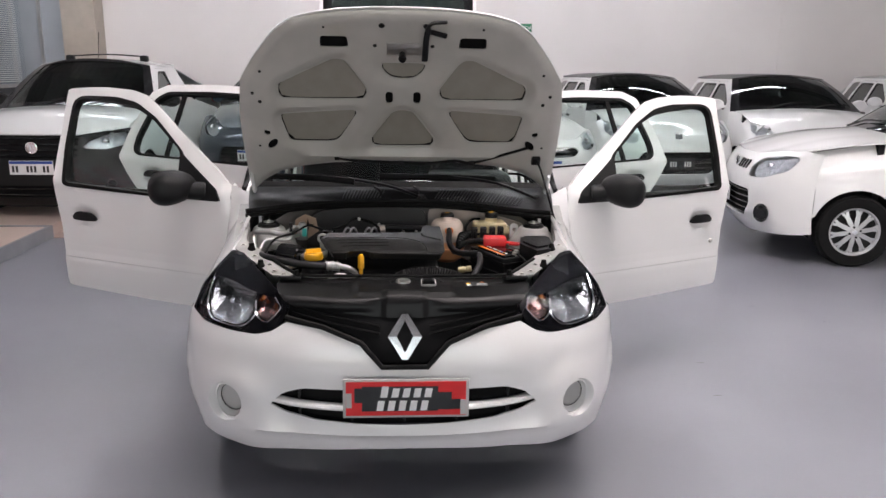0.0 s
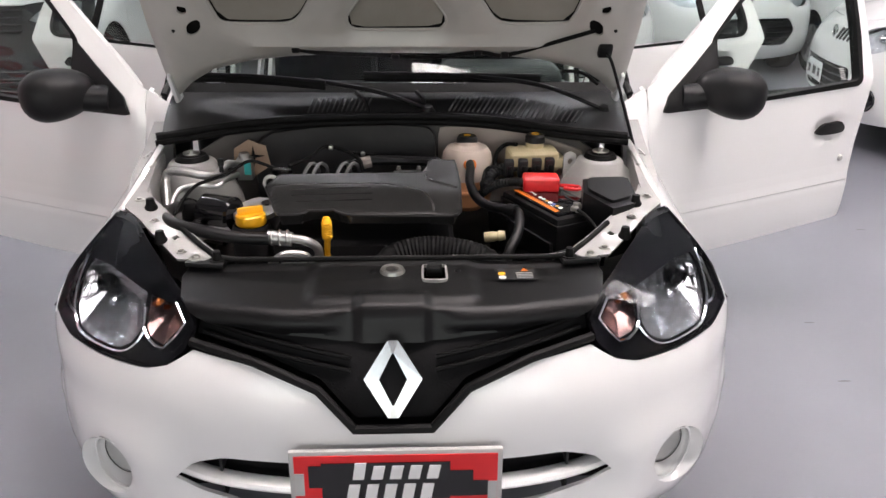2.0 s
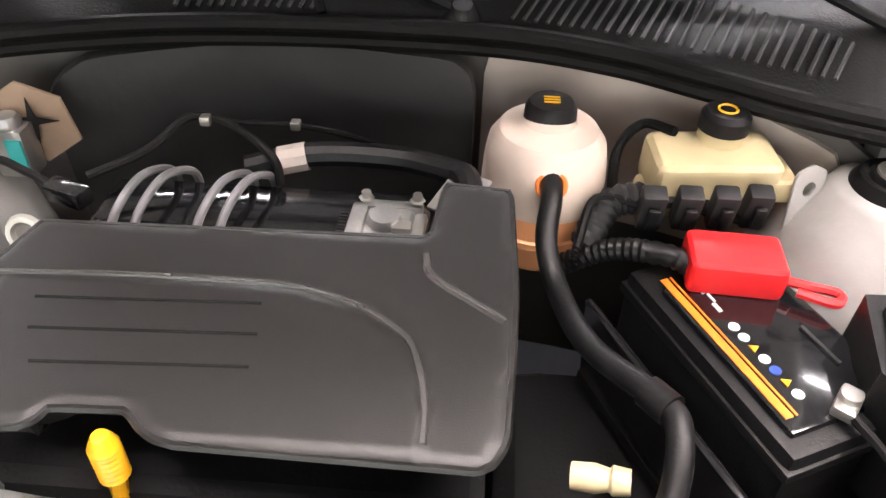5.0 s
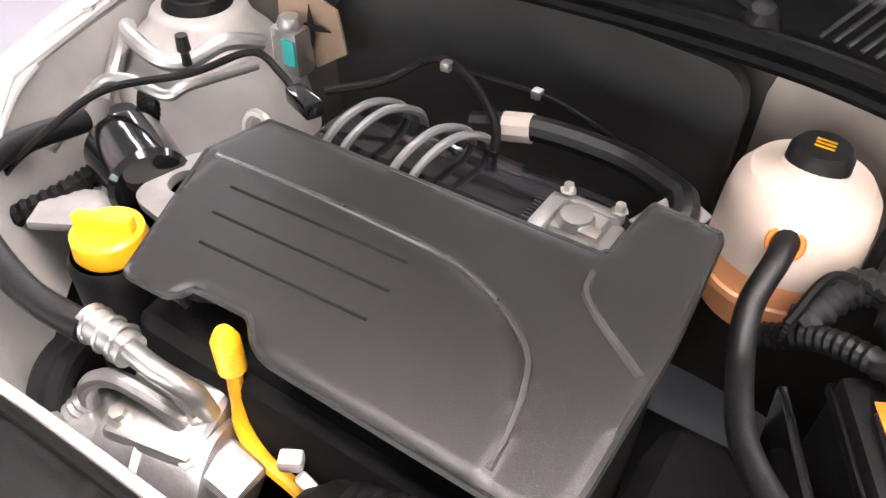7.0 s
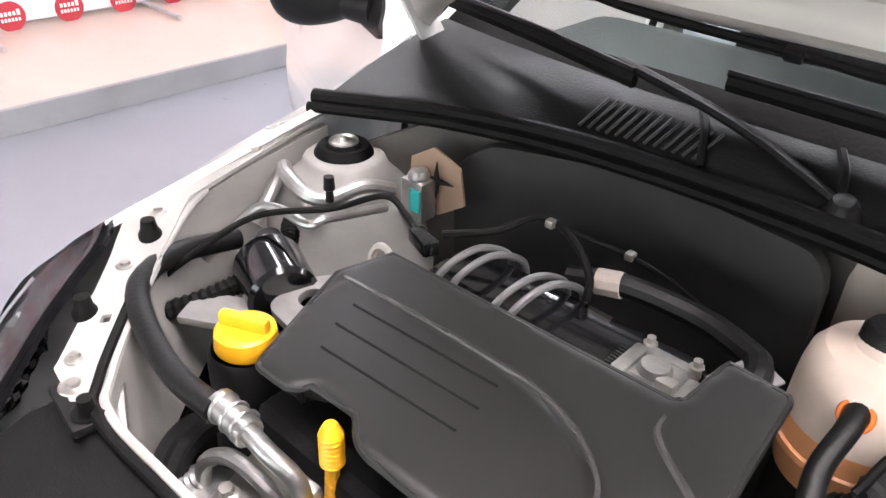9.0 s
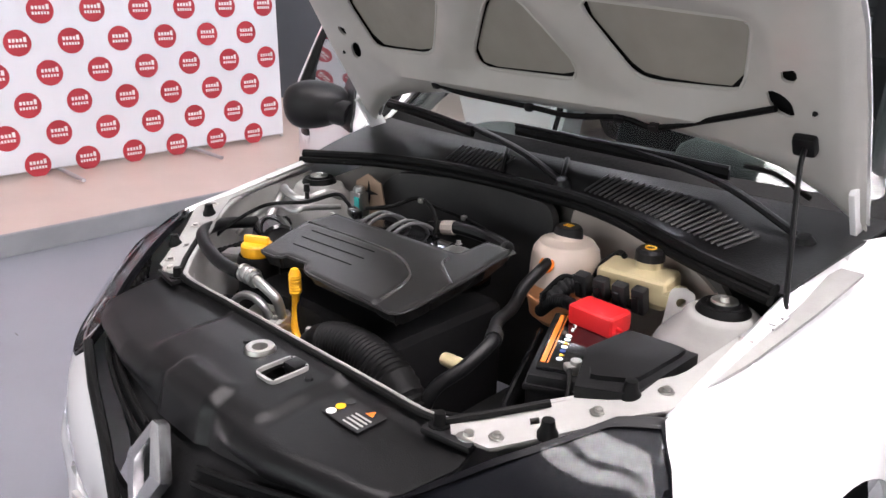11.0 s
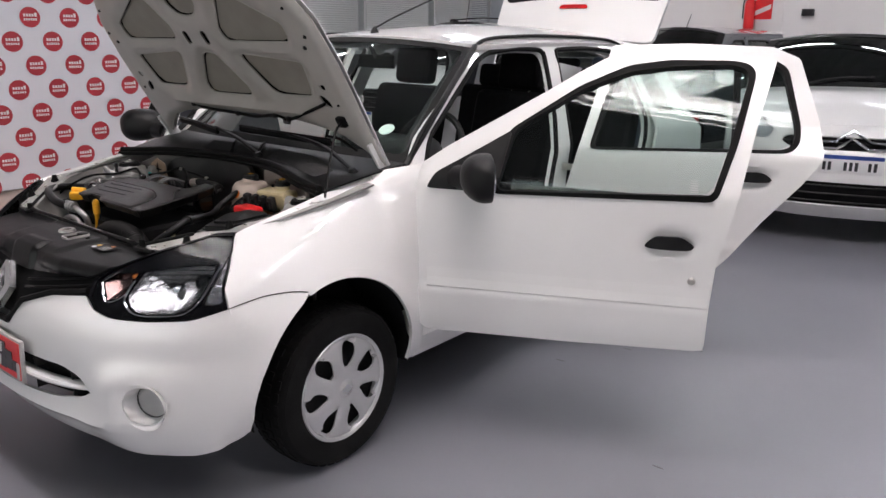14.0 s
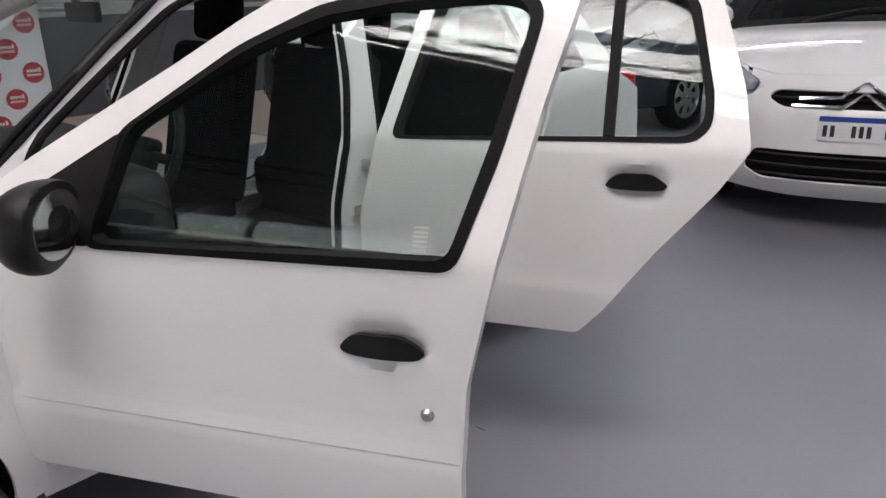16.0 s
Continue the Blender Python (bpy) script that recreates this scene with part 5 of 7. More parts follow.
# tailgate, raised
TG = Matrix.Translation((0, 3.36, 1.415)) @ pose(0, 0, 0, 54)
tgw = rounded([(-0.50, 0.30), (0.50, 0.30), (0.53, 0.78), (-0.53, 0.78)], 0.05)
tgf = lambda u, v: TG @ Vector((u, v, -0.05 * (u / 0.6) ** 2 + 0.06 * math.sin(math.pi * clamp(v / 1.1))))
tg = part("tailgate", panel(rounded([(-0.57, 0.0), (0.56, 0.0), (0.60, 0.6), (0.60, 1.12), (-0.60, 1.12), (-0.60, 0.6)], 0.05), [tgw], tgf, 0.035, 0.03, (0, -0.3, -1)), WHITE, CAR, "raised white tailgate")
part("tailgate_glass", panel(shrink(tgw, 0.01), [], lambda u, v: tgf(u, v) + Vector((0, 0.004, 0)), 0.08, 0.004, (0, -1, 0)), PARKGLASS, tg)
part("glass_band", panel(rounded([(-0.55, 0.26), (0.55, 0.26), (0.58, 0.82), (-0.58, 0.82)], 0.05), [shrink(tgw, 0.02)], lambda u, v: tgf(u, v) + TG.to_3x3() @ Vector((0, 0, 0.004)), 0.03, 0.004, (0, -0.3, -1)), GLOSSBLACK, tg)
part("brake_light", panel(rounded([(-0.10, 0.19), (0.10, 0.19), (0.09, 0.215), (-0.09, 0.215)], 0.01), [], lambda u, v: tgf(u, v) + TG.to_3x3() @ Vector((0, 0, 0.008)), 0.02, 0.006, (0, -0.3, -1)), REDLENS, tg, "red high brake light")
part("sticker_bars", join(*[moved(rbox(0.03, 0.03, 0.002, 0), TG @ pose(-0.07 + 0.04 * k, 0.36, 0.06)) for k in range(4)]), PLATEWHITE, tg, smooth=False)
sides(lambda: tube([(0.52, 3.38, 1.25), (0.50, 3.52, 1.60)], 0.01, 8), "gas_strut", BLACK)
# cabin
part("cabin_floor", box(-0.70, 0.70, 1.20, 3.60, 0.24, 0.30), MATT, CAR, smooth=False)
part("headliner", panel([(-0.95, 0.03), (0.95, 0.03), (0.95, 0.97), (-0.95, 0.97)], [], lambda u, t: roof(u, t) - Vector((0, 0, 0.035)), 0.1, 0.01, (0, 0, -1), 0.1), PAPER, CAR)
part("dashboard", moved(rbox(1.32, 0.46, 0.30, 0.10, 4), pose(0, 1.36, 0.80)), GREYP, CAR, "dark grey dashboard")
part("instrument_hood", moved(rbox(0.42, 0.22, 0.14, 0.06, 4), pose(0.34, 1.42, 0.96)), GREYP, CAR)
sw = part("steering_wheel", moved(ring(0.185, 0.015), pose(0.34, 1.66, 0.93, 66)), BLACK, CAR)
part("wheel_boss", join(moved(rbox(0.14, 0.10, 0.05, 0.03, 3), pose(0.34, 1.655, 0.925, 66)), moved(rbox(0.34, 0.03, 0.02, 0.008), pose(0.34, 1.655, 0.925, 66))), BLACK, sw)
seat(CAR, 0.35, 1.98, 0.95)
seat(CAR, -0.35, 1.98, 0.95)
bench = part("rear_bench", join(moved(rbox(1.22, 0.48, 0.20, 0.06, 3), pose(0, 2.85, 0.52)), moved(rbox(1.22, 0.14, 0.56, 0.05, 3), pose(0, 3.12, 0.84, -12))), DARKCLOTH, CAR)
for x in (-0.36, 0.36):
    part("headrest", moved(rbox(0.26, 0.09, 0.14, 0.04, 3), pose(x, 3.18, 1.18, -10)), DARKCLOTH, bench)
part("rear_view_mirror", join(moved(rbox(0.22, 0.02, 0.06, 0.02, 3), pose(0, 1.70, 1.31)), tube([(0, 1.66, 1.38), (0, 1.70, 1.32)], 0.01, 6)), BLACK, CAR)
for sg in (1, -1):
    for wy in (0.73, 3.20):
        wh = new("wheel")
        wh.parent = CAR
        wheel("wheel", 0.280, 0.17, 7, wh, pose(sg * 0.69, wy, 0.280, 0, 0, 0 if sg > 0 else 180), rim_r=0.182)

# ---- bonnet, propped open ----
BA = radians(58.4)
BH, BD, BN = Vector((0, 1.060, 0.953)), Vector((0, -math.cos(BA), math.sin(BA))), Vector((0, math.sin(BA), math.cos(BA)))


def bon(x, d, n=0.0):
    return BH + Vector((x, 0, 0)) + d * BD + n * BN


def flip(poly):
    return [(-x, d) for x, d in poly][::-1]


BOUT = both([(0.0, 0.937), (0.12, 0.934), (0.235, 0.926), (0.33, 0.910), (0.425, 0.882), (0.49, 0.83), (0.53, 0.78), (0.59, 0.70), (0.645, 0.61), (0.668, 0.45), (0.672, 0.30), (0.668, 0.03), (0.60, 0.10), (0.53, 0.148), (0.42, 0.180), (0.31, 0.196), (0.15, 0.205), (0.0, 0.207)])
WELLS = [[(-0.505, 0.60), (-0.272, 0.722), (-0.225, 0.714), (-0.137, 0.577), (-0.155, 0.527), (-0.500, 0.527)],
         [(-0.510, 0.458), (-0.197, 0.483), (-0.182, 0.464), (-0.262, 0.328), (-0.297, 0.312), (-0.478, 0.314)]]
WELLS += [flip(w) for w in WELLS]
WELLS += [[(-0.14, 0.333), (-0.04, 0.482), (0.04, 0.482), (0.14, 0.333), (0.126, 0.293), (-0.126, 0.293)], [(-0.092, 0.704), (0.092, 0.704), (0.086, 0.665), (0.045, 0.627), (-0.045, 0.627), (-0.086, 0.665)]]
SLOTS = [rounded([(x - 0.015, 0.520), (x + 0.015, 0.520), (x + 0.015, 0.575), (x - 0.015, 0.575)], 0.012) for x in (-0.056, 0.056)]
SLOTS += [[(sg * 0.545 + 0.024 * math.cos(a) * 0.8 - sg * 0.012 * math.sin(a), 0.31 + 0.026 * math.sin(a)) for a in (2 * math.pi * k / 16 for k in range(16))] for sg in (1, -1)]
SLOTS += [circle(sg * 0.562, 0.368, 0.014, 12) for sg in (1, -1)]
SLOTS += [rounded([(sg * 0.265 - 0.055, 0.775), (sg * 0.265 + 0.055, 0.775), (sg * 0.265 + 0.05, 0.825), (sg * 0.265 - 0.05, 0.825)], 0.01) for sg in (1, -1)]
ROUND = [rounded(w, 0.035, 5) for w in WELLS]


def inner(x, d):
    """Pressed inner panel: ribs between the wells stand proud, the rim drops to the hem."""
    p = min(nearest((x, d), w)[0] for w in ROUND)
    e = nearest((x, d), BOUT)[0]
    n = -0.012 * clamp(p / 0.03) + 0.020 * clamp(1 - e / 0.035) ** 1.5
    n -= 0.014 * clamp(1 - abs(d - 0.255) / 0.03) * clamp((0.45 - abs(x)) / 0.06)
    if d > 0.72:
        n -= 0.030 * ((d - 0.72) / 0.22) ** 1.5
    return bon(x, d, n)


bonnet = part("bonnet", panel(BOUT, [], lambda x, d: bon(x, d, 0.026 + 0.028 * (1 - (x / 0.68) ** 2) - (0.05 * ((d - 0.72) / 0.22) ** 2 if d > 0.72 else 0)), 0.03, 0.004, -BN), WHITE, CAR, "white bonnet propped open")
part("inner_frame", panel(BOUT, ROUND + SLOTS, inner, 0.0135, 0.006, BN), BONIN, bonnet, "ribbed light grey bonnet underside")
# each lining stops short of its well, leaving a dark line as painted shadow
for w in ROUND:
    part("lining", panel(shrink(w, 0.006), [], lambda x, d: bon(x, d, 0.011 + 0.003 * math.sin(9 * x) * math.sin(7 * d)), 0.05, 0.004, BN), RECESS, bonnet, "recessed grey lining")
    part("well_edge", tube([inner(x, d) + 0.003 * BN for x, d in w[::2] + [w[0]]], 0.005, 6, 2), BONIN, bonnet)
# black sheet added between the skins, standing in for the shade in those gaps
part("shadow_backing", panel(shrink(BOUT, 0.05), [], lambda x, d: bon(x, d, 0.020), 0.08, 0.003, BN), MATT, bonnet)
for sg in (1, -1):
    part("buffer_bracket", join(*[tube([bon(sg * 0.265 + a, 0.775, -0.006), bon(sg * 0.265 + a, 0.828, -0.006)], 0.004, 6) for a in (-0.052, 0.052)], tube([bon(sg * 0.265 - 0.055, 0.828, -0.006), bon(sg * 0.265 + 0.055, 0.828, -0.006)], 0.006, 6)), BLACK, bonnet)
    for x, d, r in ((0.083, 0.877, 0.012), (0.11, 0.785, 0.008), (0.575, 0.52, 0.008), (0.60, 0.56, 0.007), (0.60, 0.30, 0.005), (0.56, 0.66, 0.006), (0.30, 0.865, 0.005)):
        part("plug", moved(lathe([(0, 0.004), (r * 0.7, 0.004), (r, 0)], 12), Matrix.Translation(inner(sg * x, d)) @ (-BN).to_track_quat("Z", "Y").to_matrix().to_4x4()), BLACK, bonnet)
    part("bonnet_hinge", join(moved(rbox(0.012, 0.05, 0.16, 0.004), Matrix.Translation((sg * 0.655, 1.035, 1.01)) @ pose(0, 0, 0, 34)), moved(rbox(0.014, 0.10, 0.03, 0.004), pose(sg * 0.662, 1.03, 0.955))), WHITE, bonnet)
part("catch_plate", moved(rbox(0.13, 0.05, 0.006, 0.002), Matrix.Translation(bon(0, 0.775, -0.022)) @ BN.to_track_quat("Z", "Y").to_matrix().to_4x4()), STEEL, bonnet)
part("catch_pin", moved(lathe([(0, 0.05), (0.012, 0.05), (0.016, 0.04), (0.008, 0.03), (0.012, 0.005), (0.018, 0)], 16), Matrix.Translation(bon(-0.005, 0.755, -0.02)) @ (-BN).to_track_quat("Z", "Y").to_matrix().to_4x4()), BLACK, bonnet)
part("safety_hook", join(tube([bon(0.16, 0.895, -0.03), bon(0.10, 0.89, -0.04), bon(0.085, 0.84, -0.05), bon(0.080, 0.745, -0.055)], 0.012, 8, flat=0.6), tube([bon(0.10, 0.86, -0.04), bon(0.16, 0.84, -0.035)], 0.01, 8)), BLACK, bonnet, "black safety hook")
hose = [(-0.282, 0.243), (-0.20, 0.228), (-0.006, 0.22), (0.10, 0.214), (0.228, 0.231), (0.30, 0.220), (0.425, 0.262), (0.54, 0.305)]
wl_ = part("washer_hose", tube([bon(x, d, -0.018) for x, d in hose], 0.006, 8), RUBBER, bonnet, "thin black washer hose")
for x, d in ((-0.28, 0.243), (-0.006, 0.22), (0.225, 0.231), (0.30, 0.222)):
    part("hose_clip", moved(rbox(0.022, 0.016, 0.014, 0.004), Matrix.Translation(bon(x, d, -0.02)) @ BN.to_track_quat("Z", "Y").to_matrix().to_4x4()), BLACK, wl_)
part("short_hose", tube([bon(0.47, 0.16, -0.015), bon(0.53, 0.155, -0.018), bon(0.585, 0.11, -0.016)], 0.005, 8), RUBBER, bonnet)
part("stay_socket", moved(rbox(0.04, 0.04, 0.025, 0.008), Matrix.Translation(bon(0.583, 0.235, -0.015)) @ BN.to_track_quat("Z", "Y").to_matrix().to_4x4()), BLACK, bonnet)
part("stay_rod", tube([bon(0.585, 0.235, -0.02), (0.60, 0.87, 1.10), (0.648, 0.775, 0.912)], 0.0045, 8, 6), BLACK, CAR, "black bonnet stay")
# wing flanges along the bay
for sg in (1, -1):
    fl = lambda poly: [(sg * x, y) for x, y in poly]
    P = fl([(0.668, 0.95), (0.648, 0.88), (0.622, 0.66), (0.605, 0.53), (0.50, 0.405), (0.42, 0.318), (0.385, 0.285), (0.41, 0.262), (0.47, 0.272), (0.58, 0.40), (0.632, 0.45), (0.668, 0.62), (0.705, 0.95)])
    zf = lambda x, y: Vector((x, y, float(np.interp(y, (0.17, 0.28, 0.45, 0.80, 1.0), (0.795, 0.808, 0.855, 0.905, 0.945))) + 0.006 * clamp((abs(x) - 0.55) / 0.05)))
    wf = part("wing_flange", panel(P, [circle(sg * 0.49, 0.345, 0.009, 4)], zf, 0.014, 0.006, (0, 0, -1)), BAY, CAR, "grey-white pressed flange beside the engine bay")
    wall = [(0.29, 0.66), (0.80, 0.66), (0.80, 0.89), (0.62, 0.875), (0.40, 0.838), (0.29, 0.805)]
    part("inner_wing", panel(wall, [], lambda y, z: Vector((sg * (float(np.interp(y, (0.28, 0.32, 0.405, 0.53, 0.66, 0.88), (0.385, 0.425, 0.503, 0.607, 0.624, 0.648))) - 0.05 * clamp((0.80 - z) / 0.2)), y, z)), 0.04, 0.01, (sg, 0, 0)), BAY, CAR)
    for x, y in ((0.572, 0.452), (0.52, 0.335), (0.638, 0.66)):
        z = zf(sg * x, y).z
        part("buffer", moved(lathe([(0, 0.024), (0.009, 0.023), (0.011, 0.010), (0.015, 0.003), (0.015, -0.005)], 14), pose(sg * x, y, z)) if y < 0.5 else moved(lathe([(0, 0.006), (0.011, 0.006), (0.013, 0)], 6), pose(sg * x, y, z)), RUBBER if y < 0.5 else STEEL, wf)
    for x, y in ((0.552, 0.405), (0.608, 0.485), (0.465, 0.295)):
        part("flange_bolt", moved(lathe([(0, 0.007), (0.006, 0.006), (0.006, 0.002), (0.011, 0.0015), (0.012, 0)], 12), pose(sg * x, y, zf(sg * x, y).z)), STEEL, wf)
    part("flange_stamp", join(*[moved(rbox(a, b, 0.004, 0.001), pose(sg * 0.648 + dx, 0.73 + dy, 0.906)) for a, b, dx, dy in ((0.004, 0.06, -0.012, 0), (0.004, 0.06, 0.012, 0), (0.02, 0.004, 0, 0.02), (0.02, 0.004, 0, -0.012))]), UNDER, wf)
    dome = moved(lathe([(0.040, 0.0), (0.056, -0.003), (0.062, -0.008), (0.068, -0.022), (0.086, -0.038), (0.105, -0.062), (0.122, -0.10), (0.14, -0.19)], 40), pose(sg * 0.555, 0.762, 0.884))
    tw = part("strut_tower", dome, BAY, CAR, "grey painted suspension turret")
    part("strut_cap", moved(lathe([(0, 0.008), (0.012, 0.008), (0.014, 0.012), (0.026, 0.013), (0.029, 0.008), (0.038, 0.009), (0.042, 0.003), (0.045, -0.002), (0.046, -0.010)], 32), pose(sg * 0.555, 0.762, 0.887)), RUBBER, tw, "black rubber turret cap")
    part("strut_nut", moved(lathe([(0, 0.012), (0.006, 0.012), (0.008, 0.005), (0.018, 0.004), (0.022, 0.007), (0.023, 0.0)], 20), pose(sg * 0.555, 0.762, 0.896)), STEEL, tw)
# lower bay: dark undertray and bulkheads
part("undertray", box(-0.60, 0.60, 0.20, 0.95, 0.26, 0.30), MATT, CAR, smooth=False)
part("radiator", box(-0.40, 0.40, 0.19, 0.225, 0.30, 0.755), MATT, CAR, smooth=False)
part("bulkhead", panel([(-0.60, 0.42), (0.60, 0.42), (0.60, 0.86), (0.47, 0.93), (0.36, 0.945), (0, 0.95), (-0.36, 0.945), (-0.47, 0.93), (-0.60, 0.86)], [], lambda x, z: Vector((x, 0.955 - 0.25 * (abs(x) / 0.64) ** 3, z)), 0.05, 0.01, (0, 1, 0)), FIREWALL, CAR, "dark painted bulkhead")
part("bulkhead_patch", panel(rounded([(0.115, 0.70), (0.52, 0.70), (0.52, 0.885), (0.42, 0.905), (0.30, 0.92), (0.115, 0.925)], 0.02), [], lambda x, z: Vector((x, 0.945 - 0.25 * (abs(x) / 0.64) ** 3, z)), 0.03, 0.008, (0, 1, 0)), BEIGE, CAR, "beige painted part of the bulkhead")
part("insulation", panel(rounded([(-0.40, 0.45), (0.105, 0.45), (0.105, 0.905), (0.085, 0.935), (-0.1, 0.938), (-0.36, 0.928), (-0.40, 0.89)], 0.02), [], lambda x, z: Vector((x, 0.905 - 0.22 * (abs(x) / 0.64) ** 3 - 0.012 * math.sin(11 * x) * math.sin(9 * z), z)), 0.025, 0.02, (0, 1, 0)), INSUL, CAR, "black moulded insulation mat")
part("label_patch", panel([(-0.455, 0.84), (-0.40, 0.82), (-0.355, 0.85), (-0.365, 0.905), (-0.41, 0.925), (-0.45, 0.90)], [], lambda x, z: Vector((x, 0.80 + 0.3 * (x + 0.45) * 0.4, z)), 0.02, 0.004, (0, 1, 0)), CARD, CAR, "brown foil patch with a dark star-shaped slit")
part("star_slit", flat_shape([(0.030 * math.cos(q * math.pi / 4) * (1 if q % 2 == 0 else 0.22), 0.030 * math.sin(q * math.pi / 4) * (1 if q % 2 == 0 else 0.22)) for q in range(8)], 0.002, pose(-0.398, 0.799, 0.880, 90, 0, 7)), MATT, CAR, smooth=False)
SEAL = [(-0.650, 0.785, 0.938), (-0.56, 0.825, 0.943), (-0.45, 0.868, 0.950), (-0.30, 0.905, 0.955), (-0.16, 0.922, 0.957), (0.0, 0.927, 0.958), (0.15, 0.922, 0.957), (0.27, 0.898, 0.953), (0.36, 0.862, 0.949), (0.48, 0.815, 0.943), (0.628, 0.772, 0.938)]
sl = part("bay_seal", tube(SEAL, 0.0125, 10), RUBBER, CAR, "black rubber bay seal")
part("seal_lip", tube([(x, y - 0.012, z - 0.014) for x, y, z in SEAL], 0.009, 8), RUBBER, sl)
sx, sy, sz = ([p[k] for p in SEAL] for k in range(3))


def scuttle(u, v):
    """Plastic cowl from the seal up to the foot of the windscreen."""
    x = u * mix(0.64, 0.655, v)
    a = Vector((x, float(np.interp(x, sx, sy)) + 0.008, float(np.interp(x, sx, sz)) - 0.004))
    b = screen(u, 0.015) + Vector((0, -0.008, 0.004))
    p = a.lerp(b, v)
    p.z += 0.010 * math.sin(math.pi * v) * (1 - 0.5 * u * u)
    return p


vents = []
for c, n, w in ((-0.27, 13, 0.011), (0.50, 27, 0.011)):
    for k in range(n):
        uu = c + (k - n / 2) * 0.021
        top_ = 0.68 - 0.30 * clamp((k - 0.45 * n) / (0.55 * n)) if c > 0 else 0.60
        vents.append([(uu, 0.16), (uu + w, 0.16), (uu + w + 0.034, top_), (uu + 0.034, top_)])
cowl = part("scuttle", panel([(-1, 0), (1, 0), (1, 1), (-1, 1)], [], scuttle, 0.02, 0.006, (0, 0.5, -1), 0.06), SCUT, CAR, "black plastic scuttle panel with slotted vents")
for v in vents:
    a, b, c, d = (scuttle(*q) + Vector((0, -0.002, 0.004)) for q in v)
    part("vent_rib", tube([(a + b) / 2, (c + d) / 2], 0.0026, 5), VENTRIB, cowl)
for sg, c in ((-1, -0.13), (1, 0.125)):
    part("scuttle_rib", tube([scuttle(c, 0.1) + Vector((0, 0, 0.004)), scuttle(c - 0.02, 0.5) + Vector((0, 0, 0.008)), scuttle(c - 0.05, 0.95) + Vector((0, 0, 0.004))], 0.006, 6), BLACK, cowl)
for base_, mid, tip, blade_ in (((0.085, 0.948, 0.975), (-0.06, 0.965, 1.022), (-0.24, 0.985, 1.052), ((-0.62, 1.062, 1.045), (-0.40, 1.005, 1.047), (-0.21, 0.972, 1.036))), ((0.600, 0.955, 0.972), (0.42, 0.985, 1.035), (0.20, 1.005, 1.062), ((-0.10, 1.005, 1.055), (0.16, 1.003, 1.052), (0.42, 1.02, 1.045)))):
    w = part("wiper", tube([base_, mid, tip], 0.010, 8, flat=0.7), BLACK, CAR, "black wiper arm and blade")
    part("pivot", moved(lathe([(0, 0.024), (0.012, 0.022), (0.018, 0.010), (0.026, 0)], 18), Matrix.Translation(base_) @ pose(0, 0, -0.01, 20)), BLACK, w)
    part("wiper_blade", tube(blade_, 0.0075, 6, 10, flat=1.5), RUBBER, w)
    part("blade_bridge", tube([(x, y - 0.004, z + 0.014) for x, y, z in blade_], 0.005, 6), BLACK, w)
# black slam panel over the radiator
crease_y = lambda x: float(np.interp(abs(x), (0.0, 0.10, 0.235, 0.39, 0.46), (0.085, 0.085, 0.092, 0.125, 0.15)))
ahead = lambda poly: [(x, y - crease_y(x)) for x, y in poly]
SP = both([(0.0, 0.191), (0.10, 0.191), (0.15, 0.189), (0.20, 0.187), (0.235, 0.184), (0.30, 0.172), (0.35, 0.160), (0.385, 0.150), (0.440, 0.136), (0.450, 0.085), (0.432, 0.012), (0.408, -0.018), (0.37, -0.036), (0.25, -0.050), (0.15, -0.060), (0.10, -0.066), (0.0, -0.066)])


def shelf(x, w):
    """Flat shelf with a raised middle platform behind the crease w = 0; ahead of it a front face falls away."""
    a, c = abs(x), crease_y(x)
    nose_ = clamp((0.080 - a) / 0.02)
    if w >= 0:
        up = clamp((0.186 - a) / 0.032) * clamp((w - 0.004) / 0.034)
        up = up * up * (3 - 2 * up)
        z = 0.775 + 0.010 * clamp(w / 0.10) + 0.009 * up + 0.006 * clamp((w + c - 0.252) / 0.012)
        return Vector((x, w + c, z + 0.012 * nose_ * clamp((0.055 - w) / 0.03)))
    d = -w
    lip = 0.012 * math.sin(math.pi * clamp(d / 0.05)) * clamp((a - 0.09) / 0.05)
    return Vector((x, c - 0.28 * d - lip - 0.010 * nose_ * clamp(d / 0.02), 0.775 - 0.90 * d + 0.012 * nose_ * clamp(1 - d / 0.05)))


slam = lambda x, y: shelf(x, y - crease_y(x))
HOOKHOLE = rounded([(0.062, 0.172), (0.108, 0.172), (0.108, 0.240), (0.062, 0.240)], 0.012)
RINGHOLE = circle(-0.004, 0.221, 0.017, 16)
spn = part("slam_panel", panel(SP, [ahead(HOOKHOLE), ahead(RINGHOLE)], shelf, 0.0058, 0.006, (0, 0.3, -1), 0.008), SLAMP, CAR, "black moulded panel over the radiator")
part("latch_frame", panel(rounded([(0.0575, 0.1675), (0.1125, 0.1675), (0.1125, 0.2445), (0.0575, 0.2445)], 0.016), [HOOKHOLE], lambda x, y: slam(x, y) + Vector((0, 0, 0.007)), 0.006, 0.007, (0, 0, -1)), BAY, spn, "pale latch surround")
part("latch_bar", moved(rbox(0.034, 0.028, 0.02, 0.004), pose(0.085, 0.232, 0.792)), BLACK, spn)
part("ring_bush", moved(lathe([(0.012, -0.01), (0.014, 0.005), (0.024, 0.006), (0.027, 0.0), (0.027, -0.008)], 24), Matrix.Translation(slam(-0.004, 0.221)) @ pose(0, 0, 0.002)), STEEL, spn)
part("latch_plate", box(-0.03, 0.13, 0.16, 0.258, 0.742, 0.750), MATT, spn, smooth=False)
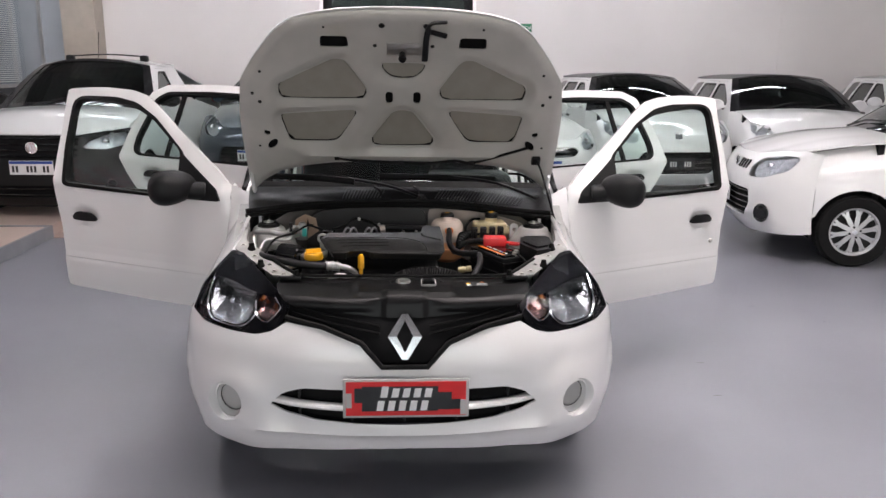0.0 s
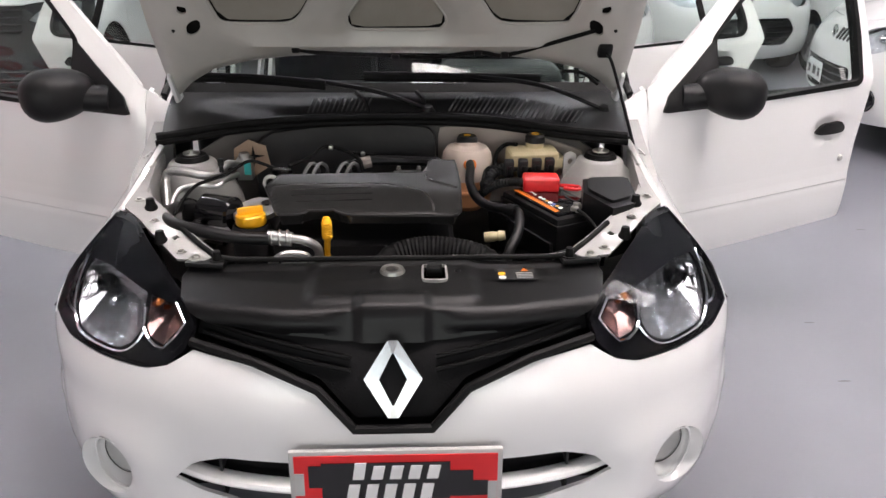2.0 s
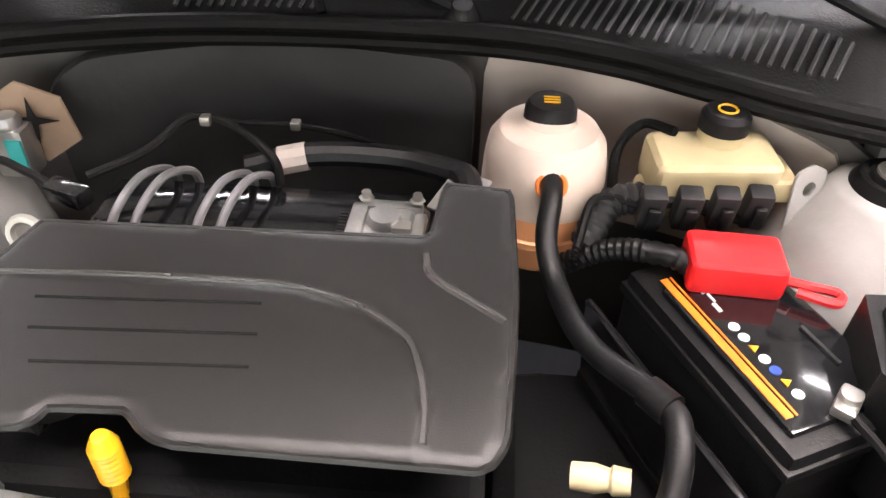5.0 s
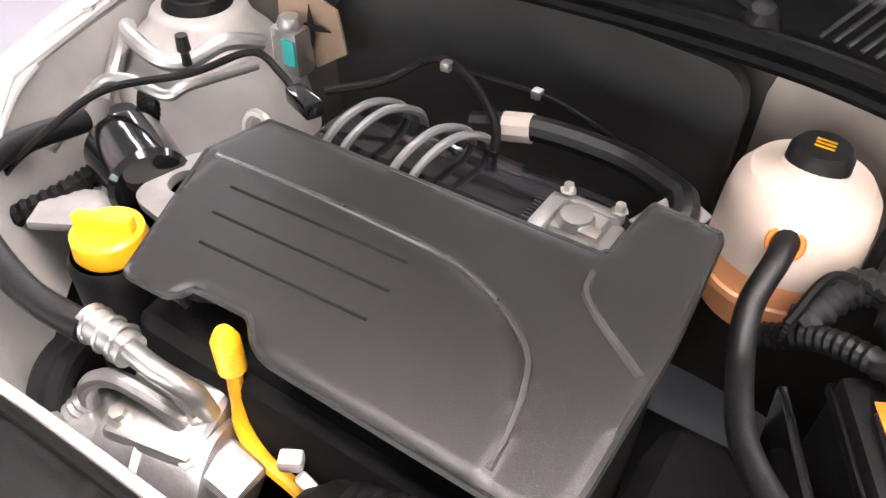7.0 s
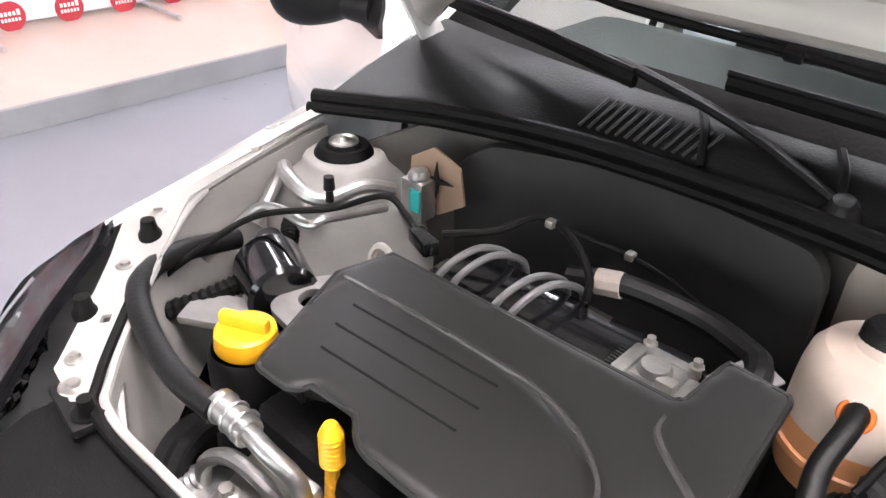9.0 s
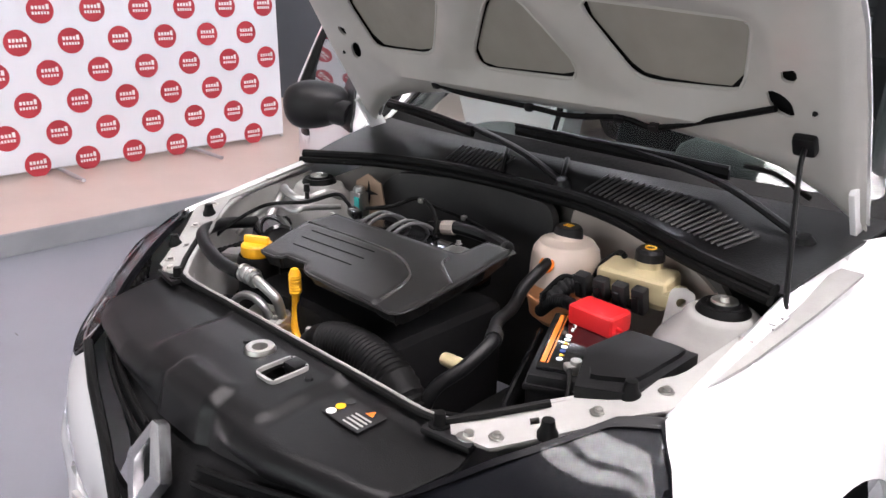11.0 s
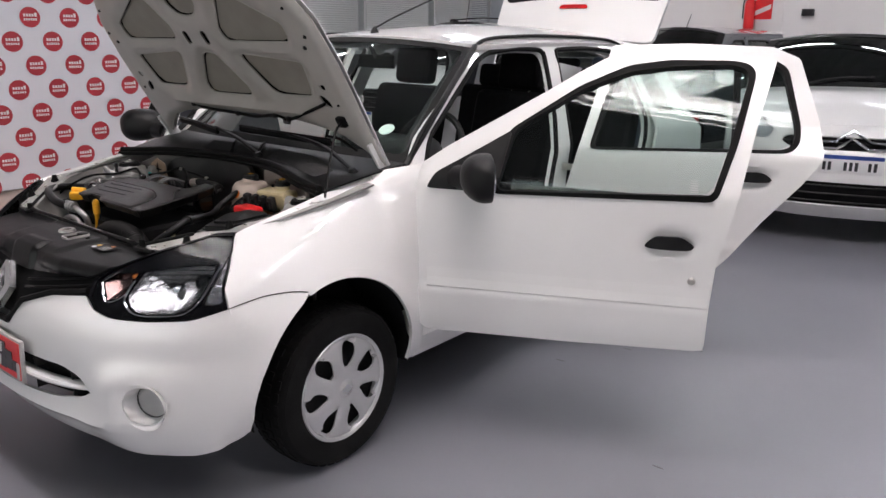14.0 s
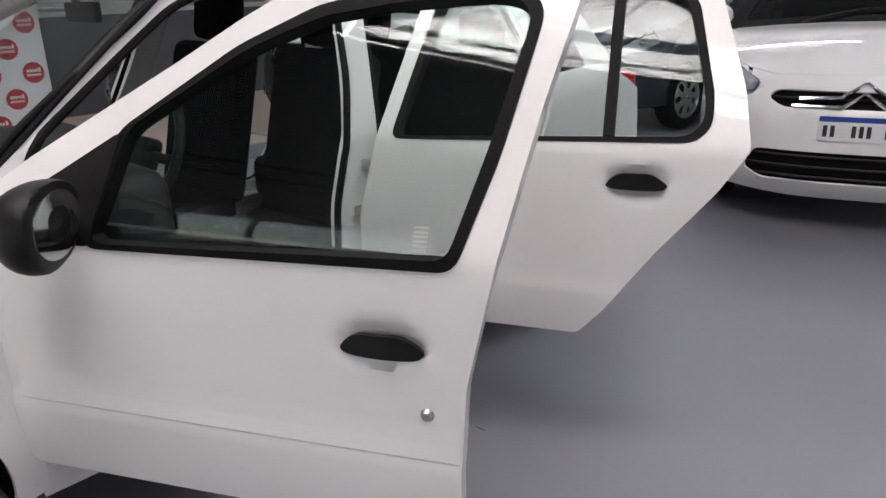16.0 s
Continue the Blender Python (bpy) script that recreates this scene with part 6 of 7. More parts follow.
for x in (-0.045, 0.135):
    part("screw", moved(lathe([(0, 0.004), (0.006, 0.004), (0.008, 0)], 12), Matrix.Translation(slam(x, 0.221))), BLACK, spn)
st = part("warning_sticker", moved(rbox(0.085, 0.055, 0.001, 0), Matrix.Translation(slam(0.258, 0.212) + Vector((0, 0, 0.004)))), GREYP, spn, "small warning sticker with pictograms", smooth=False)
for dx, dy, m_, r in ((-0.03, 0.018, INK, 0.008), (-0.03, 0.0, YELLOW, 0.008), (-0.03, -0.018, PAPER, 0.008), (0.02, 0.018, ORANGE, 0.009)):
    part("pictogram", flat_shape(circle(0, 0, r, 3 if m_ is ORANGE else 14), 0.001, Matrix.Translation(slam(0.258 + dx, 0.212 + dy) + Vector((0, 0, 0.005))) @ pose(0, 0, 0, 0, 0, 90)), m_, st, smooth=False)
part("sticker_lines", join(*[moved(rbox(0.035, 0.003, 0.001, 0), Matrix.Translation(slam(0.276, 0.212 + dy) + Vector((0, 0, 0.0052)))) for dy in (0.004, -0.004, -0.012, -0.02)]), UNDER, st, smooth=False)
for sg in (1, -1):
    part("corner_block", moved(rbox(0.085, 0.042, 0.012, 0.005), pose(sg * 0.405, 0.270, 0.799, 0, 0, sg * 8)), BLACK, spn)
    part("corner_bolt", moved(lathe([(0, 0.008), (0.007, 0.008), (0.008, 0.003), (0.016, 0.002), (0.017, 0)], 14), pose(sg * 0.430, 0.276, 0.805)), STEEL, spn)
    part("corner_buffer", moved(lathe([(0, 0.020), (0.008, 0.019), (0.010, 0.0), (0.017, 0.001), (0.018, -0.004)], 14), pose(sg * 0.382, 0.268, 0.806)), RUBBER, spn)
RAIL = [(0.36, 0.282, 0.801), (0.41, 0.308, 0.812), (0.49, 0.392, 0.835), (0.585, 0.505, 0.858), (0.612, 0.56, 0.868)]
part("front_rail", tube([(-x, y, z) for x, y, z in RAIL[::-1]] + [(-0.2, 0.283, 0.798), (0.2, 0.283, 0.798)] + RAIL, 0.006, 8), BAY, CAR, "grey painted upper cross rail")
part("rail_seal", tube([(-x, y - 0.012, z + 0.005) for x, y, z in RAIL[:3][::-1]] + [(-0.2, 0.271, 0.803), (0.2, 0.271, 0.803)] + [(x, y - 0.012, z + 0.005) for x, y, z in RAIL[:3]], 0.006, 8), RUBBER, CAR)
# engine
part("engine_block", moved(rbox(0.44, 0.30, 0.34, 0.03, 3), pose(-0.08, 0.55, 0.62)), MATT, CAR)
part("gearbox", moved(rbox(0.30, 0.34, 0.24, 0.06, 3), pose(0.30, 0.56, 0.50)), MATT, CAR)
COV = [(-0.270, 0.399), (-0.214, 0.401), (-0.204, 0.419), (-0.143, 0.422), (-0.124, 0.404), (-0.105, 0.396), (0.138, 0.396), (0.152, 0.42), (0.157, 0.565), (0.150, 0.695), (0.085, 0.700), (0.076, 0.625), (-0.296, 0.615), (-0.322, 0.55)]
ARC = [(-0.304, 0.547), (-0.192, 0.553), (-0.104, 0.554), (-0.036, 0.552), (0.021, 0.535), (0.064, 0.507), (0.078, 0.480), (0.086, 0.445), (0.088, 0.411)]


def cover(x, y):
    """Gently crowned cover, its middle field a little raised inside the curved line."""
    e = nearest((x, y), COV)[0]
    z = 0.857 + 0.14 * (y - 0.40) - 0.003 * clamp(1 - e / 0.003)
    z += 0.004 * clamp((float(np.interp(x, [p[0] for p in ARC], [p[1] for p in ARC])) - y) / 0.006) if -0.30 < x < 0.086 else 0
    return Vector((x, y, z))


ec_ = part("engine_cover", panel(rounded(COV, 0.010, 4), [], cover, 0.006, 0.034, (0, 0, -1)), COVER, CAR, "grained black plastic engine cover with moulded lines")
rim_ = [cover(x, y) - Vector((0, 0, 0.002)) for x, y in rounded(COV, 0.010, 4)]
part("cover_rim", tube(rim_ + rim_[:1], 0.0038, 6, 1), COVER, ec_)
# the two thick ridges carry a painted highlight, the thin lines are matt
for pts, r_ in ((ARC, 0.0040), (((-0.258, 0.520), (-0.062, 0.529)), 0.0016), (((-0.250, 0.488), (-0.058, 0.497)), 0.0016), (((-0.235, 0.456), (-0.057, 0.465)), 0.0016), (((0.074, 0.600), (0.084, 0.573), (0.148, 0.530)), 0.0040)):
    part("cover_line", tube([cover(x, y) for x, y in pts], r_, 6, 10), GLINTEDGE if r_ > 0.003 else MATT, ec_)
part("oil_filler", moved(lathe([(0.040, 0.0), (0.045, -0.01), (0.045, -0.06), (0.05, -0.2)], 24), pose(-0.339, 0.433, 0.825)), BLACK, CAR)
oc = part("oil_cap", moved(lathe([(0, 0.012), (0.030, 0.012), (0.034, 0.009), (0.036, -0.010), (0.034, -0.014)], 32), pose(-0.339, 0.433, 0.838)), YELLOW, CAR, "yellow oil filler cap")
part("cap_grip", moved(rbox(0.060, 0.014, 0.020, 0.006), pose(-0.339, 0.433, 0.856, 0, 0, 25)), YELLOW, oc)
dst = part("dipstick", moved(lathe([(0, 0.036), (0.007, 0.034), (0.011, 0.026)] + [(0.0112 + (0.0018 if k % 2 else 0), 0.024 - 0.003 * k) for k in range(15)] + [(0.006, -0.026), (0, -0.026)], 16), pose(-0.160, 0.404, 0.815)), YELLOW, CAR, "yellow ribbed dipstick handle")
part("dipstick_tube", tube([(-0.160, 0.404, 0.80), (-0.161, 0.402, 0.755), (-0.155, 0.394, 0.725), (-0.128, 0.388, 0.704), (-0.088, 0.386, 0.694), (-0.058, 0.384, 0.680)], 0.0078, 8), YELLOW, dst)
# inlet manifold, leads and throttle
im = part("inlet_manifold", moved(rbox(0.36, 0.10, 0.08, 0.03, 3), pose(-0.11, 0.70, 0.815)), GLOSSBLACK, CAR, "black inlet manifold")
for x in (-0.24, -0.17, -0.10, -0.03):
    part("runner", tube([(x, 0.63, 0.80), (x, 0.70, 0.824), (x, 0.78, 0.785)], 0.024, 10), BLACK, im)
for x in (-0.235, -0.212, -0.150, -0.127):
    part("plug_lead", tube([(x - 0.012, 0.622, 0.835), (x - 0.006, 0.645, 0.873), (x + 0.008, 0.69, 0.890), (x + 0.020, 0.735, 0.868), (x + 0.022, 0.745, 0.83)], 0.0046, 8), LEAD, CAR, "grey ignition lead")
part("coil_plug", moved(rbox(0.048, 0.022, 0.020, 0.004), pose(-0.300, 0.672, 0.876, 0, 0, -20)), GLOSSBLACK, CAR)
part("thin_pipe", tube([(-0.285, 0.69, 0.885), (-0.235, 0.73, 0.895), (-0.20, 0.775, 0.912), (-0.150, 0.77, 0.905), (-0.105, 0.745, 0.885), (-0.095, 0.73, 0.86)], 0.005, 8), RUBBER, CAR)
part("thin_pipe", tube([(-0.165, 0.79, 0.90), (-0.10, 0.83, 0.875), (-0.03, 0.82, 0.87), (0.05, 0.80, 0.855)], 0.0035, 6), RUBBER, CAR)
for p in ((-0.182, 0.772, 0.911), (-0.10, 0.83, 0.876)):
    part("pipe_clip", moved(rbox(0.012, 0.013, 0.011, 0.003), pose(*p)), STEEL, CAR)
part("breather_hose", tube([(-0.14, 0.76, 0.86), (-0.07, 0.775, 0.872), (0.02, 0.785, 0.868), (0.085, 0.76, 0.872), (0.105, 0.735, 0.878), (0.112, 0.71, 0.866)], 0.0145, 10), HOSE, CAR, "black rubber breather hose")
part("hose_wrap", tube([(-0.105, 0.768, 0.866), (-0.075, 0.774, 0.871)], 0.0165, 10), BEIGE, CAR)
th = part("throttle_body", join(moved(rbox(0.060, 0.055, 0.05, 0.012, 3), pose(0.040, 0.672, 0.860, 6, 0, -4)), moved(rbox(0.075, 0.016, 0.014, 0.005), pose(0.042, 0.697, 0.882)), moved(lathe([(0, 0.012), (0.018, 0.010), (0.022, 0.0)], 18), pose(0.036, 0.668, 0.884))), ALLOY, CAR, "cast aluminium throttle body")
for x in (0.010, 0.072):
    part("bolt", moved(lathe([(0, 0.008), (0.006, 0.008), (0.006, 0), (0.010, -0.001)], 6), pose(x, 0.70, 0.894)), STEEL, th)
part("idle_plug", moved(rbox(0.024, 0.018, 0.014, 0.004), pose(0.058, 0.655, 0.884)), STEEL, th)
part("throttle_flange", join(moved(rbox(0.082, 0.010, 0.048, 0.004), pose(0.038, 0.640, 0.856, 6)), moved(rbox(0.020, 0.060, 0.018, 0.006), pose(0.002, 0.668, 0.878, 6, 0, -4)), moved(rbox(0.016, 0.050, 0.014, 0.005), pose(0.076, 0.668, 0.872, 6, 0, -4))), ALLOY, th)
for k in range(7):
    part("duct_rib", moved(rbox(0.010, 0.0028, 0.010, 0.001), pose(-0.014, 0.645 + 0.006 * k, 0.878)), GREYP, th, smooth=False)
th.matrix_basis = Matrix.Translation((0.028, 0.680, 0.842)) @ Matrix.Scale(0.86, 4) @ Matrix.Translation((-0.040, -0.672, -0.860))
part("grey_shield", moved(rbox(0.045, 0.060, 0.004, 0.0015), pose(0.098, 0.722, 0.868, 18, 0, -30)), CAST, CAR, "dull grey shield beside the throttle")
# coolant tank
TP = [(0, 0.092), (0.026, 0.090), (0.031, 0.080), (0.056, 0.072), (0.067, 0.056), (0.0705, 0.036)]
ct = part("coolant_tank", moved(lathe(TP + [(0.072, 0.012), (0.0725, -0.014)], 36), pose(0.192, 0.822, 0.826)), TANK, CAR, "rounded translucent coolant tank with orange coolant")
part("tank_base", moved(lathe([(0.072, 0.034), (0.0735, 0.015), (0.0735, 0.002), (0.077, 0.0), (0.077, -0.008), (0.0735, -0.011), (0.068, -0.045), (0.045, -0.065), (0, -0.07)], 36), pose(0.192, 0.822, 0.786)), COOLANT, ct, "orange coolant in the lower half")
part("tank_cap", moved(lathe([(0, 0.038), (0.024, 0.037), (0.029, 0.030), (0.031, 0.0), (0.033, -0.003)], 28), pose(0.192, 0.825, 0.892)), BLACK, ct, "black ribbed cap")
part("cap_mark", join(*[moved(rbox(0.018, 0.002, 0.001, 0), pose(0.192, 0.825 + dy, 0.9305)) for dy in (-0.006, 0, 0.006)]), YELLOW, ct, smooth=False)
part("hose_clamp", moved(ring(0.015, 0.003, 18, 6), pose(0.196, 0.752, 0.866, 62)), ORANGE, ct)
part("hose_clamp", moved(ring(0.015, 0.003, 18, 6), pose(0.200, 0.762, 0.792, 62)), ORANGE, ct)
part("coolant_hose", tube([(0.196, 0.762, 0.870), (0.196, 0.735, 0.860), (0.192, 0.69, 0.835), (0.206, 0.64, 0.812), (0.232, 0.565, 0.815), (0.285, 0.495, 0.828), (0.296, 0.465, 0.825), (0.288, 0.42, 0.80), (0.262, 0.375, 0.765), (0.25, 0.35, 0.70)], 0.0120, 12), HOSE, CAR, "black coolant hose")
part("hose_tee", tube([(0.275, 0.508, 0.826), (0.292, 0.485, 0.829)], 0.0155, 12), HOSE, CAR)
part("heater_hose", tube([(0.21, 0.72, 0.78), (0.26, 0.70, 0.825), (0.315, 0.675, 0.842), (0.345, 0.66, 0.835)], 0.012, 10, ribs=0.08), HOSE, CAR)
for k in range(5):
    part("cable", tube([(0.225, 0.70, 0.80 + 0.006 * k), (0.245, 0.745, 0.838 + 0.005 * k), (0.30, 0.765 - 0.005 * k, 0.852), (0.36, 0.745 + 0.004 * k, 0.85), (0.42, 0.74, 0.84)], 0.005, 7), RUBBER, CAR, "black cable in a bundle")
part("wire_wrap", tube([(0.235, 0.715, 0.815), (0.26, 0.752, 0.845), (0.30, 0.762, 0.852)], 0.017, 10, ribs=0.1), GREYP, CAR)
for x, y in ((0.300, 0.728), (0.338, 0.732), (0.376, 0.736), (0.412, 0.742)):
    rl = part("relay", moved(rbox(0.026, 0.022, 0.05, 0.004), pose(x, y, 0.862, 12)), GREYP, CAR, "grey relay on the bulkhead")
    part("relay_tab", moved(rbox(0.012, 0.006, 0.03, 0.002), pose(x, y - 0.016, 0.858, 12)), BLACK, rl)
# brake reservoir
br = part("brake_reservoir", moved(rbox(0.140, 0.075, 0.060, 0.014, 3), pose(0.372, 0.800, 0.868, 4, 0, 6)), CREAM, CAR, "aged cream brake fluid reservoir")
part("side_chamber", moved(rbox(0.06, 0.06, 0.03, 0.008, 3), pose(0.432, 0.798, 0.862, 0, 0, 6)), CREAM, br)
part("lower_chamber", moved(rbox(0.10, 0.05, 0.03, 0.01, 3), pose(0.345, 0.790, 0.838, 4, 0, 6)), CREAM, br)
part("reservoir_neck", moved(lathe([(0.026, 0.0), (0.024, 0.02)], 20), pose(0.381, 0.818, 0.898)), CREAM, br)
part("reservoir_cap", moved(lathe([(0, 0.016), (0.022, 0.016), (0.027, 0.010), (0.028, -0.006)], 28), pose(0.381, 0.818, 0.918)), BLACK, br, "black cap with yellow mark")
part("cap_mark", moved(ring(0.010, 0.0016, 16, 4), pose(0.381, 0.818, 0.9345)), YELLOW, br)
part("reservoir_hose", tube([(0.33, 0.815, 0.905), (0.30, 0.845, 0.895), (0.275, 0.83, 0.87), (0.27, 0.80, 0.83)], 0.006, 8), RUBBER, CAR)
bk = part("bracket", panel(rounded([(0.452, 0.770), (0.492, 0.775), (0.494, 0.885), (0.474, 0.896), (0.455, 0.890)], 0.006), [circle(0.475, 0.868, 0.008, 10)], lambda x, z: Vector((x, 0.748 + 0.22 * (z - 0.77) + 0.5 * (x - 0.47), z)), 0.006, 0.003, (0, 1, 0)), BAY, CAR, "pale steel bracket beside the brake reservoir")
for z in (0.845, 0.800):
    part("bracket_ear", moved(lathe([(0.004, 0.003), (0.012, 0.003), (0.012, -0.003), (0.004, -0.003)], 14), pose(0.502, 0.762 + 0.22 * (z - 0.77), z, 70, 0, 20)), BAY, bk)
# battery
BT = pose(0.396, 0.595, 0, 0, 0, 26)
bt = part("battery", moved(rbox(0.140, 0.25, 0.165, 0.008), BT @ pose(0, 0, 0.735)), BLACK, CAR, "black car battery with an orange-edged label")
part("battery_lid", moved(rbox(0.125, 0.19, 0.010, 0.004), BT @ pose(0.004, -0.012, 0.820)), GLOSSBLACK, bt)
part("battery_rim", moved(rbox(0.147, 0.257, 0.012, 0.003), BT @ pose(0, 0, 0.795)), BLACK, bt)
part("label_stripe", moved(rbox(0.008, 0.185, 0.0012, 0), BT @ pose(-0.050, 0.0, 0.8256)), ORANGE, bt, smooth=False)
part("stripe_line", moved(rbox(0.002, 0.185, 0.0012, 0), BT @ pose(-0.042, 0.0, 0.8256)), ORANGE, bt, smooth=False)
for k, m_ in enumerate((PAPER, MINT, YELLOW, PAPER, PLATEBLUE, YELLOW, PAPER)):
    part("pictogram", flat_shape(circle(0, 0, 0.0055, 3 if m_ is YELLOW else 12), 0.0012, BT @ pose(-0.026, 0.012 - 0.0145 * k, 0.8256)), m_, bt, smooth=False)
for k in range(5):
    part("label_text", moved(rbox(0.0025 if k % 2 else 0.004, 0.012, 0.0012, 0), BT @ pose(-0.024 + 0.003 * (k % 2), 0.040 + 0.0135 * k, 0.8256)), PAPER, bt, smooth=False)
part("vent_slot", moved(rbox(0.004, 0.05, 0.002, 0), BT @ pose(0.035, -0.035, 0.8262)), GREYP, bt, smooth=False)
part("terminal", join(moved(lathe([(0, 0.022), (0.009, 0.022), (0.011, 0)], 12), BT @ pose(0.004, -0.100, 0.820)), moved(rbox(0.036, 0.020, 0.012, 0.004), BT @ pose(0.004, -0.100, 0.830, 0, 0, 30))), STEEL, bt, "bare metal terminal")
rc = part("terminal_cover", moved(rbox(0.095, 0.062, 0.040, 0.010, 3), pose(0.378, 0.668, 0.842, 0, 0, -3)), RED, bt, "red terminal cover")
part("cover_loop", tube([(0.42, 0.655, 0.838), (0.445, 0.645, 0.84), (0.475, 0.638, 0.838), (0.468, 0.625, 0.836), (0.435, 0.638, 0.836)], 0.005, 7), RED, bt)
part("earth_lead", tube([(0.440, 0.495, 0.832), (0.468, 0.455, 0.815), (0.492, 0.40, 0.775), (0.48, 0.36, 0.74)], 0.0045, 7), RUBBER, CAR)
part("battery_tray", join(moved(rbox(0.19, 0.29, 0.02, 0.006), BT @ pose(0, 0, 0.645)), moved(rbox(0.010, 0.29, 0.13, 0.004), BT @ pose(-0.092, 0, 0.705, 0, -6, 0))), GLOSSBLACK, CAR)
fb = part("fuse_box", panel([(0.474, 0.600), (0.592, 0.606), (0.580, 0.445), (0.508, 0.408), (0.458, 0.51)], [], lambda x, y: Vector((x, y, 0.868 + 0.05 * (y - 0.5))), 0.02, 0.13, (0, 0, -1)), BLACK, CAR, "black fuse box with an angled lid")
part("fuse_lid", panel(rounded([(0.484, 0.590), (0.580, 0.596), (0.568, 0.470), (0.512, 0.435), (0.470, 0.515)], 0.01), [], lambda x, y: Vector((x, y, 0.876 + 0.05 * (y - 0.5))), 0.02, 0.008, (0, 0, -1)), BLACK, fb)
# air hose, small plugs, compressor side
part("air_hose", tube([(-0.025, 0.335, 0.70), (-0.01, 0.352, 0.752), (0.05, 0.362, 0.772), (0.12, 0.360, 0.772), (0.19, 0.352, 0.757), (0.235, 0.345, 0.72)], 0.040, 16, ribs=0.035), RUBBER, CAR, "corrugated black air hose")
part("pale_plug", moved(lathe([(0, 0.03), (0.011, 0.03), (0.013, 0.015), (0.010, 0.012), (0.013, 0.0), (0.012, -0.02), (0, -0.02)], 14), pose(0.232, 0.448, 0.779, 10, 80, 0)), CREAM, CAR)
part("sensor_plug", join(moved(rbox(0.022, 0.016, 0.016, 0.004), pose(-0.085, 0.385, 0.745, 0, 0, 30)), moved(rbox(0.02, 0.012, 0.03, 0.004), pose(-0.062, 0.378, 0.74, 20, 30, 0))), UNDER, CAR)
part("sensor_block", moved(rbox(0.06, 0.03, 0.03, 0.005), pose(-0.02, 0.378, 0.725, 0, 0, 10)), BLACK, CAR)
part("sensor_lead", tube([(-0.05, 0.38, 0.745), (-0.03, 0.37, 0.72), (0.0, 0.37, 0.69)], 0.004, 6), RUBBER, CAR)
cp = part("compressor", join(moved(lathe([(0, 0.09), (0.055, 0.09), (0.062, 0.08), (0.064, 0.03), (0.070, 0.025), (0.070, -0.02), (0.062, -0.03), (0.062, -0.09), (0, -0.09)], 28), pose(-0.235, 0.345, 0.665, 0, 80, 15)), moved(rbox(0.10, 0.08, 0.05, 0.014, 3), pose(-0.215, 0.365, 0.722, 14, 0, 12)), moved(rbox(0.05, 0.05, 0.08, 0.012, 3), pose(-0.15, 0.36, 0.68, 0, 20, 0))), ALLOY, CAR, "cast aluminium air-conditioning compressor")
for x, y, z in ((-0.245, 0.335, 0.742), (-0.185, 0.372, 0.752), (-0.165, 0.34, 0.725), (-0.26, 0.37, 0.735)):
    part("bolt", moved(lathe([(0, 0.010), (0.008, 0.010), (0.008, 0.002), (0.013, 0)], 6), pose(x, y, z, 10)), STEEL, cp)
part("pulley", moved(lathe([(0.05, -0.02), (0.062, -0.02), (0.058, -0.008), (0.062, 0.004), (0.058, 0.014), (0.062, 0.024), (0.05, 0.024)], 32), pose(-0.345, 0.36, 0.68, 0, 80, 15)), MATT, cp)
sh = part("suction_hose", tube([(-0.545, 0.56, 0.82), (-0.545, 0.47, 0.835), (-0.515, 0.405, 0.838), (-0.455, 0.372, 0.834), (-0.36, 0.352, 0.822), (-0.285, 0.356, 0.816)], 0.0145, 12), HOSE, CAR, "thick black suction hose")
part("hose_ferrule", join(tube([(-0.29, 0.364, 0.818), (-0.235, 0.362, 0.812)], 0.0165, 14), *[moved(ring(0.0165, 0.0025, 18, 6), pose(x, 0.363, 0.816, 0, 90, 0)) for x in (-0.28, -0.262, -0.245)]), ALLOY, sh, "crimped aluminium ferrule")
part("suction_pipe", tube([(-0.24, 0.362, 0.815), (-0.205, 0.362, 0.808), (-0.180, 0.372, 0.785), (-0.178, 0.380, 0.745)], 0.0105, 12), ALLOY, sh)
part("pressure_pipe", tube([(-0.30, 0.335, 0.70), (-0.285, 0.336, 0.755), (-0.25, 0.345, 0.782), (-0.205, 0.352, 0.775), (-0.192, 0.36, 0.74)], 0.009, 10), ALLOY, CAR)
part("pressure_hose", tube([(-0.335, 0.30, 0.66), (-0.315, 0.315, 0.70), (-0.298, 0.335, 0.725)], 0.012, 10, ribs=0.1), ALLOY, CAR)
part("cooling_pipe", tube([(-0.59, 0.62, 0.80), (-0.60, 0.68, 0.865), (-0.555, 0.655, 0.882), (-0.50, 0.645, 0.875), (-0.47, 0.66, 0.872), (-0.445, 0.70, 0.888), (-0.432, 0.745, 0.872)], 0.0105, 10), ALLOY, CAR, "bent aluminium pipe")
part("cooling_pipe", tube([(-0.57, 0.52, 0.79), (-0.555, 0.59, 0.845), (-0.52, 0.61, 0.858), (-0.46, 0.615, 0.855), (-0.445, 0.64, 0.862), (-0.43, 0.73, 0.85)], 0.007, 10), ALLOY, CAR)
part("cooling_pipe", tube([(-0.50, 0.385, 0.82), (-0.47, 0.345, 0.80), (-0.41, 0.31, 0.77), (-0.38, 0.295, 0.745), (-0.36, 0.29, 0.70)], 0.008, 8), ALLOY, CAR)
part("service_valve", moved(lathe([(0, 0.024), (0.007, 0.024), (0.008, 0.006), (0.005, 0.004), (0.006, -0.012)], 12), pose(-0.45, 0.647, 0.895)), BLACK, CAR)
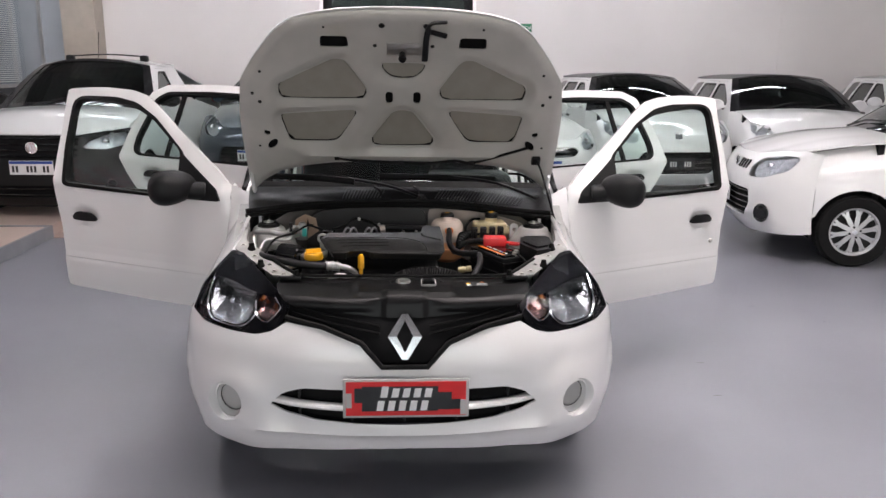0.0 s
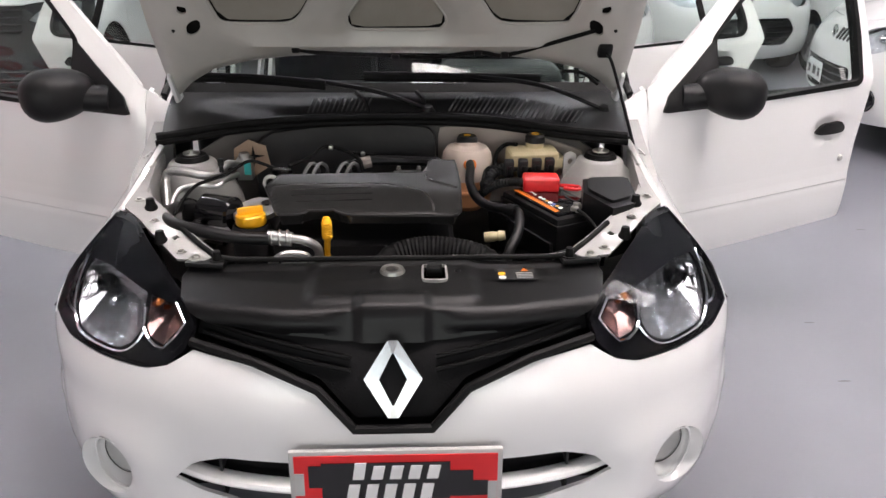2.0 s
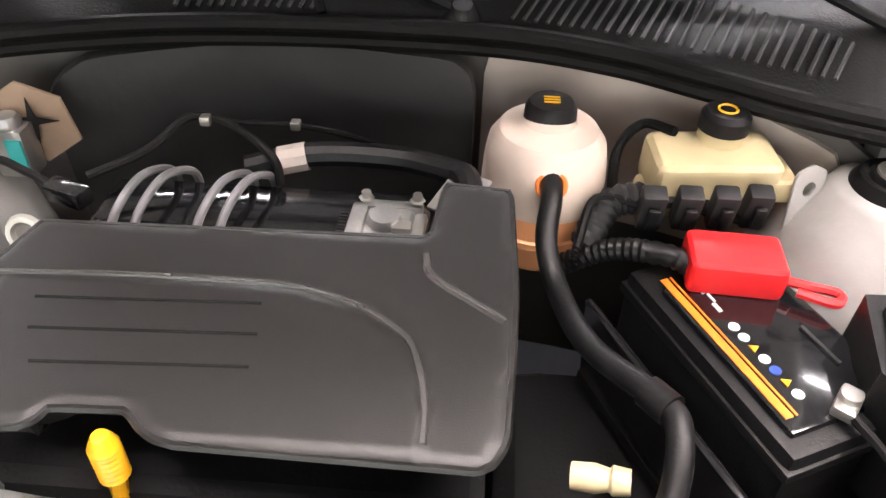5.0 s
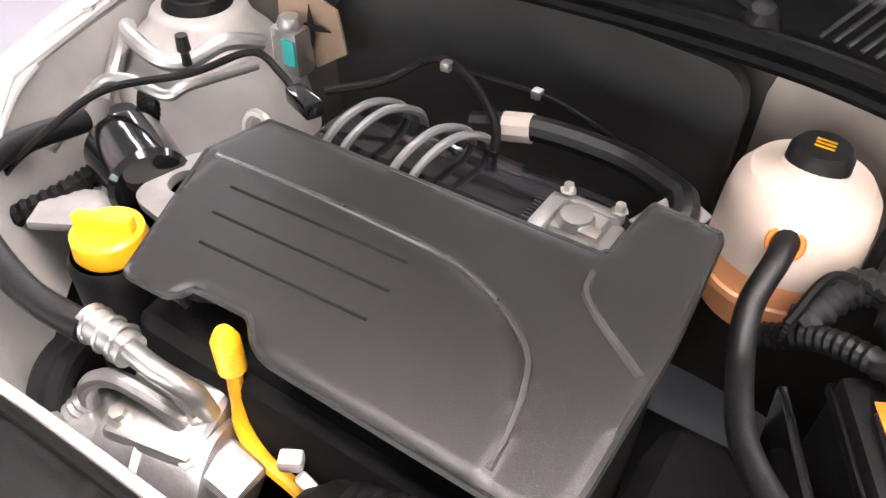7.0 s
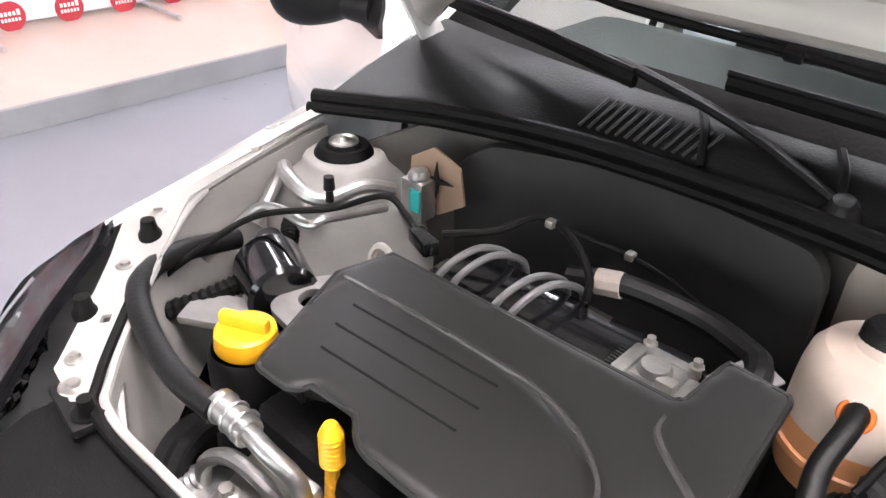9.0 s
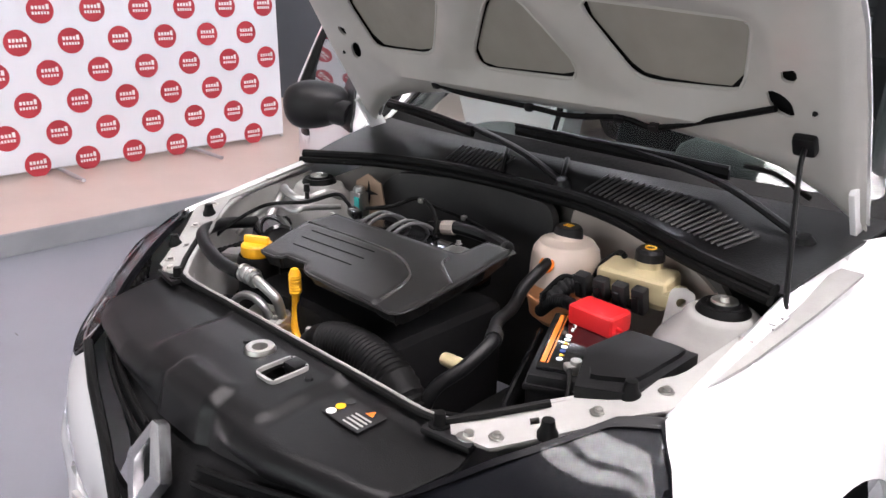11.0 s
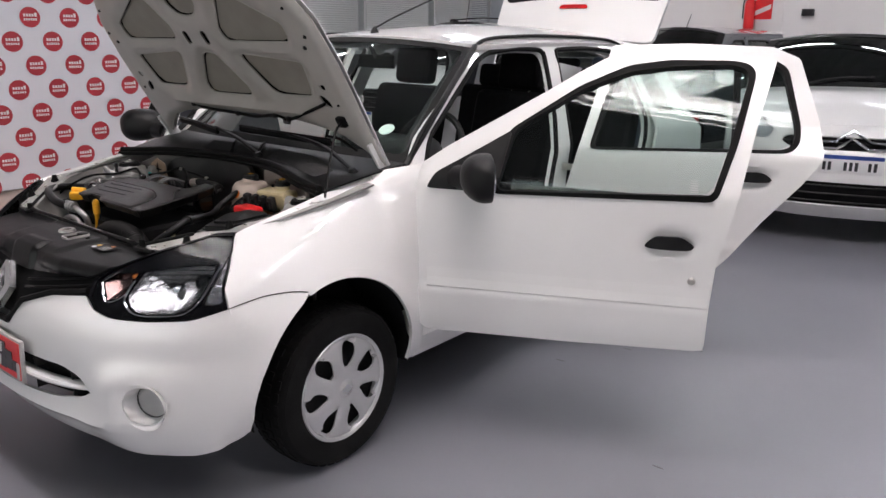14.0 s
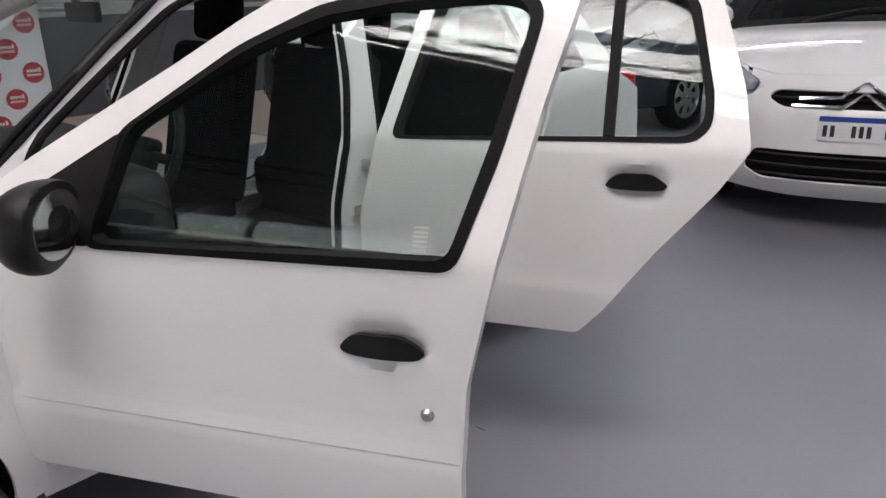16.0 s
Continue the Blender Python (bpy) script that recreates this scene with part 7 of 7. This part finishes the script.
vb = part("expansion_valve", join(moved(rbox(0.042, 0.032, 0.062, 0.005), pose(-0.420, 0.785, 0.850)), moved(lathe([(0, 0.014), (0.012, 0.013), (0.016, 0.006), (0.016, 0)], 16), pose(-0.420, 0.785, 0.881))), ALLOY, CAR, "aluminium expansion valve with a teal tag")
part("teal_tag", moved(rbox(0.018, 0.003, 0.034, 0), pose(-0.410, 0.7675, 0.854)), TEAL, vb, smooth=False)
part("sensor_lead", tube([(-0.56, 0.44, 0.79), (-0.53, 0.47, 0.83), (-0.50, 0.56, 0.872), (-0.44, 0.64, 0.878), (-0.39, 0.69, 0.898), (-0.345, 0.685, 0.89), (-0.315, 0.675, 0.88)], 0.0045, 8), RUBBER, CAR)
part("engine_mount", join(moved(lathe([(0, 0.046), (0.040, 0.046), (0.046, 0.040), (0.047, -0.040), (0.040, -0.046), (0, -0.046)], 30), pose(-0.440, 0.545, 0.808, 0, 90, -22)), moved(rbox(0.075, 0.075, 0.06, 0.012, 3), pose(-0.445, 0.545, 0.765, 0, 0, -22))), GLOSSBLACK, CAR, "black engine mount")
part("mount_arm", panel(rounded([(-0.40, 0.50), (-0.33, 0.49), (-0.295, 0.53), (-0.30, 0.60), (-0.36, 0.615), (-0.40, 0.57)], 0.02), [circle(-0.365, 0.545, 0.018, 14), circle(-0.325, 0.58, 0.018, 14)], lambda x, y: Vector((x, y, 0.815 + 0.1 * (y - 0.5))), 0.008, 0.012, (0, 0, -1)), CAST, CAR, "cast aluminium mount arm")
part("mount_foot", moved(rbox(0.10, 0.06, 0.012, 0.004), pose(-0.455, 0.475, 0.785, 0, 0, 30)), CAST, CAR)
part("lift_eye", join(moved(ring(0.016, 0.005, 20, 6), pose(-0.322, 0.62, 0.862, 70)), moved(rbox(0.022, 0.006, 0.06, 0.003), pose(-0.322, 0.625, 0.825))), STEEL, CAR)
part("washer_neck", moved(lathe([(0, 0.018), (0.016, 0.018), (0.02, 0.010), (0.02, -0.03)], 16), pose(-0.53, 0.60, 0.80)), BLACK, CAR)
part("loom", tube([(-0.53, 0.42, 0.77), (-0.49, 0.50, 0.79), (-0.50, 0.60, 0.80), (-0.56, 0.66, 0.80)], 0.013, 8, ribs=0.1), RUBBER, CAR)
part("dark_pipe", tube([(0.30, 0.33, 0.76), (0.40, 0.335, 0.79), (0.46, 0.35, 0.80)], 0.006, 8), RUBBER, CAR)

# ---- parked cars ----
def round_badge(x, z, r, material):
    def put(car, T):
        m = Matrix.Translation(T.nose_at(T.s_of(x), z, -0.006)) @ pose(0, 0, 0, 90)
        b = part("badge", moved(lathe([(0, 0.01), (r * 0.8, 0.008), (r * 0.85, 0.014), (r, 0.012), (r, 0)], 24), m), material, car)
    return put


def chevron_badge(car, T):
    for dz in (0.0, -0.055):
        pts = [T.nose_at(T.s_of(x), z + dz, -0.014) for x, z in ((-0.30, 0.735), (-0.11, 0.745), (0.0, 0.815), (0.11, 0.745), (0.30, 0.735))] if dz == 0 else [T.nose_at(T.s_of(x), z, -0.014) for x, z in ((-0.33, 0.70), (-0.10, 0.70), (0.0, 0.765), (0.10, 0.70), (0.33, 0.70))]
        part("chevron", tube(pts, 0.012, 6, 1), CHROME, car, "chrome chevron bar")


def slots_badge(car, T):
    """A round badge with four upright slots between it and one headlight."""
    round_badge(0.125, 0.765, 0.045, CHROME)(car, T)
    for k in range(4):
        x = 0.205 + 0.052 * k
        part("nose_slot", moved(rbox(0.026, 0.014, 0.085, 0.012), Matrix.Translation(T.nose_at(T.s_of(x), 0.760, -0.002)) @ pose(0, 0, 0, -25, 12)), GREYP, car, "dark upright nose slot")


def lion_badge(car, T):
    part("badge", moved(rbox(0.085, 0.014, 0.075, 0.02), Matrix.Translation(T.nose_at(0, 0.77, -0.012)) @ pose(0, 0, 0, -30)), CHROME, car, "chrome badge as a plain shape")


HATCH = dict(height=1.47, wheelbase=2.44, roof_edge=1.41, screen_top=1.80, roof_end=3.30, doors=(1.18, 2.18, 2.95), axle=0.78)
white_saloon = Shape(hw=0.86, nose=0.55, zs=((0.42, 0.88), (0.85, 0.94), (1.25, 1.02)), belt=1.0, tumble=0.42, base=1.22, length=4.4, y0=0.0, rake=0.04)
parked_car("saloon_car", "white saloon with two chrome chevron bars across its grille", pose(1.30, 4.90, 0, 0, 0, 17), WHITE, white_saloon, dict(
    height=1.47, wheelbase=2.65, roof_edge=1.41, screen_top=1.98, roof_end=3.55, doors=(1.30, 2.38, 3.25), axle=0.85, wheel_r=0.31,
    lamp=[(0.50, 0.80), (0.66, 0.875), (0.79, 0.90), (0.80, 0.79), (0.66, 0.74), (0.54, 0.735)], hood=[(0.0, 0.85), (0.45, 0.84), (0.66, 0.88), (0.80, 0.91)],
    grilles=[[(-0.42, 0.775), (0.42, 0.775), (0.46, 0.735), (0.38, 0.69), (-0.38, 0.69), (-0.46, 0.735)], [(-0.50, 0.47), (0.50, 0.47), (0.56, 0.36), (0.46, 0.30), (-0.46, 0.30), (-0.56, 0.36)]],
    bar_mat=BLACK, plate=(0.0, 0.60), badge=chevron_badge, fog=(0.68, 0.42, 0.045), handle=WHITE))
pg = Shape(hw=0.83, nose=0.6, zs=((0.42, 0.85), (0.8, 0.93), (1.2, 1.02)), belt=1.0, tumble=0.45, base=1.15, length=3.87, y0=0.0, rake=0.05)
parked_car("hatchback_car", "white hatchback with a wide dark mouth and black plate", pose(3.14, 6.32, 0, 0, 0, 3), WHITE, pg, dict(HATCH,
    lamp=[(0.44, 0.76), (0.58, 0.86), (0.74, 0.92), (0.77, 0.80), (0.64, 0.70), (0.50, 0.69)], hood=[(0.0, 0.79), (0.42, 0.78), (0.56, 0.86), (0.74, 0.925)],
    grilles=[[(-0.42, 0.60), (0.42, 0.60), (0.50, 0.48), (0.40, 0.34), (-0.40, 0.34), (-0.50, 0.48)]], plate=(0.0, 0.47), plate_w=0.34, new_plate=False, dark_plate=True, chars=((0.25, 3), (0.75, 3)), badge=lion_badge, roof=SATIN))
city = Shape(hw=0.83, nose=0.55, zs=((0.42, 0.87), (0.8, 0.95), (1.15, 1.03)), belt=1.0, tumble=0.42, base=1.12, length=3.9, y0=0.0, rake=0.045)
parked_car("hatchback_car", "white hatchback with a gloss black roof near the back wall", pose(4.78, 6.05, 0, 0, 0, -4), WHITE, city, dict(HATCH,
    lamp=[(0.46, 0.76), (0.60, 0.86), (0.74, 0.92), (0.77, 0.82), (0.66, 0.72), (0.52, 0.70)], hood=[(0.0, 0.82), (0.44, 0.80), (0.58, 0.88), (0.74, 0.925)],
    grilles=[[(-0.40, 0.55), (0.40, 0.55), (0.46, 0.45), (0.38, 0.36), (-0.38, 0.36), (-0.46, 0.45)]], plate=(0.0, 0.60), badge=round_badge(0, 0.74, 0.04, CHROME), roof=SATIN))
small = Shape(hw=0.82, nose=0.45, zs=((0.42, 0.885), (0.75, 0.94), (1.22, 1.01)), belt=1.01, tumble=0.38, base=1.20, length=3.77, y0=0.0, rake=0.025)
parked_car("hatchback_car", "small white hatchback with slotted nose and silver alloy wheels", pose(2.89, 4.36, 0, 0, 0, -101), WHITE, small, dict(HATCH,
    height=1.49, wheelbase=2.376, screen_top=1.85, roof_end=3.5, doors=(1.24, 2.20, 2.96), axle=0.83, bulge=0.03, wheel_r=0.29, spokes=10, rim="alloy",
    lamp=[(0.42, 0.75), (0.49, 0.832), (0.68, 0.872), (0.775, 0.862), (0.76, 0.75), (0.62, 0.680), (0.45, 0.668)], hood=[(0.0, 0.855), (0.38, 0.86), (0.52, 0.885), (0.74, 0.915)],
    grilles=[[(-0.50, 0.57), (0.50, 0.57), (0.52, 0.44), (0.44, 0.33), (-0.44, 0.33), (-0.52, 0.44)]], plate=(0.0, 0.48), plate_w=0.34, new_plate=False, badge=slots_badge, fog=(0.66, 0.395, 0.07)))
pick = Shape(hw=0.83, nose=0.45, zs=((0.42, 0.94), (0.8, 1.0), (1.12, 1.07)), belt=1.06, tumble=0.34, base=1.10, length=4.4, y0=0.0, rake=0.02)
pk = parked_car("pickup_truck", "white pickup with a dark grille band and roof bars", pose(-3.48, 4.85, 0.006, 0, 0, 0), WHITE, pick, dict(HATCH,
    height=1.59, wheelbase=2.7, roof_edge=1.52, screen_top=1.72, roof_end=2.55, doors=(1.12, 2.10, 0), wheel_r=0.32,
    lamp=[(0.43, 0.76), (0.50, 0.835), (0.62, 0.885), (0.77, 0.905), (0.775, 0.78), (0.62, 0.745)], hood=[(0.0, 0.885), (0.42, 0.885), (0.60, 0.91), (0.77, 0.93)],
    grilles=[[(-0.41, 0.870), (0.41, 0.870), (0.40, 0.67), (-0.40, 0.67)], [(-0.60, 0.42), (0.60, 0.42), (0.56, 0.30), (-0.56, 0.30)]], plate=(0.0, 0.59), badge=round_badge(0, 0.77, 0.055, CHROME), fog=(0.66, 0.42, 0.05), bumper=BLACK, mirror=BLACK))
for sg in (1, -1):
    part("roof_foot", moved(rbox(0.085, 0.10, 0.080, 0.032, 4), pose(sg * 0.42, 2.08, 1.588)), BLACK, pk)
part("roof_bar", tube([(-0.42, 2.08, 1.615), (0.0, 2.08, 1.635), (0.42, 2.08, 1.615)], 0.008, 8), BLACK, pk)
part("aerial", tube([(0, 1.80, 1.58), (0.01, 1.86, 1.88)], 0.004, 6), BLACK, pk)
suv = Shape(hw=0.84, nose=0.55, zs=((0.42, 0.88), (0.8, 0.95), (1.15, 1.03)), belt=1.02, tumble=0.40, base=1.15, length=3.95, y0=0.0)
dk = parked_car("hatchback_car", "dark slate hatchback parked near the back wall", pose(-1.80, 6.70, 0, 0, 0, -7), SLATE, suv, dict(HATCH, height=1.55, roof_edge=1.47,
    lamp=[(0.46, 0.76), (0.60, 0.86), (0.74, 0.92), (0.77, 0.82), (0.66, 0.72), (0.52, 0.70)], hood=[(0.0, 0.82), (0.44, 0.80), (0.58, 0.88), (0.74, 0.925)],
    grilles=[[(-0.40, 0.60), (0.40, 0.60), (0.46, 0.45), (0.38, 0.36), (-0.38, 0.36), (-0.46, 0.45)]], plate=(0.0, 0.50), badge=round_badge(0, 0.74, 0.04, CHROME)))
part("aerial", tube([(0, 1.92, 1.53), (0.0, 2.02, 1.70)], 0.005, 6), BLACK, dk)
parked_car("hatchback_car", "white hatchback standing close to the back wall", pose(7.3, 7.0, 0, 0, 0, -12), WHITE, city, dict(HATCH,
    lamp=[(0.46, 0.76), (0.60, 0.86), (0.74, 0.92), (0.77, 0.82), (0.66, 0.72), (0.52, 0.70)], hood=[(0.0, 0.82), (0.44, 0.80), (0.58, 0.88), (0.74, 0.925)],
    grilles=[[(-0.40, 0.55), (0.40, 0.55), (0.46, 0.45), (0.38, 0.36), (-0.38, 0.36), (-0.46, 0.45)]], plate=(0.0, 0.60), badge=round_badge(0, 0.74, 0.04, CHROME)))

# ---- banner with red discs ----
BX = -4.42
bn = thing("display_banner", "white vinyl backdrop printed with rows of red discs", "banner")
part("sheet", box(BX - 0.01, BX, -0.9, 3.10, PH + 0.03, 2.45), VINYL, bn, smooth=False)
part("banner_frame", join(tube([(BX - 0.03, -0.9, PH + 0.03), (BX - 0.03, 3.1, PH + 0.03)], 0.014, 8), tube([(BX - 0.03, -0.9, 2.45), (BX - 0.03, 3.1, 2.45)], 0.014, 8), tube([(BX - 0.03, -0.9, PH), (BX - 0.03, -0.9, 2.45)], 0.014, 8), tube([(BX - 0.03, 3.1, PH), (BX - 0.03, 3.1, 2.45)], 0.014, 8)), ALUFRAME, bn)
for y in (-0.6, 1.32, 2.30):
    part("banner_foot", tube([(BX - 0.45, y, PH + 0.015), (BX + 0.42, y, PH + 0.015)], 0.014, 8), ALUFRAME, bn, "thin steel foot")
disc = mesh_of(flat_shape(circle(0, 0, 0.083, 26), 0.002, pose(0, 0, 0, 0, 90, 0)), "disc", DOTRED, False)
bars_ = join(*[moved(rbox(0.0015, w, h, 0), pose(0.0035, y, z)) for y, w, h, z in [(0.046, 0.018, 0.032, 0.020)] + [(0.022 - 0.022 * k, 0.015, 0.022, 0.016) for k in range(4)] + [(0.046 - 0.0185 * k, 0.012, 0.018, -0.018) for k in range(6)]])
bars_me = mesh_of(bars_, "lettering", PLATEWHITE, False)
for r_ in range(12):
    z = 0.185 + 0.197 * r_
    for c_ in range(13):
        y = 2.985 - 0.327 * c_ - (0.165 if r_ % 2 == 0 else 0.0)
        if z > 2.40 or y < -0.8:
            continue
        d = new("disc", disc)
        d.parent, d.matrix_basis = bn, pose(BX + 0.001, y, z)
        b = new("lettering", bars_me)
        b.parent = d

# ---- small things on the back wall ----
sign = thing("exit_sign", "green exit sign with white letters on the wall", "sign")
part("board", moved(rbox(0.42, 0.012, 0.14, 0.003), pose(1.95, 11.493, 2.20)), GREEN, sign)
cu = bpy.data.curves.new("letters", "FONT")
cu.body, cu.size, cu.extrude, cu.align_x = "SALIDA", 0.085, 0.001, "CENTER"
txt = new("letters", cu)
txt.data.materials.append(PLATEWHITE)
txt.parent, txt.matrix_basis = sign, pose(2.02, 11.485, 2.17, 90)
part("arrow", join(moved(rbox(0.07, 0.003, 0.02, 0), pose(1.81, 11.485, 2.20)), flat_shape([(0, 0.03), (0, -0.03), (-0.035, 0)], 0.003, pose(1.785, 11.4865, 2.20, 90))), PLATEWHITE, sign, smooth=False)
ex = thing("extinguisher_board", "red and white striped extinguisher board on the wall", "sign")
exm = pose(-1.65, 11.49, 2.0)
part("board", moved(rbox(0.30, 0.012, 0.62, 0.004), exm), RED, ex)
part("stripes", join(*[moved(flat_shape([(-0.13, -0.05), (0.13, 0.06), (0.13, 0.13), (-0.13, 0.02)], 0.002, pose(0, 0, 0, 90)), exm @ pose(0, -0.0065, z)) for z in (-0.22, 0.0, 0.2)]), PLATEWHITE, ex, smooth=False)
fx = thing("fire_extinguisher", "red fire extinguisher hanging on its board", "extinguisher")
part("cylinder", moved(lathe([(0, 0), (0.07, 0.0), (0.075, 0.02), (0.075, 0.36), (0.06, 0.41), (0.025, 0.44), (0.025, 0.47), (0, 0.47)], 24), pose(-1.80, 11.40, 1.55)), RED, fx)
part("valve", join(moved(rbox(0.03, 0.10, 0.03, 0.006), pose(-1.80, 11.40, 2.04)), tube([(-1.80, 11.35, 2.03), (-1.88, 11.36, 1.95), (-1.89, 11.38, 1.70)], 0.01, 8)), BLACK, fx)
ob_ = thing("wall_socket", "small black wall box at the end of a conduit", "socket")
part("socket_box", moved(rbox(0.16, 0.08, 0.10, 0.012), pose(-0.98, 11.46, 1.78)), BLACK, ob_)
part("conduit", tube([(-1.0, 11.475, 1.83), (-1.0, 11.475, HC)], 0.012, 8), WALL, ob_)
